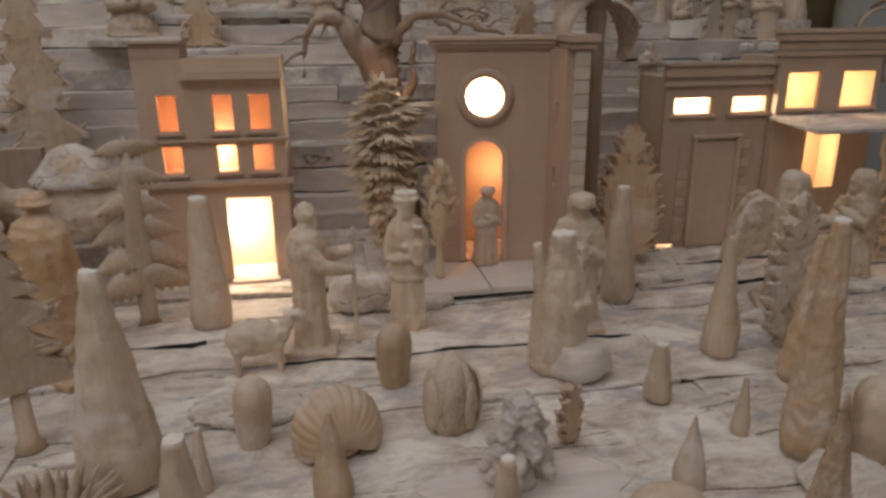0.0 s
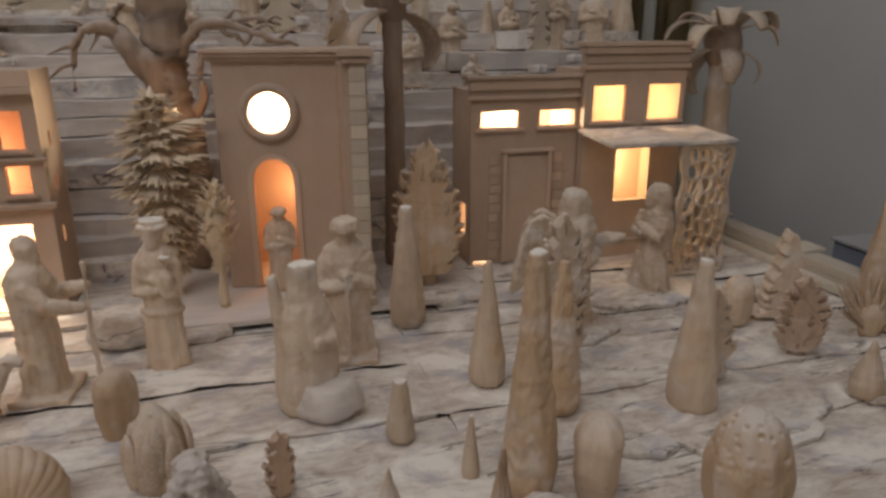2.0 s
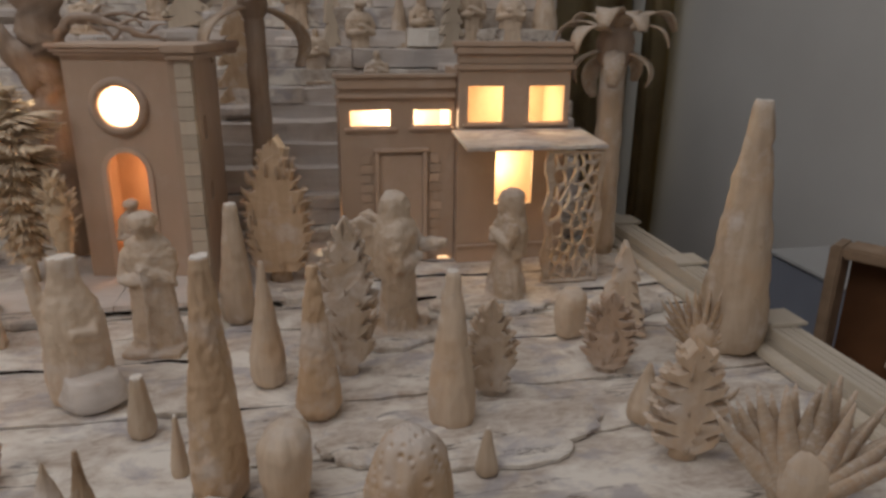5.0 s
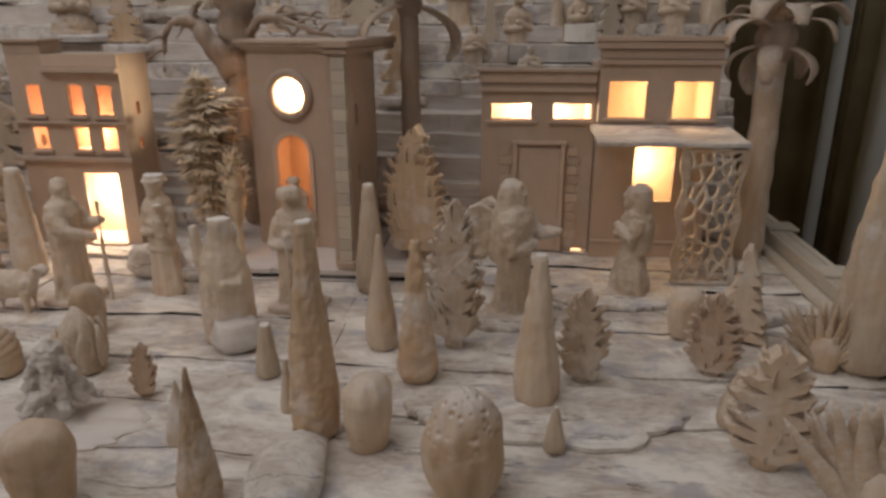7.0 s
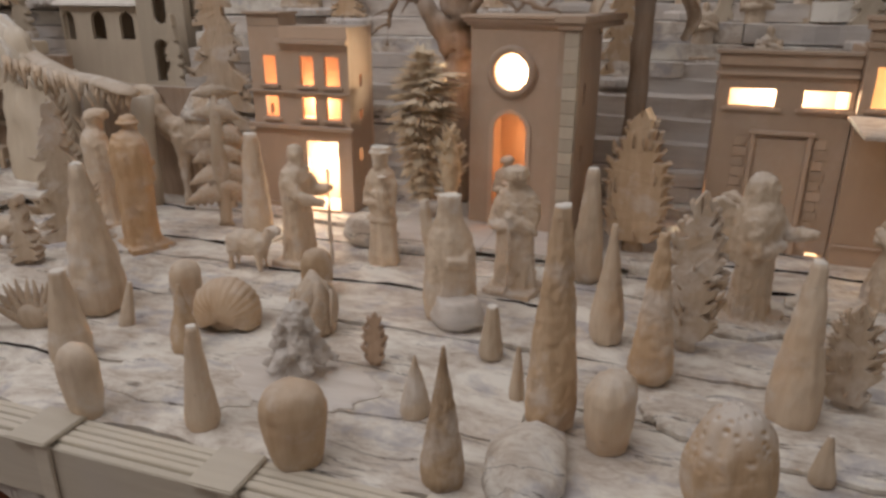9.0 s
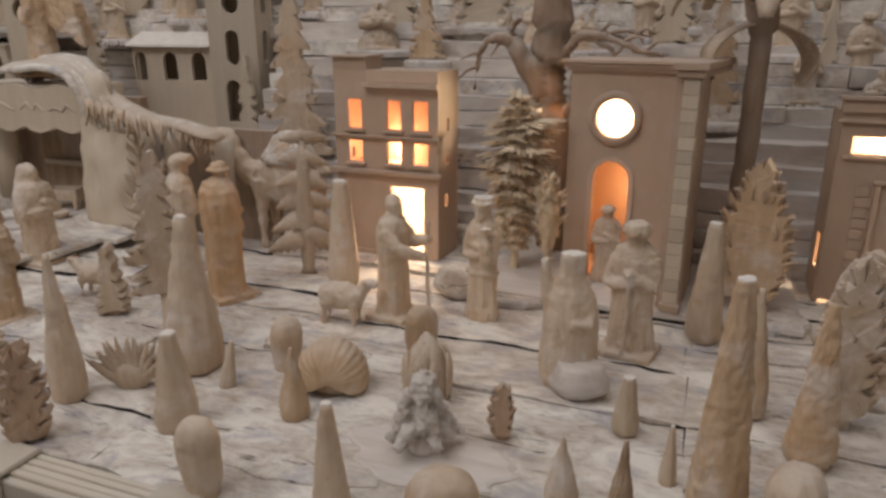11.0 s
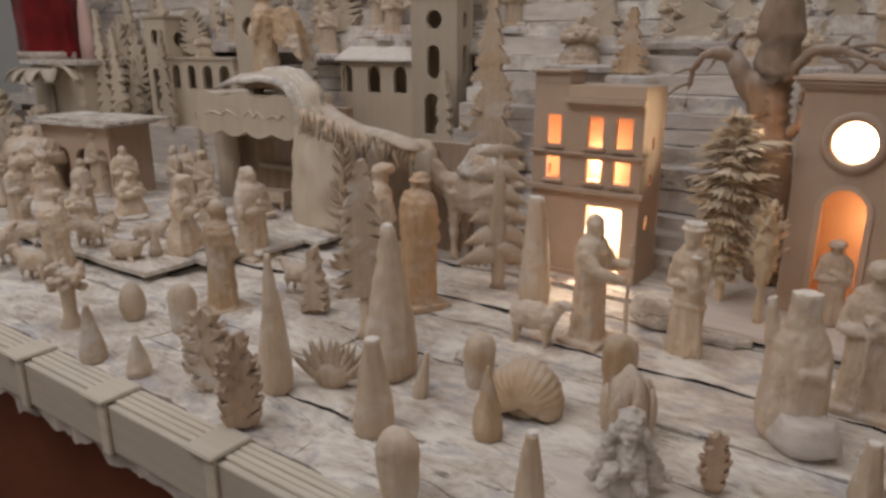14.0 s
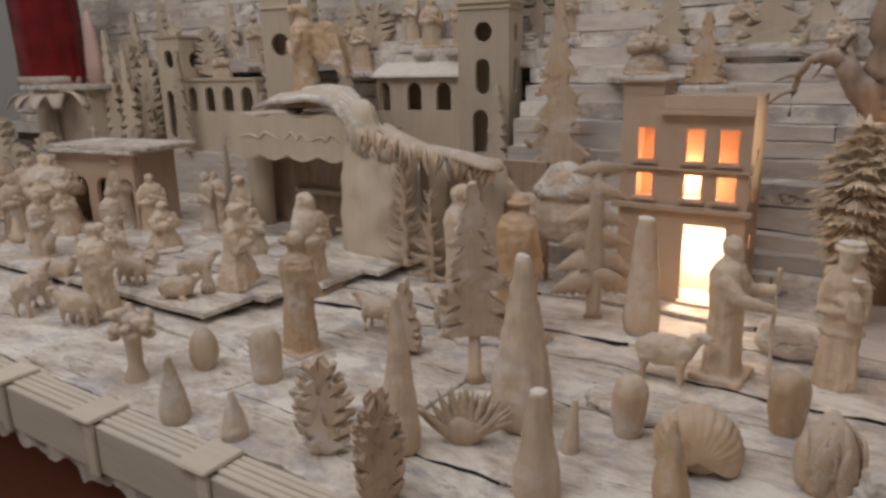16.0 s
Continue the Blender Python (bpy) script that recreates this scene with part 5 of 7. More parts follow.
def ragged_shrub(x, y, h, w, teeth, label, turn=0.0, mat=None, z=0.0, seed=1, deep=(0.75, 0.6, 0.45), depth=0.3, layers=3, stem=0.08, name="leafy_shrub", splinters=3, kind="shave", group="leafy bushes", category="bush"):
    """A shrub split from one block: layered leaf-shaped plates with upswept, slit edges and splinters standing off."""
    mat = mat or PALE
    r = random.Random(seed)
    ob = thing(name, pose(x, y, z, 0, 0, turn), label, category, group)
    part("stem", worn(lathe(bmesh.new(), [(0.13 * w + 0.002, 0), (0.11 * w + 0.002, h * stem), (0.12 * w, h * (stem + 0.12))], 9, 0.7), 0.001, 50), mat, ob)
    me = leaf_mesh(kind, mat)
    for q in range(layers):
        mid = (layers - 1) / 2
        size = 1.0 - 0.13 * abs(q - mid) - (0.06 if q > mid else 0)
        out = [[], []]
        for i, s in enumerate((1, -1)):
            for k in range(teeth):
                f = (k + r.uniform(-0.2, 0.2) + 0.3) / teeth
                dz = h * (1 - stem) / teeth
                z0 = h * (stem + (0.93 - stem) * max(0, f))
                wk = w / 2 * size * (math.sin(math.pi * min(0.97, 0.24 + 0.70 * max(0, f))) ** 0.8) * r.uniform(0.82, 1.08)
                inn = wk * r.choice(deep)
                out[i] += [(s * inn, z0 - 0.30 * dz), (s * wk * 0.86, z0 + 0.10 * dz), (s * wk, z0 + 0.52 * dz), (s * wk * 0.90, z0 + 0.62 * dz), (s * (inn * 0.3 + wk * 0.55), z0 + 0.40 * dz)]
        line = [(0.05 * w, h * stem)] + out[0] + [(0.03 * w, h * (0.95 + 0.05 * size)), (0, h * size), (-0.03 * w, h * (0.93 + 0.05 * size))] + out[1][::-1] + [(-0.05 * w, h * stem)]
        bm = bmesh.new()
        t = depth * w / layers
        rings = [[bm.verts.new((px * c, (q - mid) * t * 0.9 + e * t, pz)) for px, pz in line] for c, e in ((0.86, -0.55), (1.0, -0.2), (0.98, 0.3), (0.88, 0.5))]
        n = len(line)
        bm.faces.new(rings[0])
        bm.faces.new(rings[-1][::-1])
        for a, b in zip(rings, rings[1:]):
            for k in range(n):
                bm.faces.new((a[k], b[k], b[(k + 1) % n], a[(k + 1) % n]))
        bmesh.ops.recalc_face_normals(bm, faces=bm.faces[:])
        ly = part("leaf_layer", worn(bm, 0.0016, 110, seed + q), mat, ob, smooth=False)
        ly.matrix_basis = pose(0, 0, 0, 0, 0, r.uniform(-14, 14) if layers < 4 else r.uniform(-5, 5))
    for k in range(teeth * splinters):
        f, u = r.uniform(0.0, 1.0), r.uniform(-0.85, 0.85)
        wk = w / 2 * (math.sin(math.pi * (0.24 + 0.66 * f)) ** 0.8)
        leaf(me, ob, turned(u * wk * 0.8, -depth * w * r.uniform(0.36, 0.50) * (1 - 0.5 * u * u), h * (stem + (0.92 - stem) * f), -90 + u * 85 + r.uniform(-15, 15), r.uniform(25, 65), r.uniform(-25, 25)), wk * r.uniform(0.32, 0.58))
    return ob


def scaled_cone(x, y, h, w, label, mat=None, seed=1, z=0.0, depth=0.05, cell=9.0):
    """A conical tree whose bark is notched all over with short upward cuts."""
    r = w / 2
    prof = [(r * 0.78, 0), (r, h * 0.05)] + [(r * (1 - 0.80 * (k / 60) ** 1.1), h * (0.05 + 0.95 * k / 60)) for k in range(1, 61)]
    bm = lathe(bmesh.new(), prof, 60, 0.9, wave=lambda a, zz: 1 + 0.05 * math.sin(3 * a + 30 * zz))
    bm.normal_update()
    for v in bm.verts:
        d = noise.voronoi(Vector((v.co.x * 1.5, v.co.y * 1.5, v.co.z * 0.8)) * cell / w + Vector((seed, 0, 0)))[0]
        v.co += v.normal * depth * w * (0.5 - 1.3 * d[0])
    ob = part("cone_tree", worn(bm, 0.002, 90, seed), mat or PALE)
    ob.matrix_basis = pose(x, y, z)
    return tagged(ob, label, "tree", "cone trees")


def spruce(x, y, h, w, tiers, label, turn=0.0, mat=None, z=0.0, seed=1, bare=0.22, depth=0.022):
    """A chunky spruce cut in the round, its tiers ragged and its shavings standing off."""
    if depth < 0.033:
        return board_spruce(x, y, h, w, tiers, label, turn, mat, z, seed, bare, depth)
    mat = mat or PALE
    r = random.Random(seed)
    ob = thing("spruce_tree", pose(x, y, z, 0, 0, turn), label, "tree", "leafy trees")
    part("trunk", worn(lathe(bmesh.new(), [(0.085 * w + 0.004, 0), (0.06 * w + 0.003, h * 0.05), (0.07 * w, h * bare)], 9), 0.001, 50), mat, ob)
    prof = []
    for k in range(tiers):
        f0, f1 = k / tiers, (k + 1) / tiers
        z0, z1 = h * (bare + (1 - bare) * f0), h * (bare + (1 - bare) * f1)
        w0, w1 = w / 2 * (1 - f0) ** 0.85 + 0.002, w / 2 * (1 - f1) ** 0.85 + 0.001
        dz = z1 - z0
        prof += [(w0 * (0.35 if k == 0 else 0.80), z0), (w0 * 0.97, z0 + dz * 0.12), (w0, z0 + dz * 0.26), (w0 * 0.93, z0 + dz * 0.45), (w0 * 0.80 + w1 * 0.1, z0 + dz * 0.72), (w0 * 0.74, z1 - dz * 0.02)]
    prof.append((0.0008, h))
    off = seed * 5.1
    bm = lathe(bmesh.new(), prof, 30, min(1.0, depth / (0.40 * w)), wave=lambda a, zz: 1 + 0.42 * noise.noise(Vector((1.9 * math.cos(a) + off, 1.9 * math.sin(a), zz * tiers * 0.9 / h))) + 0.05 * math.sin(9 * a + zz * 300))
    for v in bm.verts:
        a = math.atan2(v.co.y, v.co.x)
        v.co.z += (0.75 * noise.noise(Vector((2.2 * math.cos(a), 2.2 * math.sin(a) + off, 3.0 * v.co.z / h))) + 0.25 * noise.noise(Vector((5 * math.cos(a) + off, 5 * math.sin(a), 9 * v.co.z / h)))) * h / tiers * (1 - v.co.z / h)
    part("crown", worn(bm, 0.0015, 130, seed), mat, ob)
    me = leaf_mesh("notch", mat)
    for k in range(tiers):
        f = (k + 0.15) / tiers
        zz, ww = h * (bare + (1 - bare) * f), w / 2 * (1 - f) ** 0.85
        for s in (0, 180):
            leaf(me, ob, turned((1 if s == 0 else -1) * ww * 0.42, -depth * 0.12, zz + 0.004, s + r.uniform(-25, 25), 14 + r.uniform(-10, 16), r.uniform(-20, 20)), ww * r.uniform(0.60, 0.95))
        leaf(me, ob, turned(0, -depth * 0.2 * (1 - f), zz + 0.006, -90 + r.uniform(-50, 50), 30 + r.uniform(-10, 20)), ww * 0.34)
    return ob


def fan_bush(x, y, h, w, blades, label, turn=0.0, mat=None, z=0.0, seed=1, spread=75, kind="spear", rows=2, name="fan_bush"):
    """Blades split from one block and spread like a fan."""
    mat = mat or PALE
    r = random.Random(seed)
    ob = thing(name, pose(x, y, z, 0, 0, turn), label, "bush", "leafy bushes")
    bm = lathe(bmesh.new(), [(w * 0.13, 0), (w * 0.16, h * 0.08), (w * 0.20, h * 0.25), (w * 0.17, h * 0.42), (w * 0.06, h * 0.55)], 12, 0.6)
    part("stump", worn(bm, 0.003, 60, seed), mat, ob)
    me = leaf_mesh(kind, mat)
    for q in range(rows):
        for k in range(blades):
            a = -spread + 2 * spread * (k + 0.5 * (q % 2)) / max(1, blades - 1)
            yaw, pitch = (0 if a > 0 else 180), 90 - abs(a)
            m = Matrix.Translation((math.sin(radians(a)) * w * 0.08, (q - (rows - 1) / 2) * w * 0.10, h * 0.12)) @ Matrix.Rotation(radians(r.uniform(-14, 14)), 4, "Z") @ Matrix.Rotation(radians(yaw), 4, "Z") @ Matrix.Rotation(radians(-pitch), 4, "Y") @ Matrix.Rotation(radians(r.uniform(-18, 18)), 4, "X")
            reach = h * 0.88 * math.cos(radians(a * 0.45)) if abs(a) < 50 else w * 0.52
            leaf(me, ob, m, reach * (r.uniform(0.85, 1.05) if kind != "blade" else r.uniform(0.6, 1.05)))
    return ob


def palm(x, y, h, r0, leaves, size, label, z=0.0, seed=1, mat=None, tilt=0.0, low=0, fronds=None):
    mat = mat or PALE
    rr = random.Random(seed)
    ob = thing("palm_tree", pose(x, y, z, 0, tilt, 0), label, "palm", "palm trees")
    prof = []
    for k in range(13):
        f = k / 12
        prof.append((r0 * (1.25 - 0.35 * f) * (1.08 if k % 2 else 0.96), h * f))
    part("trunk", worn(lathe(bmesh.new(), prof, 11), 0.003, 40, seed), mat, ob)
    part("crown_knob", worn(ball(bmesh.new(), (0, 0, h * 1.0), r0 * 1.5, r0 * 1.5, r0 * 2.0, 14), 0.006, 60, seed), BARK, ob, "rough brown crown knob")
    me = leaf_mesh("palm", fronds or mat)
    for k in range(leaves):
        leaf(me, ob, turned(0, 0, h + r0 * 0.6, 360 * k / leaves + rr.uniform(-12, 12), rr.uniform(38, 62)), size * rr.uniform(0.85, 1.1))
    for k in range(low):
        leaf(me, ob, turned(0, 0, h - r0 * 0.3, 360 * k / low + 30, rr.uniform(-12, 12)), size * rr.uniform(0.75, 0.95))
    leaf(me, ob, turned(0, 0, h + r0, 200, 82), size * 0.5)
    return ob


def shaving_tree(x, y, h, w, rows, per, label, mat=None, z=0.0, seed=1, bare=0.2, pitch=(-14, 26), plume_side=True):
    """A thin trunk dressed with tier upon tier of combed shavings, widest above its middle."""
    mat = mat or SHAVE
    r = random.Random(seed)
    ob = thing("shaving_tree", pose(x, y, z), label, "tree", "leafy trees")
    bm = lathe(bmesh.new(), [(0.06 * w + 0.003, 0), (0.05 * w + 0.003, h * 0.06), (0.05 * w, h * bare), (0.10 * w, h * (bare + 0.05)), (0.19 * w, h * 0.55), (0.18 * w, h * 0.75), (0.09 * w, h * 0.90), (0.01 * w, h * 0.98)], 12)
    part("trunk", worn(bm, 0.003, 60, seed), mat, ob)
    me = leaf_mesh("shaving", mat)
    for k in range(rows):
        f = k / (rows - 1)
        zz = h * (bare + (0.93 - bare) * f)
        size = w * 0.52 * (0.50 + 0.50 * math.sin(math.pi * min(1.0, f / 0.72) / 2) - 0.62 * max(0.0, f - 0.72) / 0.28)
        for j in range(per):
            yaw = 360 * (j + 0.5 * (k % 2)) / per + r.uniform(-10, 10)
            leaf(me, ob, turned(0, 0, zz + r.uniform(-0.3, 0.3) * h / rows, yaw, pitch[0] + (pitch[1] - pitch[0]) * f + r.uniform(-7, 7), r.uniform(-12, 12)), max(0.02, size) * r.uniform(0.82, 1.12))
    if plume_side:
        for dz, yaw, q in ((0.80, -12, 0.66), (0.74, 15, 0.60), (0.66, -25, 0.60), (0.78, 190, 0.45)):
            leaf(me, ob, turned(0, 0, h * dz, yaw, 24), w * q)
    leaf(me, ob, turned(0, 0, h * 0.86, r.uniform(0, 360), 78), h * 0.13)
    return ob


def bud_bush(x, y, h, w, label, mat=None, seed=1):
    """A bud of broad carved scales that lap over one another up to a point."""
    mat = mat or PALE
    r = random.Random(seed)
    ob = thing("bud_bush", pose(x, y, 0), label, "bush", "leafy bushes")
    prof = [(w * 0.36, 0), (w * 0.40, h * 0.06), (w * 0.44, h * 0.30), (w * 0.38, h * 0.55), (w * 0.24, h * 0.78), (w * 0.06, h * 0.96)]
    part("heart", worn(lathe(bmesh.new(), prof, 20, 0.9), 0.002, 50, seed), mat, ob)
    me = leaf_mesh("broad", mat)
    for k, (z0, q, n) in enumerate(((0.06, 0.62, 7), (0.26, 0.56, 7), (0.46, 0.46, 6), (0.62, 0.36, 4))):
        rad = w * (0.40, 0.42, 0.33, 0.20)[k]
        for j in range(n):
            a = 360 * (j + 0.5 * (k % 2)) / n + r.uniform(-6, 6)
            leaf(me, ob, turned(rad * math.cos(radians(a)), rad * 0.9 * math.sin(radians(a)), h * z0, a + 12, 86 + 14 * k, 0), h * q * r.uniform(0.9, 1.1))
    return ob


def skirt_tree(x, y, h, w, label, mat=None, seed=1, z=0.0):
    """A stem with tiers of thick drooping boughs, cut from one block."""
    mat = mat or PALE
    r = random.Random(seed)
    ob = thing("skirt_tree", pose(x, y, z), label, "tree", "leafy trees")
    part("stem", worn(lathe(bmesh.new(), [(w * 0.20, 0), (w * 0.17, h * 0.06), (w * 0.14, h * 0.30)], 12), 0.002, 50, seed), mat, ob)
    bm = lathe(bmesh.new(), [(w * 0.15, h * 0.16), (w * 0.18, h * 0.30), (w * 0.15, h * 0.60), (w * 0.12, h * 0.80), (w * 0.05, h * 0.98)], 14)
    for k, (f, reach, n) in enumerate(((0.22, 0.50, 7), (0.42, 0.40, 6), (0.60, 0.29, 5), (0.76, 0.19, 4))):
        for j in range(n):
            a, q = 2 * math.pi * (j + 0.5 * (k % 2)) / n + r.uniform(-0.25, 0.25), w * reach * r.uniform(0.8, 1.1)
            c, d = math.cos(a), math.sin(a) * 0.85
            tube(bm, [(0, 0, h * (f + 0.12)), (q * 0.55 * c, q * 0.55 * d, h * (f + 0.09)), (q * c, q * d, h * (f - 0.07 + r.uniform(-0.03, 0.04)))], [w * 0.10, w * 0.11, w * 0.065], 8)
    crown = fused("crown", bm, mat, h / 60, 0.0022, 90.0, seed, 1)
    crown.parent = ob
    return ob


def knobby_tree(x, y, h, w, label, mat=None, seed=1):
    """A bare trunk under a lumpy crown."""
    mat = mat or PALE
    r = random.Random(seed)
    ob = thing("knobby_tree", pose(x, y, 0), label, "tree", "leafy trees")
    part("trunk", worn(lathe(bmesh.new(), [(w * 0.20, 0), (w * 0.18, h * 0.05), (w * 0.12, h * 0.25), (w * 0.12, h * 0.55), (w * 0.2, h * 0.7)], 12), 0.002, 50, seed), mat, ob)
    bm = bmesh.new()
    for k in range(20):
        a, q = k * 2.4, r.uniform(0.1, 0.48) * w
        ball(bm, (q * math.cos(a), q * 0.55 * math.sin(a), h * r.uniform(0.58, 0.94)), w * r.uniform(0.07, 0.16), w * r.uniform(0.07, 0.12), h * r.uniform(0.05, 0.10), 8)
    ball(bm, (0, 0, h * 0.76), w * 0.22, w * 0.20, h * 0.20, 10)
    crown = fused("crown", bm, mat, h / 45, 0.002, 70.0, seed, 1)
    crown.parent = ob
    return ob


# on the open ground
shaving_tree(0.094, 1.065, 0.330, 0.122, 24, 8, "tall tree of pale curled wood shavings on a thin trunk", seed=3, bare=0.20)
shaving_tree(0.166, 1.000, 0.176, 0.088, 7, 5, "slim feathery tree with upswept wood shavings", seed=4, z=0.016, bare=0.30, pitch=(52, 80), plume_side=False)
ragged_shrub(0.470, 1.008, 0.230, 0.120, 12, "yellowish leaf-shaped tree with slit edges", seed=5, z=0.014, turn=-6, mat=HONEY, deep=(0.86, 0.78, 0.70), depth=0.30, layers=2, stem=0.10, name="leaf_tree", splinters=1, kind="notch", group="leafy trees", category="tree")
scaled_cone(0.519, 0.632, 0.172, 0.050, "conical honey tree notched all over with bark-like cuts", mat=HONEY, seed=6)
ragged_shrub(0.556, 0.717, 0.198, 0.085, 9, "slim leafy tree with upswept carved leaves", seed=7, turn=-8)
ragged_shrub(0.712, 0.640, 0.118, 0.068, 7, "small leafy shrub with notched leaves beside a cone", seed=8, turn=-15)
board_spruce(0.932, 0.772, 0.128, 0.072, 8, "small scaled spruce with curled tips", seed=9, bare=0.03, depth=0.034, turn=-20)
ragged_shrub(0.868, 0.668, 0.106, 0.074, 8, "small brownish leafy shrub with upswept leaves", seed=10, turn=-20, mat=BROWNED)
ragged_shrub(0.871, 0.490, 0.128, 0.092, 6, "broad-leaved carved shrub with layered finger leaves", seed=11, turn=-15, deep=(0.40, 0.30, 0.24), layers=2, depth=0.26, splinters=2)
fan_bush(0.930, 0.400, 0.130, 0.150, 10, "pale agave-like fan of upright split blades", seed=12, turn=-22, spread=46, rows=2, kind="slat")
fan_bush(1.005, 0.690, 0.093, 0.100, 11, "small brown fan of split leaves below a tall cone", seed=13, turn=-15, spread=58, mat=HONEY)
fan_bush(-0.230, 0.508, 0.070, 0.112, 11, "low shell-like fan of carved leaves", seed=14, turn=25, spread=60, kind="slat", rows=2)
skirt_tree(0.152, 0.505, 0.090, 0.080, "little grey tree of drooping carved lumps on a flat slab", seed=15, z=0.007, mat=SLAB)
bud_bush(0.112, 0.615, 0.086, 0.062, "pale bud-shaped bush of overlapping carved scales", seed=5)
knobby_tree(-0.686, 0.420, 0.105, 0.085, "small bare-trunked tree with a lumpy crown", seed=6)
flat_stone("flat_slab", 0.165, 0.497, 0.088, 0.048, 0.007, seed=2.0, mat=SLAB)
ragged_shrub(0.218, 0.562, 0.066, 0.034, 5, "thin ragged leaf-shaped carved shrub", seed=16, turn=10, mat=BROWNED, deep=(0.7, 0.55, 0.45), depth=0.35, layers=2, splinters=1, kind="notch")
ragged_shrub(-0.246, 0.380, 0.114, 0.060, 6, "dark brown leafy shrub leaning on the front rail", seed=17, turn=30, mat=BROWNED, deep=(0.7, 0.55, 0.4), depth=0.5, splinters=4)
ragged_shrub(-0.346, 0.414, 0.114, 0.078, 6, "small leafy shrub of curled leaves", seed=18, turn=30, deep=(0.4, 0.3))
spruce(-0.300, 0.652, 0.262, 0.108, 10, "pale board-cut spruce with notched sides on a slim trunk", seed=19, turn=30, bare=0.24)
pair_tree(-0.250, 0.945, 0.258, 0.132, 6, "pale fishbone tree with broad drooping leaves", seed=20, turn=16, bare=0.24, kind="bough", pitch=(6, 26), body=0.20, taper=0.66)
spruce(-0.452, 1.250, 0.42, 0.150, 11, "very tall pale board-cut spruce behind the houses", seed=21, turn=20, bare=0.03, z=0.10, depth=0.03)
board_spruce(-0.431, 0.679, 0.110, 0.046, 8, "small ringed pine-cone tree", seed=22, turn=25, bare=0.06, depth=0.028)
palm(0.448, 1.125, 0.432, 0.0155, 8, 0.165, "tall brown palm with curled wooden fronds", seed=2, mat=BARK, low=2, fronds=PALE)
palm(1.046, 1.116, 0.368, 0.022, 9, 0.135, "pale wooden palm with curling shaved fronds", seed=5, low=5)


# the old bare tree
def gnarled(points, radii, seed, segments=9, per=5, wander=0.006):
    """A limb that bends smoothly through its points, with knots and hollows."""
    p = [Vector(q) for q in points]
    p = [p[0] * 2 - p[1]] + p + [p[-1] * 2 - p[-2]]
    out, rad = [], []
    for i in range(1, len(p) - 2):
        for k in range(per):
            t = k / per
            a, b, c, d = p[i - 1], p[i], p[i + 1], p[i + 2]
            q = 0.5 * ((2 * b) + (c - a) * t + (2 * a - 5 * b + 4 * c - d) * t * t + (3 * b - a - 3 * c + d) * t ** 3)
            n = len(out) * 0.7 + seed * 9
            out.append(q + Vector((noise.noise(Vector((n, 0, 1))), noise.noise(Vector((n, 5, 1))), noise.noise(Vector((n, 9, 1))))) * wander * (0.3 if len(out) == 0 else 1.0))
            rad.append((radii[i - 1] + (radii[i] - radii[i - 1]) * t) * (1 + 0.22 * noise.noise(Vector((n * 1.3, 2, 7)))))
    out.append(p[-2])
    rad.append(radii[-1])
    bm = tube(bmesh.new(), out, rad, segments)
    worn(bm, max(radii) * 0.26, 0.45 / max(radii), seed)
    return worn(bm, max(radii) * 0.16, 1.6 / max(radii), seed + 3)


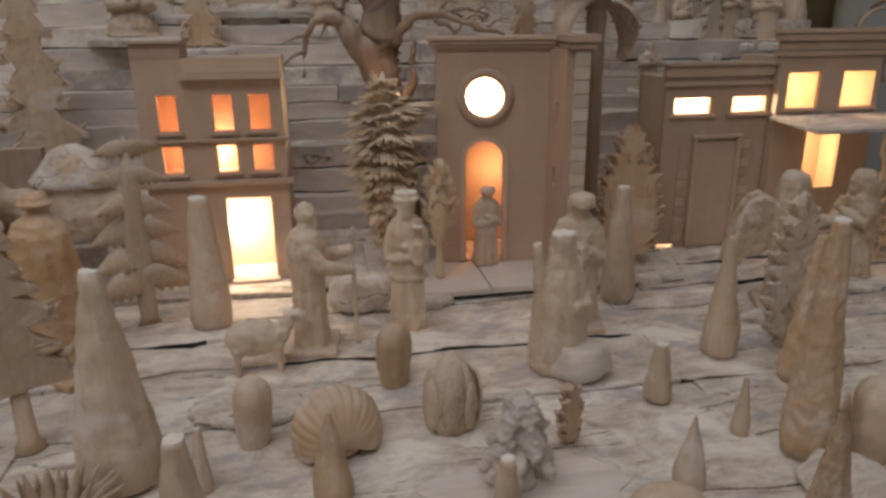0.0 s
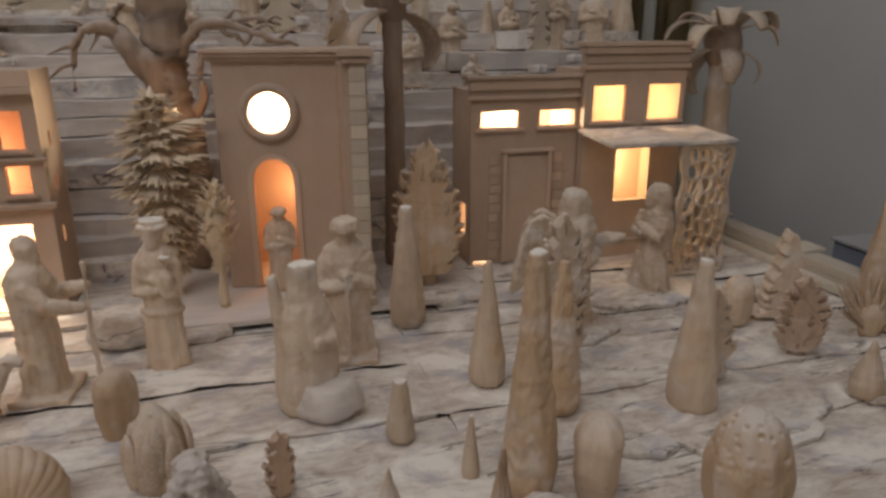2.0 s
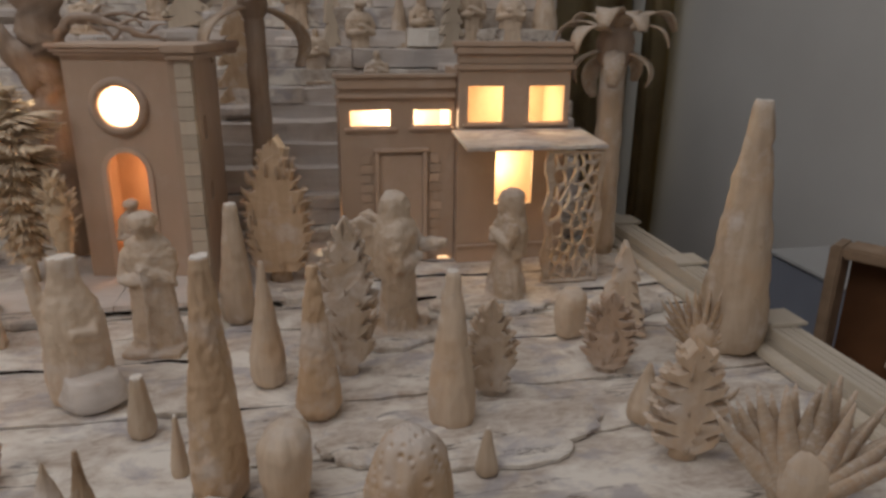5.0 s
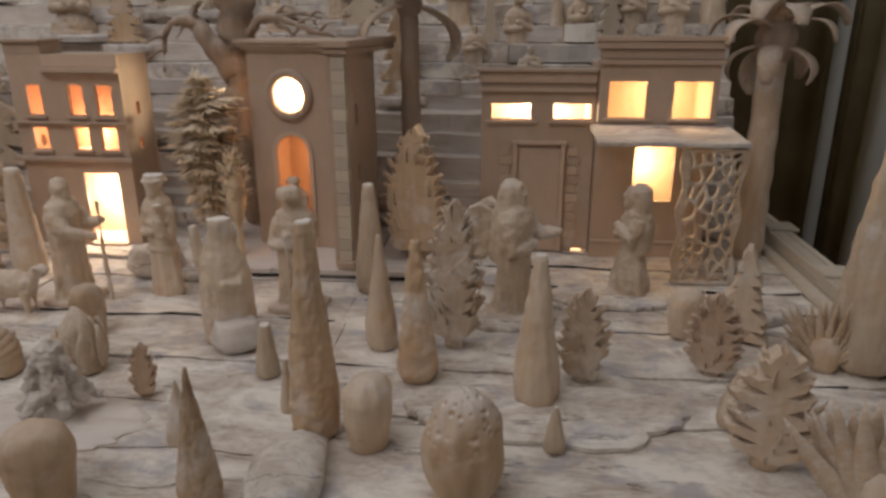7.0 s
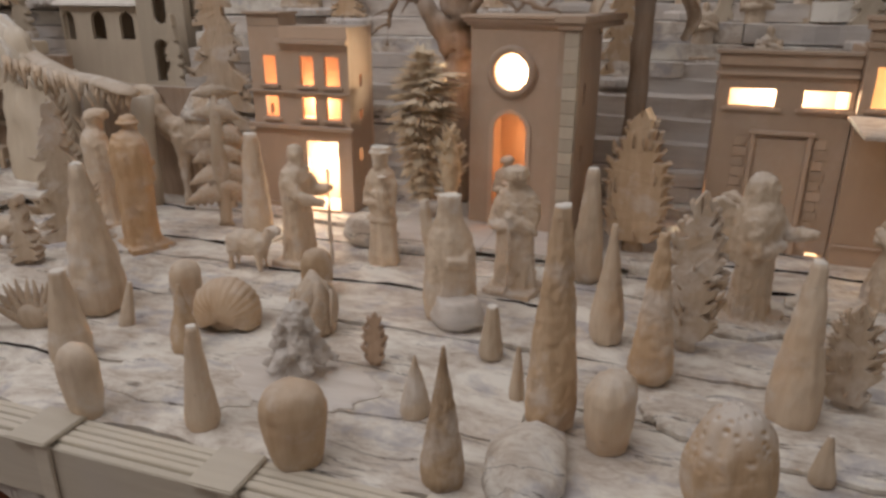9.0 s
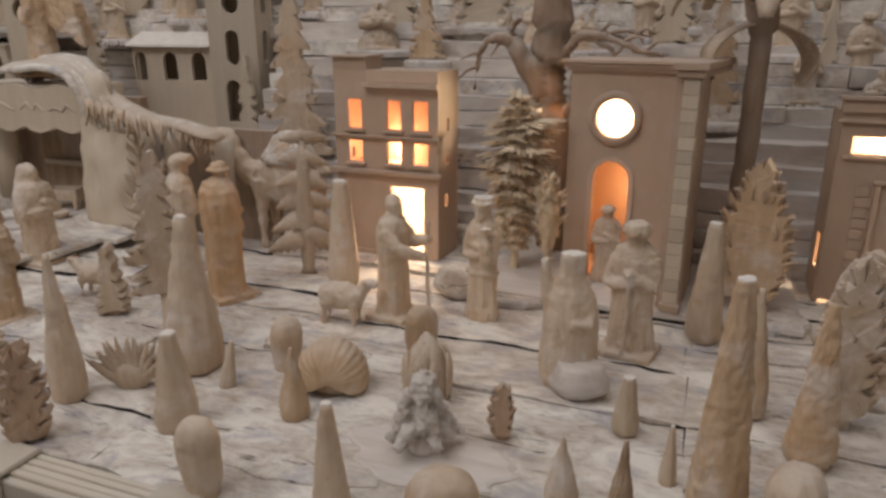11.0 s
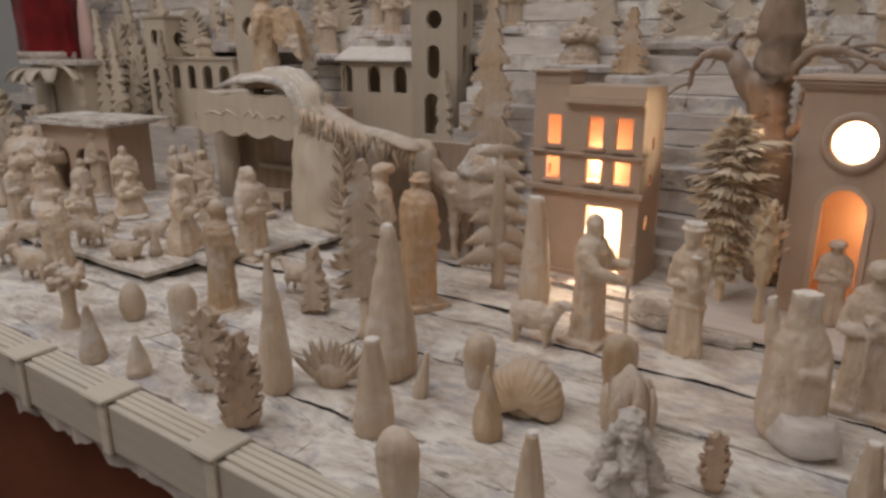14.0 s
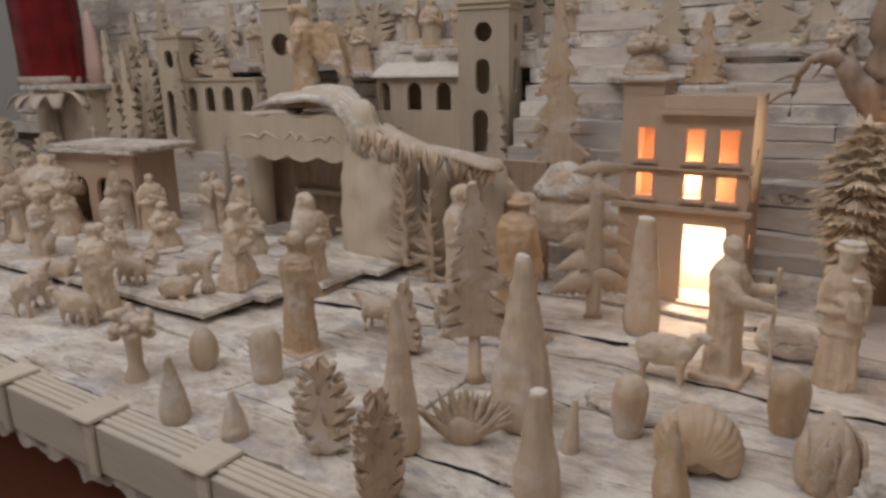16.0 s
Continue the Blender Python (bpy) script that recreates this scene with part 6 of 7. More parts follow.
def old_tree():
    ob = thing("old_tree", pose(0.112, 1.215, 0.15), "old brown natural branch standing as a bare tree", "tree", "")
    part("trunk", gnarled([(0.020, 0, -0.13), (0.012, 0, 0.0), (0.002, 0.0, 0.10), (-0.003, 0, 0.18), (-0.002, 0.01, 0.28), (0.0, 0.02, 0.46)], [0.037, 0.035, 0.034, 0.033, 0.031, 0.028], 2, 16), BARK, ob)
    limbs = [
        ([(-0.008, -0.004, 0.15), (-0.040, -0.01, 0.205), (-0.075, -0.02, 0.248), (-0.112, -0.03, 0.243), (-0.130, -0.03, 0.205), (-0.134, -0.032, 0.160)], [0.028, 0.024, 0.015, 0.008, 0.005, 0.003]),
        ([(-0.070, -0.02, 0.243), (-0.068, -0.022, 0.268), (-0.055, -0.022, 0.284)], [0.010, 0.008, 0.005]),
        ([(0.012, 0, 0.205), (0.045, -0.015, 0.250), (0.090, -0.03, 0.256), (0.140, -0.04, 0.238), (0.195, -0.045, 0.222)], [0.014, 0.010, 0.008, 0.006, 0.002]),
    ]
    forks = [
        ([(0.060, -0.02, 0.255), (0.100, -0.03, 0.238), (0.128, -0.03, 0.208)], [0.007, 0.005, 0.002]),
        ([(0.085, -0.03, 0.256), (0.130, -0.035, 0.264), (0.170, -0.03, 0.254)], [0.006, 0.004, 0.002]),
        ([(0.018, -0.005, 0.11), (0.046, -0.015, 0.145), (0.043, -0.02, 0.18), (0.050, -0.02, 0.215)], [0.012, 0.009, 0.006, 0.004]),
    ]
    for k, (pts, rad) in enumerate(limbs + forks):
        part("limb", gnarled(pts, [q * 0.85 for q in rad], k + 1, 9, 5, 0.008), BARK, ob)
    tw = random.Random(6)
    for base, way in (((0.10, -0.03, 0.254), 1), ((0.125, -0.035, 0.244), 1), ((0.150, -0.035, 0.258), 1), ((0.06, -0.02, 0.254), 1), ((-0.10, -0.02, 0.247), -1), ((-0.122, -0.03, 0.225), -1), ((0.165, -0.04, 0.230), 1), ((0.085, -0.03, 0.255), 1), ((0.115, -0.03, 0.225), 1), ((0.135, -0.035, 0.262), 1), ((-0.128, -0.03, 0.20), -1), ((-0.085, -0.02, 0.249), -1)):
        c = Vector(base)
        e = c + Vector((way * tw.uniform(0.015, 0.05), tw.uniform(-0.02, 0.01), tw.uniform(-0.040, 0.020)))
        part("twig", gnarled([c, (c + e) / 2 + Vector((0, 0, tw.uniform(0.002, 0.012))), e], [0.0036, 0.0028, 0.001], tw.random() * 20, 6, 3, 0.003), BARK, ob)
    return ob


old_tree()

# flat slabs lying about
for k, (x, y, rx, ry, h, lab) in enumerate((
    (0.690, 0.560, 0.105, 0.062, 0.0075, "large flat rounded slab of pinkish wood"), (0.560, 0.565, 0.050, 0.040, 0.008, "thin flat wood slab"),
    (0.500, 0.985, 0.060, 0.040, 0.016, "flat stone-like slab beside the church"), (0.110, 0.945, 0.060, 0.028, 0.012, "pale slab with a lit rim by the doorway"),
    (0.630, 0.800, 0.065, 0.035, 0.008, "thin slab under the winged figure"), (0.945, 0.560, 0.110, 0.050, 0.010, "broad thin slab near the side rail"),
    (-0.10, 0.68, 0.06, 0.035, 0.007, "thin flat wood slab"), (0.040, 0.455, 0.10, 0.040, 0.006, "thin flat wood slab"),
    (-0.56, 0.600, 0.055, 0.04, 0.006, "thin slab under a figure"),
    (0.985, 0.860, 0.06, 0.045, 0.012, "flat slab beside the rail"),
    (-0.55, 0.41, 0.09, 0.03, 0.005, "thin sliver of wood"), (-0.36, 0.80, 0.09, 0.05, 0.008, "thin flat wood slab"), (0.80, 0.90, 0.10, 0.05, 0.008, "thin slab under the kneeling figure"))):
    flat_stone("flat_slab", x, y, rx, ry, h, seed=k + 3.3, label=lab + " on the boards")

# ---- sheep and camel ----


def sheep(x, y, h, turn, z=0.0, seed=1, lying=False, label="small carved wooden sheep standing"):
    """Faces local +x."""
    s = h
    bm = bmesh.new()
    zc = 0.62 * s if not lying else 0.36 * s
    ball(bm, (0, 0, zc), 0.56 * s, 0.27 * s, 0.31 * s, 14)
    tube(bm, [(0.40 * s, 0, zc + 0.08 * s), (0.56 * s, 0, zc + 0.24 * s), (0.62 * s, 0, zc + 0.34 * s)], [0.19 * s, 0.14 * s, 0.12 * s], 9)
    ball(bm, (0.70 * s, 0, zc + 0.34 * s), 0.19 * s, 0.11 * s, 0.11 * s, 10)
    for q in (-1, 1):
        ball(bm, (0.62 * s, q * 0.13 * s, zc + 0.40 * s), 0.05 * s, 0.08 * s, 0.035 * s, 6)
        for px in (-0.36, 0.34):
            if lying:
                ball(bm, (px * s, q * 0.2 * s, 0.08 * s), 0.2 * s, 0.08 * s, 0.08 * s, 6)
            else:
                tube(bm, [(px * s, q * 0.15 * s, 0), (px * s, q * 0.15 * s, 0.25 * s), (px * s, q * 0.14 * s, 0.5 * s)], [0.075 * s, 0.07 * s, 0.11 * s], 7)
    ob = fused("carved_sheep", bm, PALE, s / 26, 0.03 * s, 70.0, seed, 2)
    ob.matrix_basis = pose(x, y, z, 0, 0, turn)
    return tagged(ob, label, "sheep", "carved sheep")


sheep(-0.090, 0.775, 0.068, 5, seed=1, label="pale carved sheep standing beside the staff bearer")
for k, (x, y, h, turn, ly) in enumerate(((-0.962, 0.500, 0.062, 200, False), (-1.077, 0.670, 0.062, 190, False), (-0.934, 0.662, 0.062, 20, True), (-1.096, 0.495, 0.075, 120, False), (-0.520, 0.730, 0.058, 185, False), (-0.425, 0.790, 0.060, 172, False), (-1.02, 0.77, 0.06, 60, True), (-1.20, 0.60, 0.06, 30, False), (-1.45, 0.70, 0.06, 10, False))):
    X, Y = sightline_to_terrace(x, y)
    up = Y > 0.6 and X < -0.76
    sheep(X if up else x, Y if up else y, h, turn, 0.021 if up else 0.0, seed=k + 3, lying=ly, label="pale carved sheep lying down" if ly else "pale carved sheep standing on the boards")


def camel():
    bm = bmesh.new()
    ball(bm, (0, 0, 0.135), 0.082, 0.036, 0.046, 16)
    ball(bm, (0.008, 0, 0.185), 0.045, 0.034, 0.042, 12)
    tube(bm, [(-0.060, 0, 0.14), (-0.100, 0, 0.150), (-0.125, 0, 0.185), (-0.132, 0, 0.210)], [0.034, 0.024, 0.019, 0.018], 10)
    ball(bm, (-0.152, 0, 0.216), 0.034, 0.015, 0.015, 10)
    for px, py in ((-0.052, -0.018), (-0.050, 0.018), (0.058, -0.018), (0.060, 0.018)):
        tube(bm, [(px, py, 0.0), (px, py, 0.05), (px * 0.95, py, 0.10), (px * 0.9, py, 0.14)], [0.012, 0.010, 0.014, 0.024], 8)
    ob = fused("carved_camel", bm, PALE, 0.0042, 0.0022, 60.0, 2)
    ob.matrix_basis = pose(-0.362, 1.065, 0.0, 0, 0, -4)
    return tagged(ob, "carved wooden camel with a saddle cloth beside the house", "camel")


camel()
bm = lathe(bmesh.new(), [(0.062, 0.0), (0.060, 0.010), (0.045, 0.032), (0.030, 0.052), (0.012, 0.062)], 18, 0.62, wave=lambda a, zz: 1 + 0.08 * math.sin(5 * a))
ob = part("saddle_cloth", worn(bm, 0.006, 40, 4), WHITE)
ob.matrix_basis = pose(-0.356, 1.065, 0.172)
tagged(ob, "pale carved saddle cloth draped over the camel's hump", "saddle")

# ---- the inn's trellis ----


def trellis():
    """Fretwork with rounded holes of every size left between coral-like bars."""
    ob = thing("trellis", pose(0.932, 0.972, 0.0), "organic fretwork trellis carved from one board under the canopy", "trellis")
    r = random.Random(8)
    W, H, bar, tall = 0.092, 0.216, 0.0019, 1.4
    seeds = []
    while len(seeds) < 54:
        p = (r.uniform(-W / 2, W / 2), r.uniform(0.004, H - 0.004))
        p = (p[0] * tall, p[1])
        if all((p[0] - q[0]) ** 2 + (p[1] - q[1]) ** 2 > 0.0150 ** 2 for q in seeds) or r.random() < 0.02:
            seeds.append(p)
    bm = bmesh.new()
    rim = [(-W / 2 - 0.003, 0), (W / 2 + 0.003, 0)] + [(W / 2 - 0.001 + 0.004 * math.sin(k * 1.1), H * k / 14) for k in range(1, 14)] + [(W / 2, H), (-W / 2, H)] + [(-W / 2 - 0.001 + 0.004 * math.sin(k * 1.3 + 1), H * k / 14) for k in range(13, 0, -1)]
    loops = [rim]
    for i, p in enumerate(seeds):
        e = (W / 2 - 0.0080) * tall
        cell = [(-e, 0.004), (e, 0.004), (e, H - 0.004), (-e, H - 0.004)]
        for j, q in enumerate(seeds):
            if i == j:
                continue
            nx, nz = q[0] - p[0], q[1] - p[1]
            ln = math.hypot(nx, nz)
            nx, nz, lim = nx / ln, nz / ln, ln / 2 - bar
            cut = []
            for k in range(len(cell)):
                a, b = cell[k], cell[(k + 1) % len(cell)]
                da, db = (a[0] - p[0]) * nx + (a[1] - p[1]) * nz - lim, (b[0] - p[0]) * nx + (b[1] - p[1]) * nz - lim
                if da <= 0:
                    cut.append(a)
                if (da < 0 < db) or (db < 0 < da):
                    f = da / (da - db)
                    cut.append((a[0] + (b[0] - a[0]) * f, a[1] + (b[1] - a[1]) * f))
            cell = cut
            if len(cell) < 3:
                break
        if len(cell) < 3:
            continue
        area = abs(sum(cell[k][0] * cell[(k + 1) % len(cell)][1] - cell[(k + 1) % len(cell)][0] * cell[k][1] for k in range(len(cell)))) / 2
        if area < 1.2e-5:
            continue
        for _ in range(2):
            cell = [pt for k in range(len(cell)) for pt in ((cell[k][0] * 0.75 + cell[(k + 1) % len(cell)][0] * 0.25, cell[k][1] * 0.75 + cell[(k + 1) % len(cell)][1] * 0.25), (cell[k][0] * 0.25 + cell[(k + 1) % len(cell)][0] * 0.75, cell[k][1] * 0.25 + cell[(k + 1) % len(cell)][1] * 0.75))]
        loops.append([(px / tall + 0.005 * math.sin(pz * 42) * (1 - (2 * px / tall / W) ** 2), pz) for px, pz in cell])
    edges = []
    for loop in loops:
        vs = [bm.verts.new((x, -0.004, z)) for x, z in loop]
        edges += [bm.edges.new((vs[k], vs[(k + 1) % len(vs)])) for k in range(len(vs))]
    bmesh.ops.triangle_fill(bm, use_beauty=True, use_dissolve=False, edges=edges)
    geo = bmesh.ops.extrude_face_region(bm, geom=bm.faces[:])
    for v in geo["geom"]:
        if isinstance(v, bmesh.types.BMVert):
            v.co.y = 0.004
    bmesh.ops.recalc_face_normals(bm, faces=bm.faces[:])
    for v in bm.verts:
        v.co.y += 0.004 * noise.noise(v.co * 60)
    part("fretwork", bm, PALE, ob, smooth=False)
    part("foot", worn(boxes((-W / 2, W / 2, -0.008, 0.008, 0.0, 0.006), bevel=0.001), 0.001, 60), PALE, ob)
    return ob


trellis()

# ---- the grotto with its draped roof ----


def grotto():
    ob = thing("grotto", pose(0, 0, 0), "carved wooden grotto with scalloped valance, draped roof and open cave", "grotto")
    x0, x1 = -1.175, -0.822
    out = [(x0, 0.300)] + [(x0 + (x1 - x0) * k / 10, 0.300 + 0.006 * math.sin(k * 1.7)) for k in range(1, 10)] + [(x1, 0.297)]
    low = []
    for k in range(37):
        f = k / 36
        low.append((x1 + (x0 - x1) * f, 0.217 - 0.006 * f - 0.012 * abs(math.sin(math.pi * f * 4.0))))
    part("valance", worn(prism(bmesh.new(), out + low, 1.030, 1.052), 0.003, 30), CREAM, ob, "scalloped cream valance board", False)
    for k, (a, b) in enumerate(((-1.15, -1.02), (-1.0, -0.93), (-0.92, -0.84))):
        bm = gnarled([(a, 1.0305, 0.250), (a * 0.7 + b * 0.3, 1.0300, 0.256 + 0.008 * (k % 2)), ((a + b) / 2, 1.0300, 0.250), (a * 0.3 + b * 0.7, 1.0300, 0.262), (b, 1.0305, 0.246)], [0.002, 0.0036, 0.003, 0.0036, 0.0018], k, 7, 5, 0.001)
        part("carved_cloud_line", bm, CREAM, ob)
    leg = lathe(bmesh.new(), [(0.098 - 0.004 * (k / 24) - 0.066 * (k / 24) ** 1.6, 0.300 * k / 24) for k in range(25)] + [(0.012, 0.312)], 56, 0.62, wave=lambda a, zz: 1 + 0.045 * math.sin(5 * a + 12 * zz) + 0.035 * abs(math.sin(4.5 * a - 9 * zz)) + 0.03 * math.sin(13 * a - 20 * zz))
    for v in leg.verts:
        v.co.x -= 0.16 * v.co.z
    bmesh.ops.transform(leg, matrix=pose(-0.752, 1.055, 0.019), verts=leg.verts[:])
    part("side_drape", worn(worn(leg, 0.010, 18, 4), 0.004, 55, 2), CREAM, ob, "thick carved drapery forming the side")
    leg = lathe(bmesh.new(), [(0.034, 0.0), (0.032, 0.1), (0.034, 0.2), (0.040, 0.28)], 14, 0.8, m=pose(-1.185, 1.12, 0.019))
    part("side_drape", worn(leg, 0.010, 18, 6), CREAM, ob)
    # strands of the draped roof, flowing over the valance and down the side
    for k in range(13):
        f = k / 12
        a = Vector((-1.10 + 0.05 * f, 1.034 + 0.10 * f, 0.312 + 0.012 * math.sin(5 * f)))
        b = Vector((-0.99, 1.034 + 0.08 * f, 0.334 + 0.020 * f))
        c = Vector((-0.88 + 0.02 * f, 1.026 + 0.06 * f, 0.336 + 0.014 * f))
        d = Vector((-0.805 + 0.055 * f, 1.010 + 0.05 * f, 0.292 - 0.03 * f))
        e = d + Vector((0.020 + 0.03 * f, -0.006, -0.06))
        part("roof_strand", worn(tube(bmesh.new(), [a, (a + b) / 2 + Vector((0, 0, 0.006)), b, (b + c) / 2 + Vector((0, 0, 0.005)), c, (c + d) / 2 + Vector((0.006, 0, 0.008)), d, e], [0.004, 0.0075, 0.0085, 0.009, 0.0095, 0.0095, 0.008, 0.002], 7), 0.004, 45, k), WHITE if k % 3 == 0 else CREAM, ob)
    part("roof_board", boxes((-1.20, -0.86, 1.053, 1.19, 0.270, 0.300), bevel=0.004), CREAM, ob, smooth=False)
    # the cave's shade is put into this wall's dark bark colour
    part("cave_back", boxes((-1.22, -0.80, 1.165, 1.19, 0.019, 0.269)), BARK, ob, "inner back wall, dark brown for the cave's shade", False)
    part("manger_beam", boxes((-1.10, -0.84, 1.146, 1.163, 0.105, 0.117), bevel=0.002), CREAM, ob, smooth=False)
    return ob


grotto()


def pergola():
    ob = thing("mossy_roof", pose(0, 0, 0), "slanting carved roof with dripping fringe beside the grotto", "roof")
    bm = tube(bmesh.new(), [(-0.705, 1.0, 0.288), (-0.66, 0.995, 0.272), (-0.59, 0.99, 0.262), (-0.52, 0.99, 0.252), (-0.45, 0.985, 0.242), (-0.425, 0.985, 0.236)], [0.006, 0.007, 0.007, 0.007, 0.007, 0.004], 9)
    for v in bm.verts:
        v.co.y = 1.0 + (v.co.y - 1.0) * 3.0
        v.co.z -= (v.co.y - 1.0) * -0.15
    part("roof_slab", worn(bm, 0.008, 45), PALE, ob)
    r = random.Random(2)
    for k in range(34):
        x = -0.725 + 0.29 * k / 33
        zt = 0.288 - (x + 0.725) * 0.19
        L = r.uniform(0.022, 0.052)
        pts = [(x, 0.955, zt), (x + r.uniform(-0.006, 0.006), 0.950, zt - L * 0.5), (x + r.uniform(-0.01, 0.01), 0.952, zt - L)]
        part("drip", tube(bmesh.new(), pts, [0.006, 0.0045, 0.002], 6), PALE, ob)
    for x, y, h, w in ((-0.60, 1.03, 0.235, 0.030), (-0.475, 1.02, 0.215, 0.034), (-0.69, 1.06, 0.25, 0.026)):
        part("post", worn(lathe(bmesh.new(), [(w * 0.6, 0), (w * 0.5, h * 0.3), (w * 0.55, h * 0.7), (w * 0.7, h)], 10, m=Matrix.Translation((x, y, 0))), 0.008, 30, x), CREAM, ob)
    # added board; its dark colour is the shade below the roof
    part("shadow_board", boxes((-0.68, -0.40, 1.085, 1.10, 0.0, 0.225)), BARK, ob, "added dark board standing in for shade under the roof", False)
    return ob


pergola()
pair_tree(-0.655, 0.990, 0.215, 0.10, 13, "tall fern leaning beside the grotto", seed=31, turn=10, kind="shave", pitch=(5, 50), bare=0.06, body=0.16, taper=0.7, name="carved_fern", z=0.019, per=3)
pair_tree(-0.590, 0.985, 0.175, 0.095, 11, "carved fern under the slanting roof", seed=32, turn=-10, kind="shave", pitch=(0, 50), bare=0.08, body=0.18, taper=0.7, name="carved_fern", per=3)

# ---- the castle above ----


def castle_block(name, label, m, w, d, z0, z1, holes, t=0.01, caps=(), mat=None, side=()):
    ob = thing(name, m, label, "castle")
    house_shell(ob, -w / 2, w / 2, 0.0, d, z0, z1, mat or CREAM, holes, t, side)
    for a, b, out in caps:
        part("string_course", boxes((-w / 2 - out, w / 2 + out, -out, d + out, a, b), bevel=0.001), mat or CREAM, ob, smooth=False)
    return ob


castle_block("bell_tower", "tall cream carved bell tower with round and slotted openings", pose(-0.694, 1.372, 0.0, 0, 0, 6), 0.128, 0.085, 0.155, 0.80,
             [("round", 0.0, 0.449, 0.493, 0.044), ("slot", -0.002, 0.331, 0.412, 0.036), ("arch", -0.008, 0.196, 0.296, 0.040), ("round", 0, 0.60, 0.64, 0.04)], 0.01,
             [(0.521, 0.5255, 0.0045), (0.533, 0.537, 0.006)], side=[("slot", 0.042, 0.448, 0.490, 0.022), ("slot", 0.042, 0.335, 0.412, 0.024)])
nave = castle_block("nave", "cream chapel nave with three arched windows and white roof", pose(-0.893, 1.394, 0.0, 0, 0, 3), 0.252, 0.10, 0.155, 0.370,
                    [("arch", -0.104, 0.288, 0.358, 0.034), ("arch", -0.013, 0.290, 0.358, 0.042), ("arch", 0.072, 0.291, 0.358, 0.042)], 0.01)
bm = bmesh.new()
prism(bm, [(-0.020, 0.372), (0.06, 0.372), (0.06, 0.405), (0.05, 0.408), (-0.018, 0.378)], -0.130, 0.124)
bmesh.ops.transform(bm, matrix=Matrix(((0, 1, 0, 0), (1, 0, 0, 0), (0, 0, 1, 0), (0, 0, 0, 1))), verts=bm.verts[:])
bmesh.ops.recalc_face_normals(bm, faces=bm.faces[:])
part("roof", bm, SAWN, nave, "smooth white sloping roof", False)
castle_block("arcade", "cream arcade with four arched openings", pose(-1.588, 1.352, 0.0, 0, 0, 4), 0.30, 0.09, 0.155, 0.366,
             [("arch", -0.115, 0.277, 0.350, 0.036), ("arch", -0.042, 0.277, 0.350, 0.038), ("arch", 0.032, 0.278, 0.350, 0.044), ("arch", 0.108, 0.279, 0.350, 0.046)], 0.01, [(0.3665, 0.374, 0.006)])
castle_block("gate_tower", "cream square gate tower with round windows", pose(-1.800, 1.345, 0.0, 0, 0, 2), 0.105, 0.115, 0.155, 0.495,
             [("slot", 0.0, 0.405, 0.460, 0.038), ("slot", -0.012, 0.190, 0.338, 0.034)], 0.01, [(0.4955, 0.503, 0.006)], side=[("round", 0.058, 0.405, 0.453, 0.048)])
castle_block("watch_tower", "slim cream watch tower with a round window", pose(-1.240, 1.262, 0.0, 0, 0, 12), 0.085, 0.06, 0.312, 0.80,
             [("round", 0.010, 0.430, 0.486, 0.056)], 0.01, [(0.545, 0.552, 0.005)])
slab("castle_terrace", [(-2.6, -0.57, 1.315, 1.60, 0.02, 0.155)], SLAB, "weathered board terrace carrying the castle", "terrace", bevel=0.004)


def stable():
    ob = thing("stable", pose(-1.395, 0.915, 0.004, 0, 0, 8), "brown flat-roofed wooden stable with arched front", "stable")
    part("front_wall", panel(-0.270, -0.004, 0.021, 0.205, 0.0, 0.012, [("arch", -0.195, 0.022, 0.145, 0.055), ("arch", -0.110, 0.022, 0.145, 0.055), ("arch", -0.035, 0.022, 0.145, 0.045)]), HOUSE, ob, smooth=False)
    part("side_wall", boxes((-0.016, 0.0, 0.0125, 0.13, 0.021, 0.205)), HOUSE, ob, smooth=False)
    part("side_wall", boxes((-0.270, -0.255, 0.0125, 0.13, 0.021, 0.205)), HOUSE, ob, smooth=False)
    part("back_wall", boxes((-0.254, -0.017, 0.118, 0.13, 0.021, 0.205)), HOUSE, ob, smooth=False)
    part("roof", boxes((-0.295, 0.020, -0.025, 0.145, 0.2055, 0.214), bevel=0.002), WHITE, ob, "flat whitewashed roof slab", False)
    part("roof", boxes((-0.285, 0.060, -0.010, 0.15, 0.2145, 0.224), bevel=0.002), WHITE, ob, smooth=False)
    return ob


stable()


def podium():
    ob = thing("podium", pose(-2.165, 1.20, 0.0), "cream square pedestal with carved palm fronds", "pedestal")
    part("body", boxes((-0.185, 0.150, 0.0, 0.20, 0.021, 0.345), bevel=0.004), CREAM, ob, smooth=False)
    part("top_slab", boxes((-0.215, 0.180, -0.025, 0.24, 0.3455, 0.362), bevel=0.003), WHITE, ob, smooth=False)
    r = random.Random(4)
    me = leaf_mesh("palm", CREAM)
    for k in range(7):
        leaf(me, ob, turned(-0.02, -0.012, 0.285, -180 + 30 * k, 52), 0.20 * r.uniform(0.8, 1.1))
    part("palm_stem", tube(bmesh.new(), [(-0.04, -0.014, 0.021), (-0.035, -0.016, 0.16), (-0.04, -0.014, 0.30)], [0.016, 0.014, 0.012], 8), CREAM, ob)
    return ob


podium()


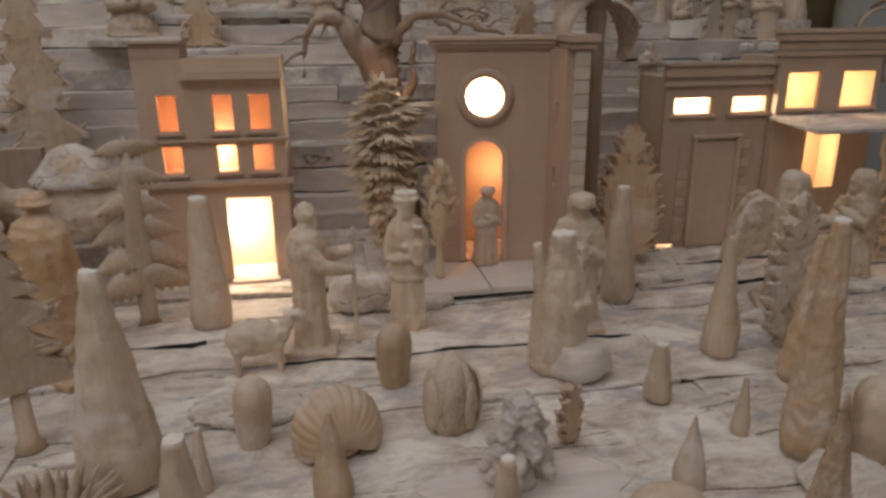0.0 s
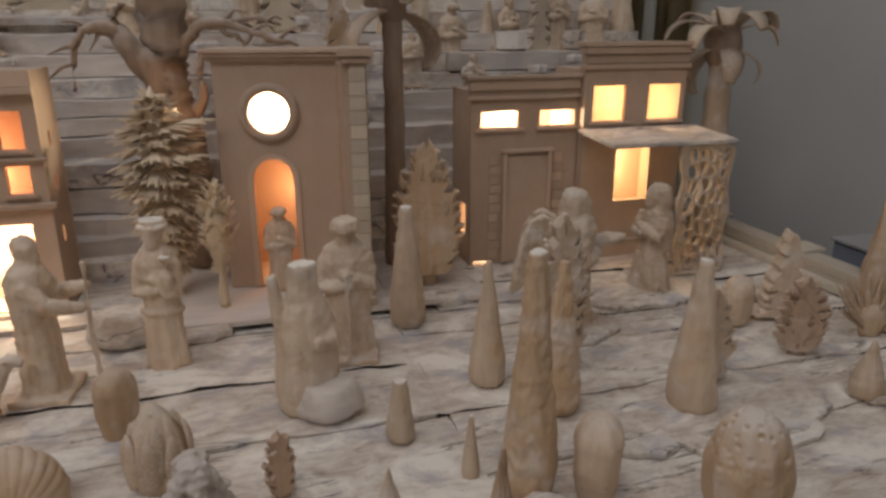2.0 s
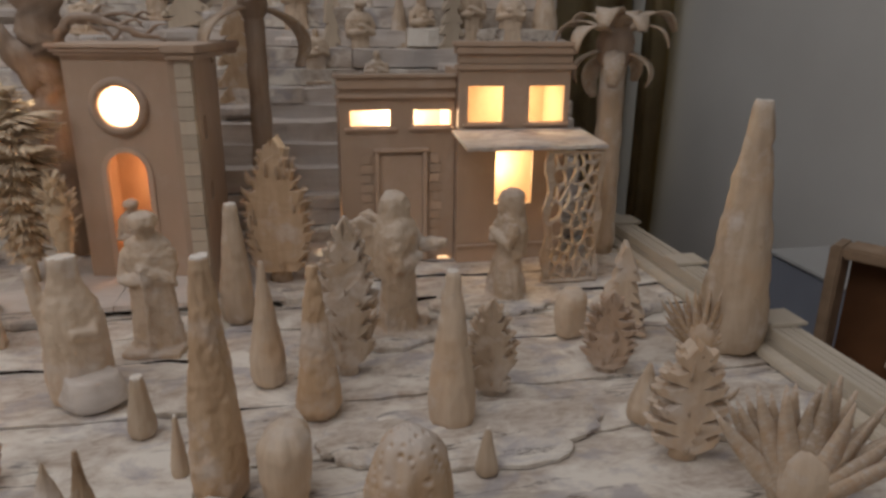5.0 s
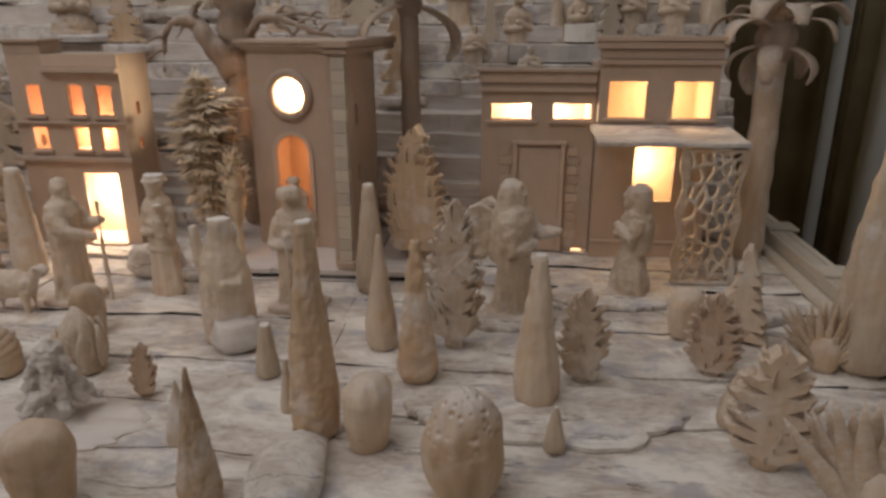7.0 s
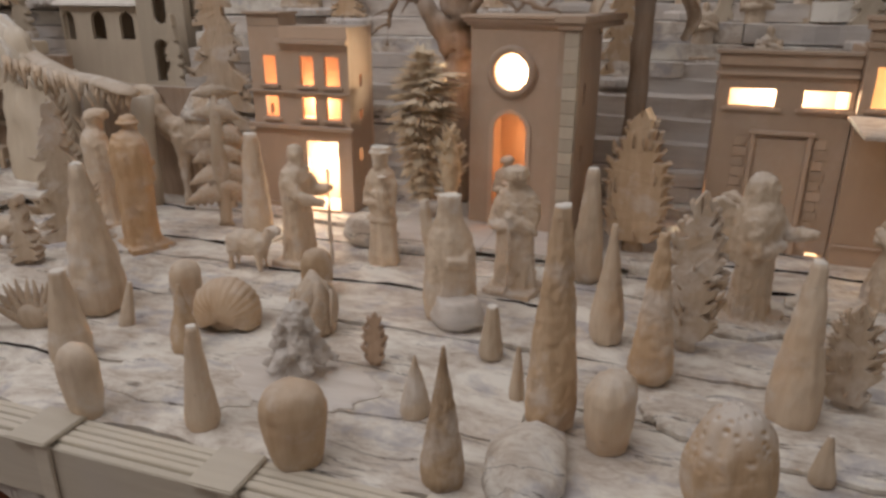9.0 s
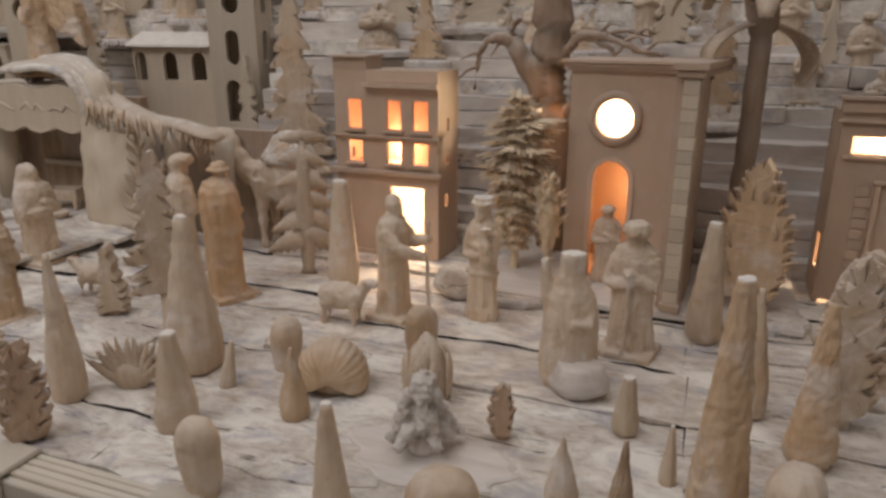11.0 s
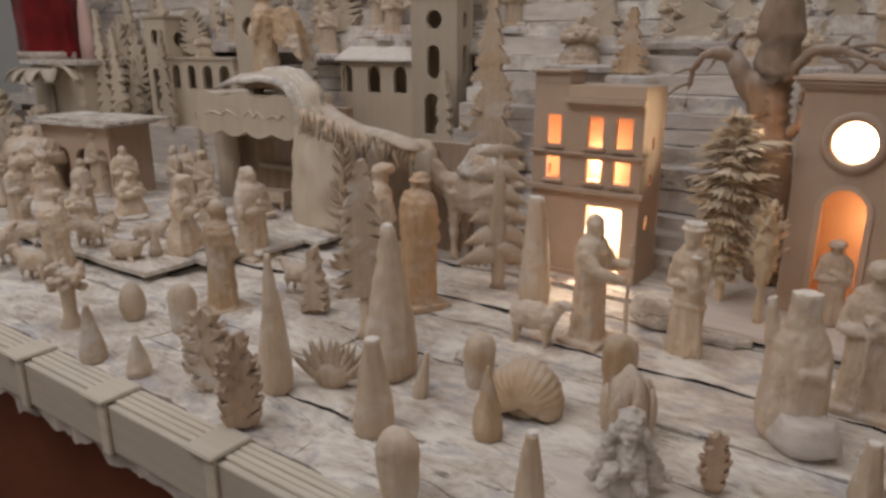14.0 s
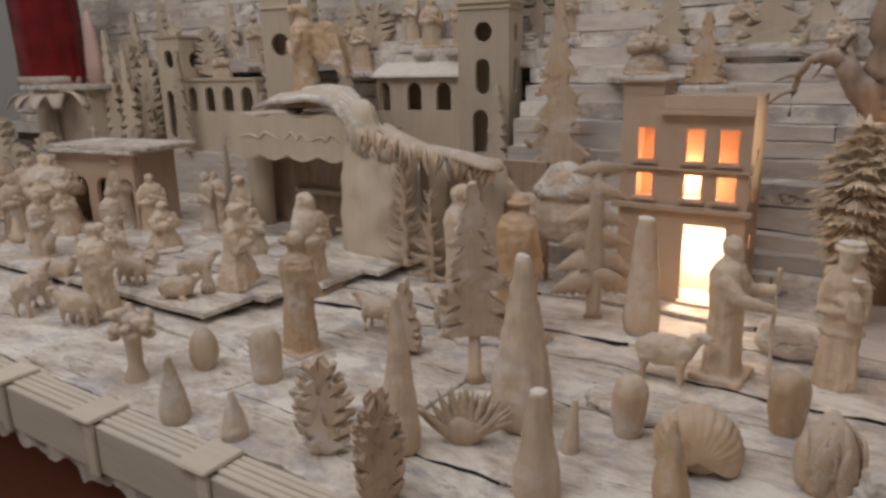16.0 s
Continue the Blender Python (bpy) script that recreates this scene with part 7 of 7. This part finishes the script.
def robed_statue():
    """A larger painted statue of which only the robe shows: a plain bell-shaped form."""
    bm = lathe(bmesh.new(), [(0.125, 0.0), (0.127, 0.02), (0.120, 0.12), (0.116, 0.24), (0.116, 0.36), (0.095, 0.46), (0.050, 0.52)], 28, 0.8, wave=lambda a, z: 1 + 0.05 * math.sin(9 * a + 3 * z) + 0.03 * math.sin(4 * a))
    ob = part("robed_statue", worn(worn(bm, 0.020, 10, 3), 0.006, 34, 5), RED)
    ob.matrix_basis = pose(-2.385, 1.30, 0.362)
    return tagged(ob, "plain statue form in a dark red robe with pale hem", "statue")


robed_statue()
bm = lathe(bmesh.new(), [(0.131, 0.0), (0.133, 0.022), (0.128, 0.026)], 60, 0.8, wave=lambda a, z: 1 + 0.02 * math.sin(30 * a) + 0.05 * math.sin(9 * a))
ob = part("lace_hem", bm, LACE)
ob.matrix_basis = pose(-2.385, 1.30, 0.3625)
tagged(ob, "white lace hem round the foot of the red robe", "lace", kind="")
bm = lathe(bmesh.new(), [(0.036, 0.0), (0.034, 0.06), (0.022, 0.16), (0.010, 0.23)], 14, 0.6)
ob = part("pink_cloth", worn(bm, 0.006, 20, 2), PINK)
ob.matrix_basis = pose(-2.13, 1.30, 0.362)
tagged(ob, "hanging pale pink cloth beside the red robe", "cloth")

# ---- figures and trees on the hillside ----


def hill_z(x, y):
    """The height of the hillside's steps at a depth y."""
    z = (y - 1.205) / 0.62
    return z if z < 0.36 else (y - 1.205 + 0.0576) / 0.78


def shelf(x, y, w, d, z):
    flat_stone("rock_shelf", x, y, w, d, 0.016, z=z - 0.016, seed=x * 10 + 40, mat=SLAB, label="small weathered shelf jutting from the hillside", group="hillside shelves")


for k, (x, y, z, h, w, turn, kn, hood) in enumerate((
    (0.634, 1.425, 0.305, 0.140, 0.056, 10, False, False), (0.760, 1.44, 0.335, 0.125, 0.052, 20, True, False), (0.865, 1.43, 0.345, 0.135, 0.054, -10, False, False),
    (0.950, 1.43, 0.345, 0.130, 0.056, -20, False, True), (0.510, 1.45, 0.372, 0.130, 0.052, 0, False, False), (0.545, 1.40, 0.285, 0.105, 0.045, 10, False, False),
    (-0.325, 1.405, 0.372, 0.100, 0.075, 20, True, True), (0.245, 1.48, 0.40, 0.12, 0.05, 0, False, False), (0.33, 1.50, 0.42, 0.12, 0.05, 10, False, True))):
    shelf(x, y + 0.01, w * 1.1, w * 0.9, z)
    figure(x, y, h, w, turn, z=z, seed=50 + k, kneel=kn, hood=hood, base=True, label="kneeling carved figure on a hillside shelf" if kn else ("hooded carved figure on a hillside shelf" if hood else "standing carved figure on a hillside shelf"))
for k, (x, y, z, h, w, turn, kn, hood) in enumerate((
    (-0.545, 1.50, 0.455, 0.11, 0.05, 30, False, False), (-0.80, 1.46, 0.44, 0.13, 0.055, 20, False, False), (-0.90, 1.47, 0.44, 0.12, 0.055, 30, False, True),
    (-1.09, 1.42, 0.39, 0.13, 0.05, 30, False, False), (-1.62, 1.40, 0.374, 0.075, 0.05, 30, True, False), (-1.40, 1.45, 0.42, 0.12, 0.05, 20, False, True), (-1.52, 1.45, 0.42, 0.13, 0.05, 30, False, False),
    (0.02, 1.46, 0.385, 0.09, 0.045, 0, True, False))):
    shelf(x, y + 0.01, w * 1.1, w * 0.9, z)
    figure(x, y, h, w, turn, z=z, seed=62 + k, kneel=kn, hood=hood, base=True, label="kneeling carved figure on a hillside shelf" if kn else ("hooded carved figure on a hillside shelf" if hood else "standing carved figure on a hillside shelf"))

figure(-1.020, 1.130, 0.225, 0.086, -62, z=0.312, seed=70, wing=True, label="yellowish carved winged figure above the grotto roof", mat=HONEY)

for k, (x, y, z, h, w, t, lab) in enumerate((
    (-0.205, 1.395, 0.352, 0.135, 0.085, 7, "small board-cut spruce above the town house"), (-0.30, 1.47, 0.41, 0.12, 0.12, 5, "wide pale spruce on the hillside"), (-0.10, 1.48, 0.42, 0.12, 0.15, 5, "wide pale spruce on the hillside"),
    (0.82, 1.42, 0.325, 0.20, 0.060, 8, "narrow pale spruce above the inn"), (0.395, 1.36, 0.25, 0.23, 0.085, 7, "honey spruce behind the church"), (0.575, 1.42, 0.245, 0.22, 0.060, 6, "narrow pale spruce on the hillside"),
    (0.30, 1.47, 0.385, 0.16, 0.10, 6, "pale spruce behind the church roof"), (-1.13, 1.45, 0.38, 0.20, 0.06, 7, "narrow pale spruce on the hillside"), (-1.99, 1.42, 0.155, 0.26, 0.075, 8, "tall ragged spruce beside the castle"),
    (-1.92, 1.33, 0.155, 0.18, 0.05, 6, "narrow spruce beside the castle"), (-1.35, 1.30, 0.155, 0.18, 0.06, 7, "spruce before the castle"), (-0.640, 1.342, 0.155, 0.20, 0.060, 7, "pale spruce beside the bell tower"), (-1.05, 1.30, 0.312, 0.13, 0.05, 6, "scaly spruce beside the nave"))):
    shelf(x, y, w * 0.7, 0.035, z)
    spruce(x, y, h, w, t, lab, turn=8, z=z, seed=80 + k, bare=0.03, mat=HONEY if "honey" in lab or "town" in lab else CREAM)
for k, (x, y, z, h, w) in enumerate(((0.716, 1.44, 0.30, 0.150, 0.055), (1.03, 1.45, 0.37, 0.15, 0.06), (0.93, 1.50, 0.40, 0.12, 0.05))):
    shelf(x, y, w * 0.8, 0.04, z)
    carved_cone(x, y, h, w, 0.2, "pale cone tree on a hillside shelf", seed=100 + k, z=z)


# ---- beside the display ----


def display_case():
    """A dark wooden box frame with a little figure in it, standing by the wall."""
    ob = thing("box_frame", pose(1.372, 0.655, -0.345, 0, 0, -55), "brown wooden box frame with a pale figure standing inside", "frame")
    part("back_board", boxes((-0.16, 0.16, 0.055, 0.065, 0.0, 0.43)), plain("frame_brown", (0.16, 0.075, 0.035), 0.5, 12.0, 0.25), ob, smooth=False)
    bar = plain("frame_bar_brown", (0.30, 0.215, 0.145), 0.5, 30.0, 0.25)
    for a, b, c, d in ((-0.18, -0.162, 0.0, 0.445), (0.162, 0.18, 0.0, 0.445), (-0.1615, 0.1615, 0.427, 0.445), (-0.1615, 0.1615, 0.0, 0.018)):
        part("frame_bar", boxes((a, b, 0.0, 0.054, c, d), bevel=0.003), bar, ob, smooth=False)
    return ob


display_case()
figure(1.375, 0.730, 0.14, 0.045, -55, z=-0.15, seed=90, label="small pale carved figure hung on the frame's back board", base=False)
slab("side_table", [(1.17, 1.78, 0.40, 1.35, -0.38, -0.3455)], plain("blue_grey_paint", (0.30, 0.33, 0.37), 0.5, 4.0, 0.1), "blue-grey painted table top beside the wall", "table", kind="", bevel=0.004)
carton = thing("carton", pose(1.53, 0.97, -0.345), "blue-grey carton with a pale lid on the side table", "box")
part("body", boxes((0.0, 0.26, 0.0, 0.30, 0.0, 0.262), bevel=0.003), plain("blue_grey_card", (0.27, 0.30, 0.36), 0.6, 6.0, 0.08), carton, smooth=False)
part("lid", boxes((-0.006, 0.266, -0.006, 0.306, 0.2625, 0.270), bevel=0.002), plain("pale_card", (0.45, 0.46, 0.46), 0.6, 4.0, 0.06), carton, "pale card lid", False)
slab("side_table_stand", [(1.19, 1.76, 0.42, 1.33, -0.86, -0.3805)], FLOOR, "dark stand under the side table", "stand", kind="", bevel=0.004)


# ---- more of the dense growth round the castle and on the slope ----
r = random.Random(21)
for k, (x, y, z, h, w) in enumerate(((-2.02, 1.20, 0.021, 0.22, 0.09), (-1.93, 1.12, 0.021, 0.17, 0.08), (-2.10, 1.08, 0.021, 0.15, 0.10), (-1.98, 1.30, 0.155, 0.30, 0.08), (-1.38, 1.18, 0.021, 0.22, 0.06), (-1.31, 1.22, 0.021, 0.26, 0.07))):
    feather_tree(x, y, h, w, 11, 6, "ragged pale carved tree beside the castle", seed=200 + k, z=z, mat=CREAM, kind="vane" if k % 2 else "frond", pitch=(5, 60), bare=0.08)
for k, (x, y, z, h, w, t) in enumerate(((-1.92, 1.46, 0.36, 0.20, 0.075, 8), (-2.05, 1.52, 0.40, 0.22, 0.08, 8), (-1.68, 1.50, 0.40, 0.20, 0.07, 7), (-1.45, 1.52, 0.42, 0.20, 0.06, 7), (-1.33, 1.50, 0.42, 0.22, 0.05, 8), (-0.62, 1.52, 0.42, 0.20, 0.07, 7), (0.16, 1.50, 0.42, 0.15, 0.09, 6), (0.69, 1.52, 0.42, 0.16, 0.06, 7), (-0.40, 1.55, 0.45, 0.18, 0.09, 6), (-0.02, 1.52, 0.44, 0.16, 0.08, 6), (0.45, 1.50, 0.41, 0.18, 0.07, 7))):
    shelf(x, y, w * 0.7, 0.035, z)
    spruce(x, y, h, w, t, "pale carved spruce high on the slope", turn=r.uniform(-15, 15), z=z, seed=220 + k, bare=0.03, mat=CREAM)
for k, (x, y, z, h, w, kn) in enumerate(((-1.16, 1.46, 0.41, 0.13, 0.05, False), (-0.72, 1.52, 0.46, 0.12, 0.05, False), (-0.98, 1.50, 0.45, 0.14, 0.05, False), (0.12, 1.44, 0.375, 0.07, 0.05, True), (-0.16, 1.50, 0.43, 0.10, 0.05, True), (0.66, 1.36, 0.26, 0.09, 0.045, True), (0.58, 1.50, 0.41, 0.12, 0.05, False))):
    shelf(x, y + 0.01, w * 1.1, w * 0.9, z)
    figure(x, y, h, w, r.uniform(-20, 40), z=z, seed=130 + k, kneel=kn, hood=k % 2 == 0, label="small carved figure resting on the slope" if kn else "pale carved figure standing on the slope")
for k, (x, y, h, w, turn, kn) in enumerate(((-1.17, 0.70, 0.10, 0.05, 60, True), (-1.36, 0.66, 0.14, 0.05, 100, False), (-1.52, 0.80, 0.13, 0.05, 80, True), (-0.98, 0.90, 0.10, 0.05, 30, True), (-1.10, 0.98, 0.15, 0.05, 20, False), (-1.62, 0.66, 0.15, 0.055, 110, False), (-1.05, 0.70, 0.06, 0.035, 0, True), (-1.22, 0.98, 0.15, 0.05, -10, False), (-1.85, 0.72, 0.16, 0.06, 60, True), (-1.90, 0.92, 0.15, 0.08, 60, False))):
    figure(x, y, h, w, turn, z=0.021, seed=150 + k, kneel=kn, hood=k % 3 == 0, base=not kn, label="kneeling carved figure facing the grotto" if kn else "standing carved figure facing the grotto")

# small things set down among the crowd
for x, y, h, w, lab in ((-0.849, 0.671, 0.052, 0.026, "tiny pale cone tree beside the kneeling crowd"), (-1.30, 0.70, 0.045, 0.022, "tiny pale cone tree beside the sheep"), (-1.55, 0.70, 0.060, 0.030, "little cone tree at the crowd's edge")):
    carved_cone(x, y, h, w, 0.15, lab, seed=int(-x * 40), z=0.025)
for k, (x, y, rx, ry) in enumerate(((-0.846, 0.745, 0.050, 0.036), (-1.187, 0.821, 0.055, 0.036), (-1.486, 0.897, 0.050, 0.034), (-1.02, 0.72, 0.044, 0.030), (-0.93, 0.93, 0.060, 0.034), (-1.06, 0.88, 0.045, 0.030))):
    flat_stone("flat_slab", x, y, rx, ry, 0.008, z=0.0255, seed=k + 60.5, mat=SLAB, label="small weathered slab on the terrace boards")


def bowl(x, y, r, h, z):
    """A shallow turned bowl with an open hollow."""
    ob = part("carved_bowl", worn(lathe(bmesh.new(), [(r * 0.5, 0), (r * 0.75, h * 0.4), (r, h), (r * 0.9, h), (r * 0.62, h * 0.45), (r * 0.1, h * 0.3)], 20), 0.001, 60, x), PALE)
    ob.matrix_basis = pose(x, y, z)
    return tagged(ob, "small pale turned bowl set before the grotto", "bowl", "bowls")


bowl(-0.955, 0.975, 0.026, 0.016, 0.0255)
bowl(-0.90, 1.00, 0.020, 0.014, 0.0255)


def manger():
    ob = thing("manger", pose(-0.965, 1.075, 0.0255, 0, 0, 15), "low carved wooden manger standing in the grotto", "manger")
    part("trough", boxes((-0.040, 0.040, -0.020, -0.016, 0.020, 0.046), (-0.040, 0.040, 0.016, 0.020, 0.020, 0.046), (-0.040, -0.036, -0.0158, 0.0158, 0.020, 0.046), (0.036, 0.040, -0.0158, 0.0158, 0.020, 0.046), (-0.0358, 0.0358, -0.0158, 0.0158, 0.020, 0.024), bevel=0.0008), PALE, ob, smooth=False)
    for sx in (-0.032, 0.032):
        for sy in (-0.014, 0.014):
            part("leg", boxes((sx - 0.004, sx + 0.004, sy - 0.004, sy + 0.004, 0.0, 0.020), bevel=0.0006), PALE, ob, smooth=False)
    return ob


manger()

# the crowded corner beside the pedestal
for k, (x, y, h, w, teeth) in enumerate(((-1.96, 1.02, 0.21, 0.13, 8), (-2.06, 0.98, 0.17, 0.14, 7), (-1.80, 1.04, 0.16, 0.09, 7), (-2.22, 1.02, 0.25, 0.13, 9), (-2.35, 1.05, 0.28, 0.14, 9), (-1.74, 1.16, 0.22, 0.08, 9), (-2.16, 0.86, 0.12, 0.10, 6))):
    ragged_shrub(x, y, h, w, teeth, "ragged pale carved shrub in the crowded corner", seed=300 + k, turn=35, z=0.025, mat=CREAM, deep=(0.6, 0.45, 0.3), depth=0.5, layers=4)
for k, (x, y, z, h, w, t) in enumerate(((-1.90, 1.26, 0.025, 0.44, 0.075, 14), (-2.00, 1.27, 0.025, 0.50, 0.07, 15), (-1.70, 1.30, 0.155, 0.30, 0.05, 10), (-2.12, 1.46, 0.155, 0.44, 0.09, 12))):
    board_spruce(x, y, h, w, t, "tall ragged spruce beside the castle", seed=320 + k, turn=35, z=z, bare=0.1, depth=0.03, mat=CREAM)
for k, (x, y, h, w, turn) in enumerate(((-1.87, 0.80, 0.19, 0.085, 60), (-1.99, 0.84, 0.17, 0.08, 40), (-1.75, 0.70, 0.15, 0.07, 90))):
    figure(x, y, h, w, turn, z=0.025, seed=340 + k, hood=True, cloak=True, label="broad cloaked carved figure at the crowd's edge")

boulder(0.424, 0.425, 0.036, 0.058, 0.036, "rough whitewashed wedge of wood by the front", seed=7.7, flat=0.98)
for k, (x, y, z, h, w, teeth) in enumerate(((-1.96, 1.38, 0.155, 0.30, 0.12, 10), (-2.08, 1.40, 0.155, 0.36, 0.13, 11), (-1.72, 1.44, 0.37, 0.16, 0.11, 8), (-1.42, 1.42, 0.36, 0.15, 0.10, 8), (-1.10, 1.50, 0.44, 0.13, 0.12, 7), (-1.88, 1.44, 0.36, 0.18, 0.11, 8))):
    shelf(x, y, w * 0.6, 0.04, z)
    ragged_shrub(x, y, h, w, teeth, "ragged cream growth beside the castle walls", seed=360 + k, turn=35, z=z, mat=CREAM, deep=(0.6, 0.4, 0.3), depth=0.4, layers=3)
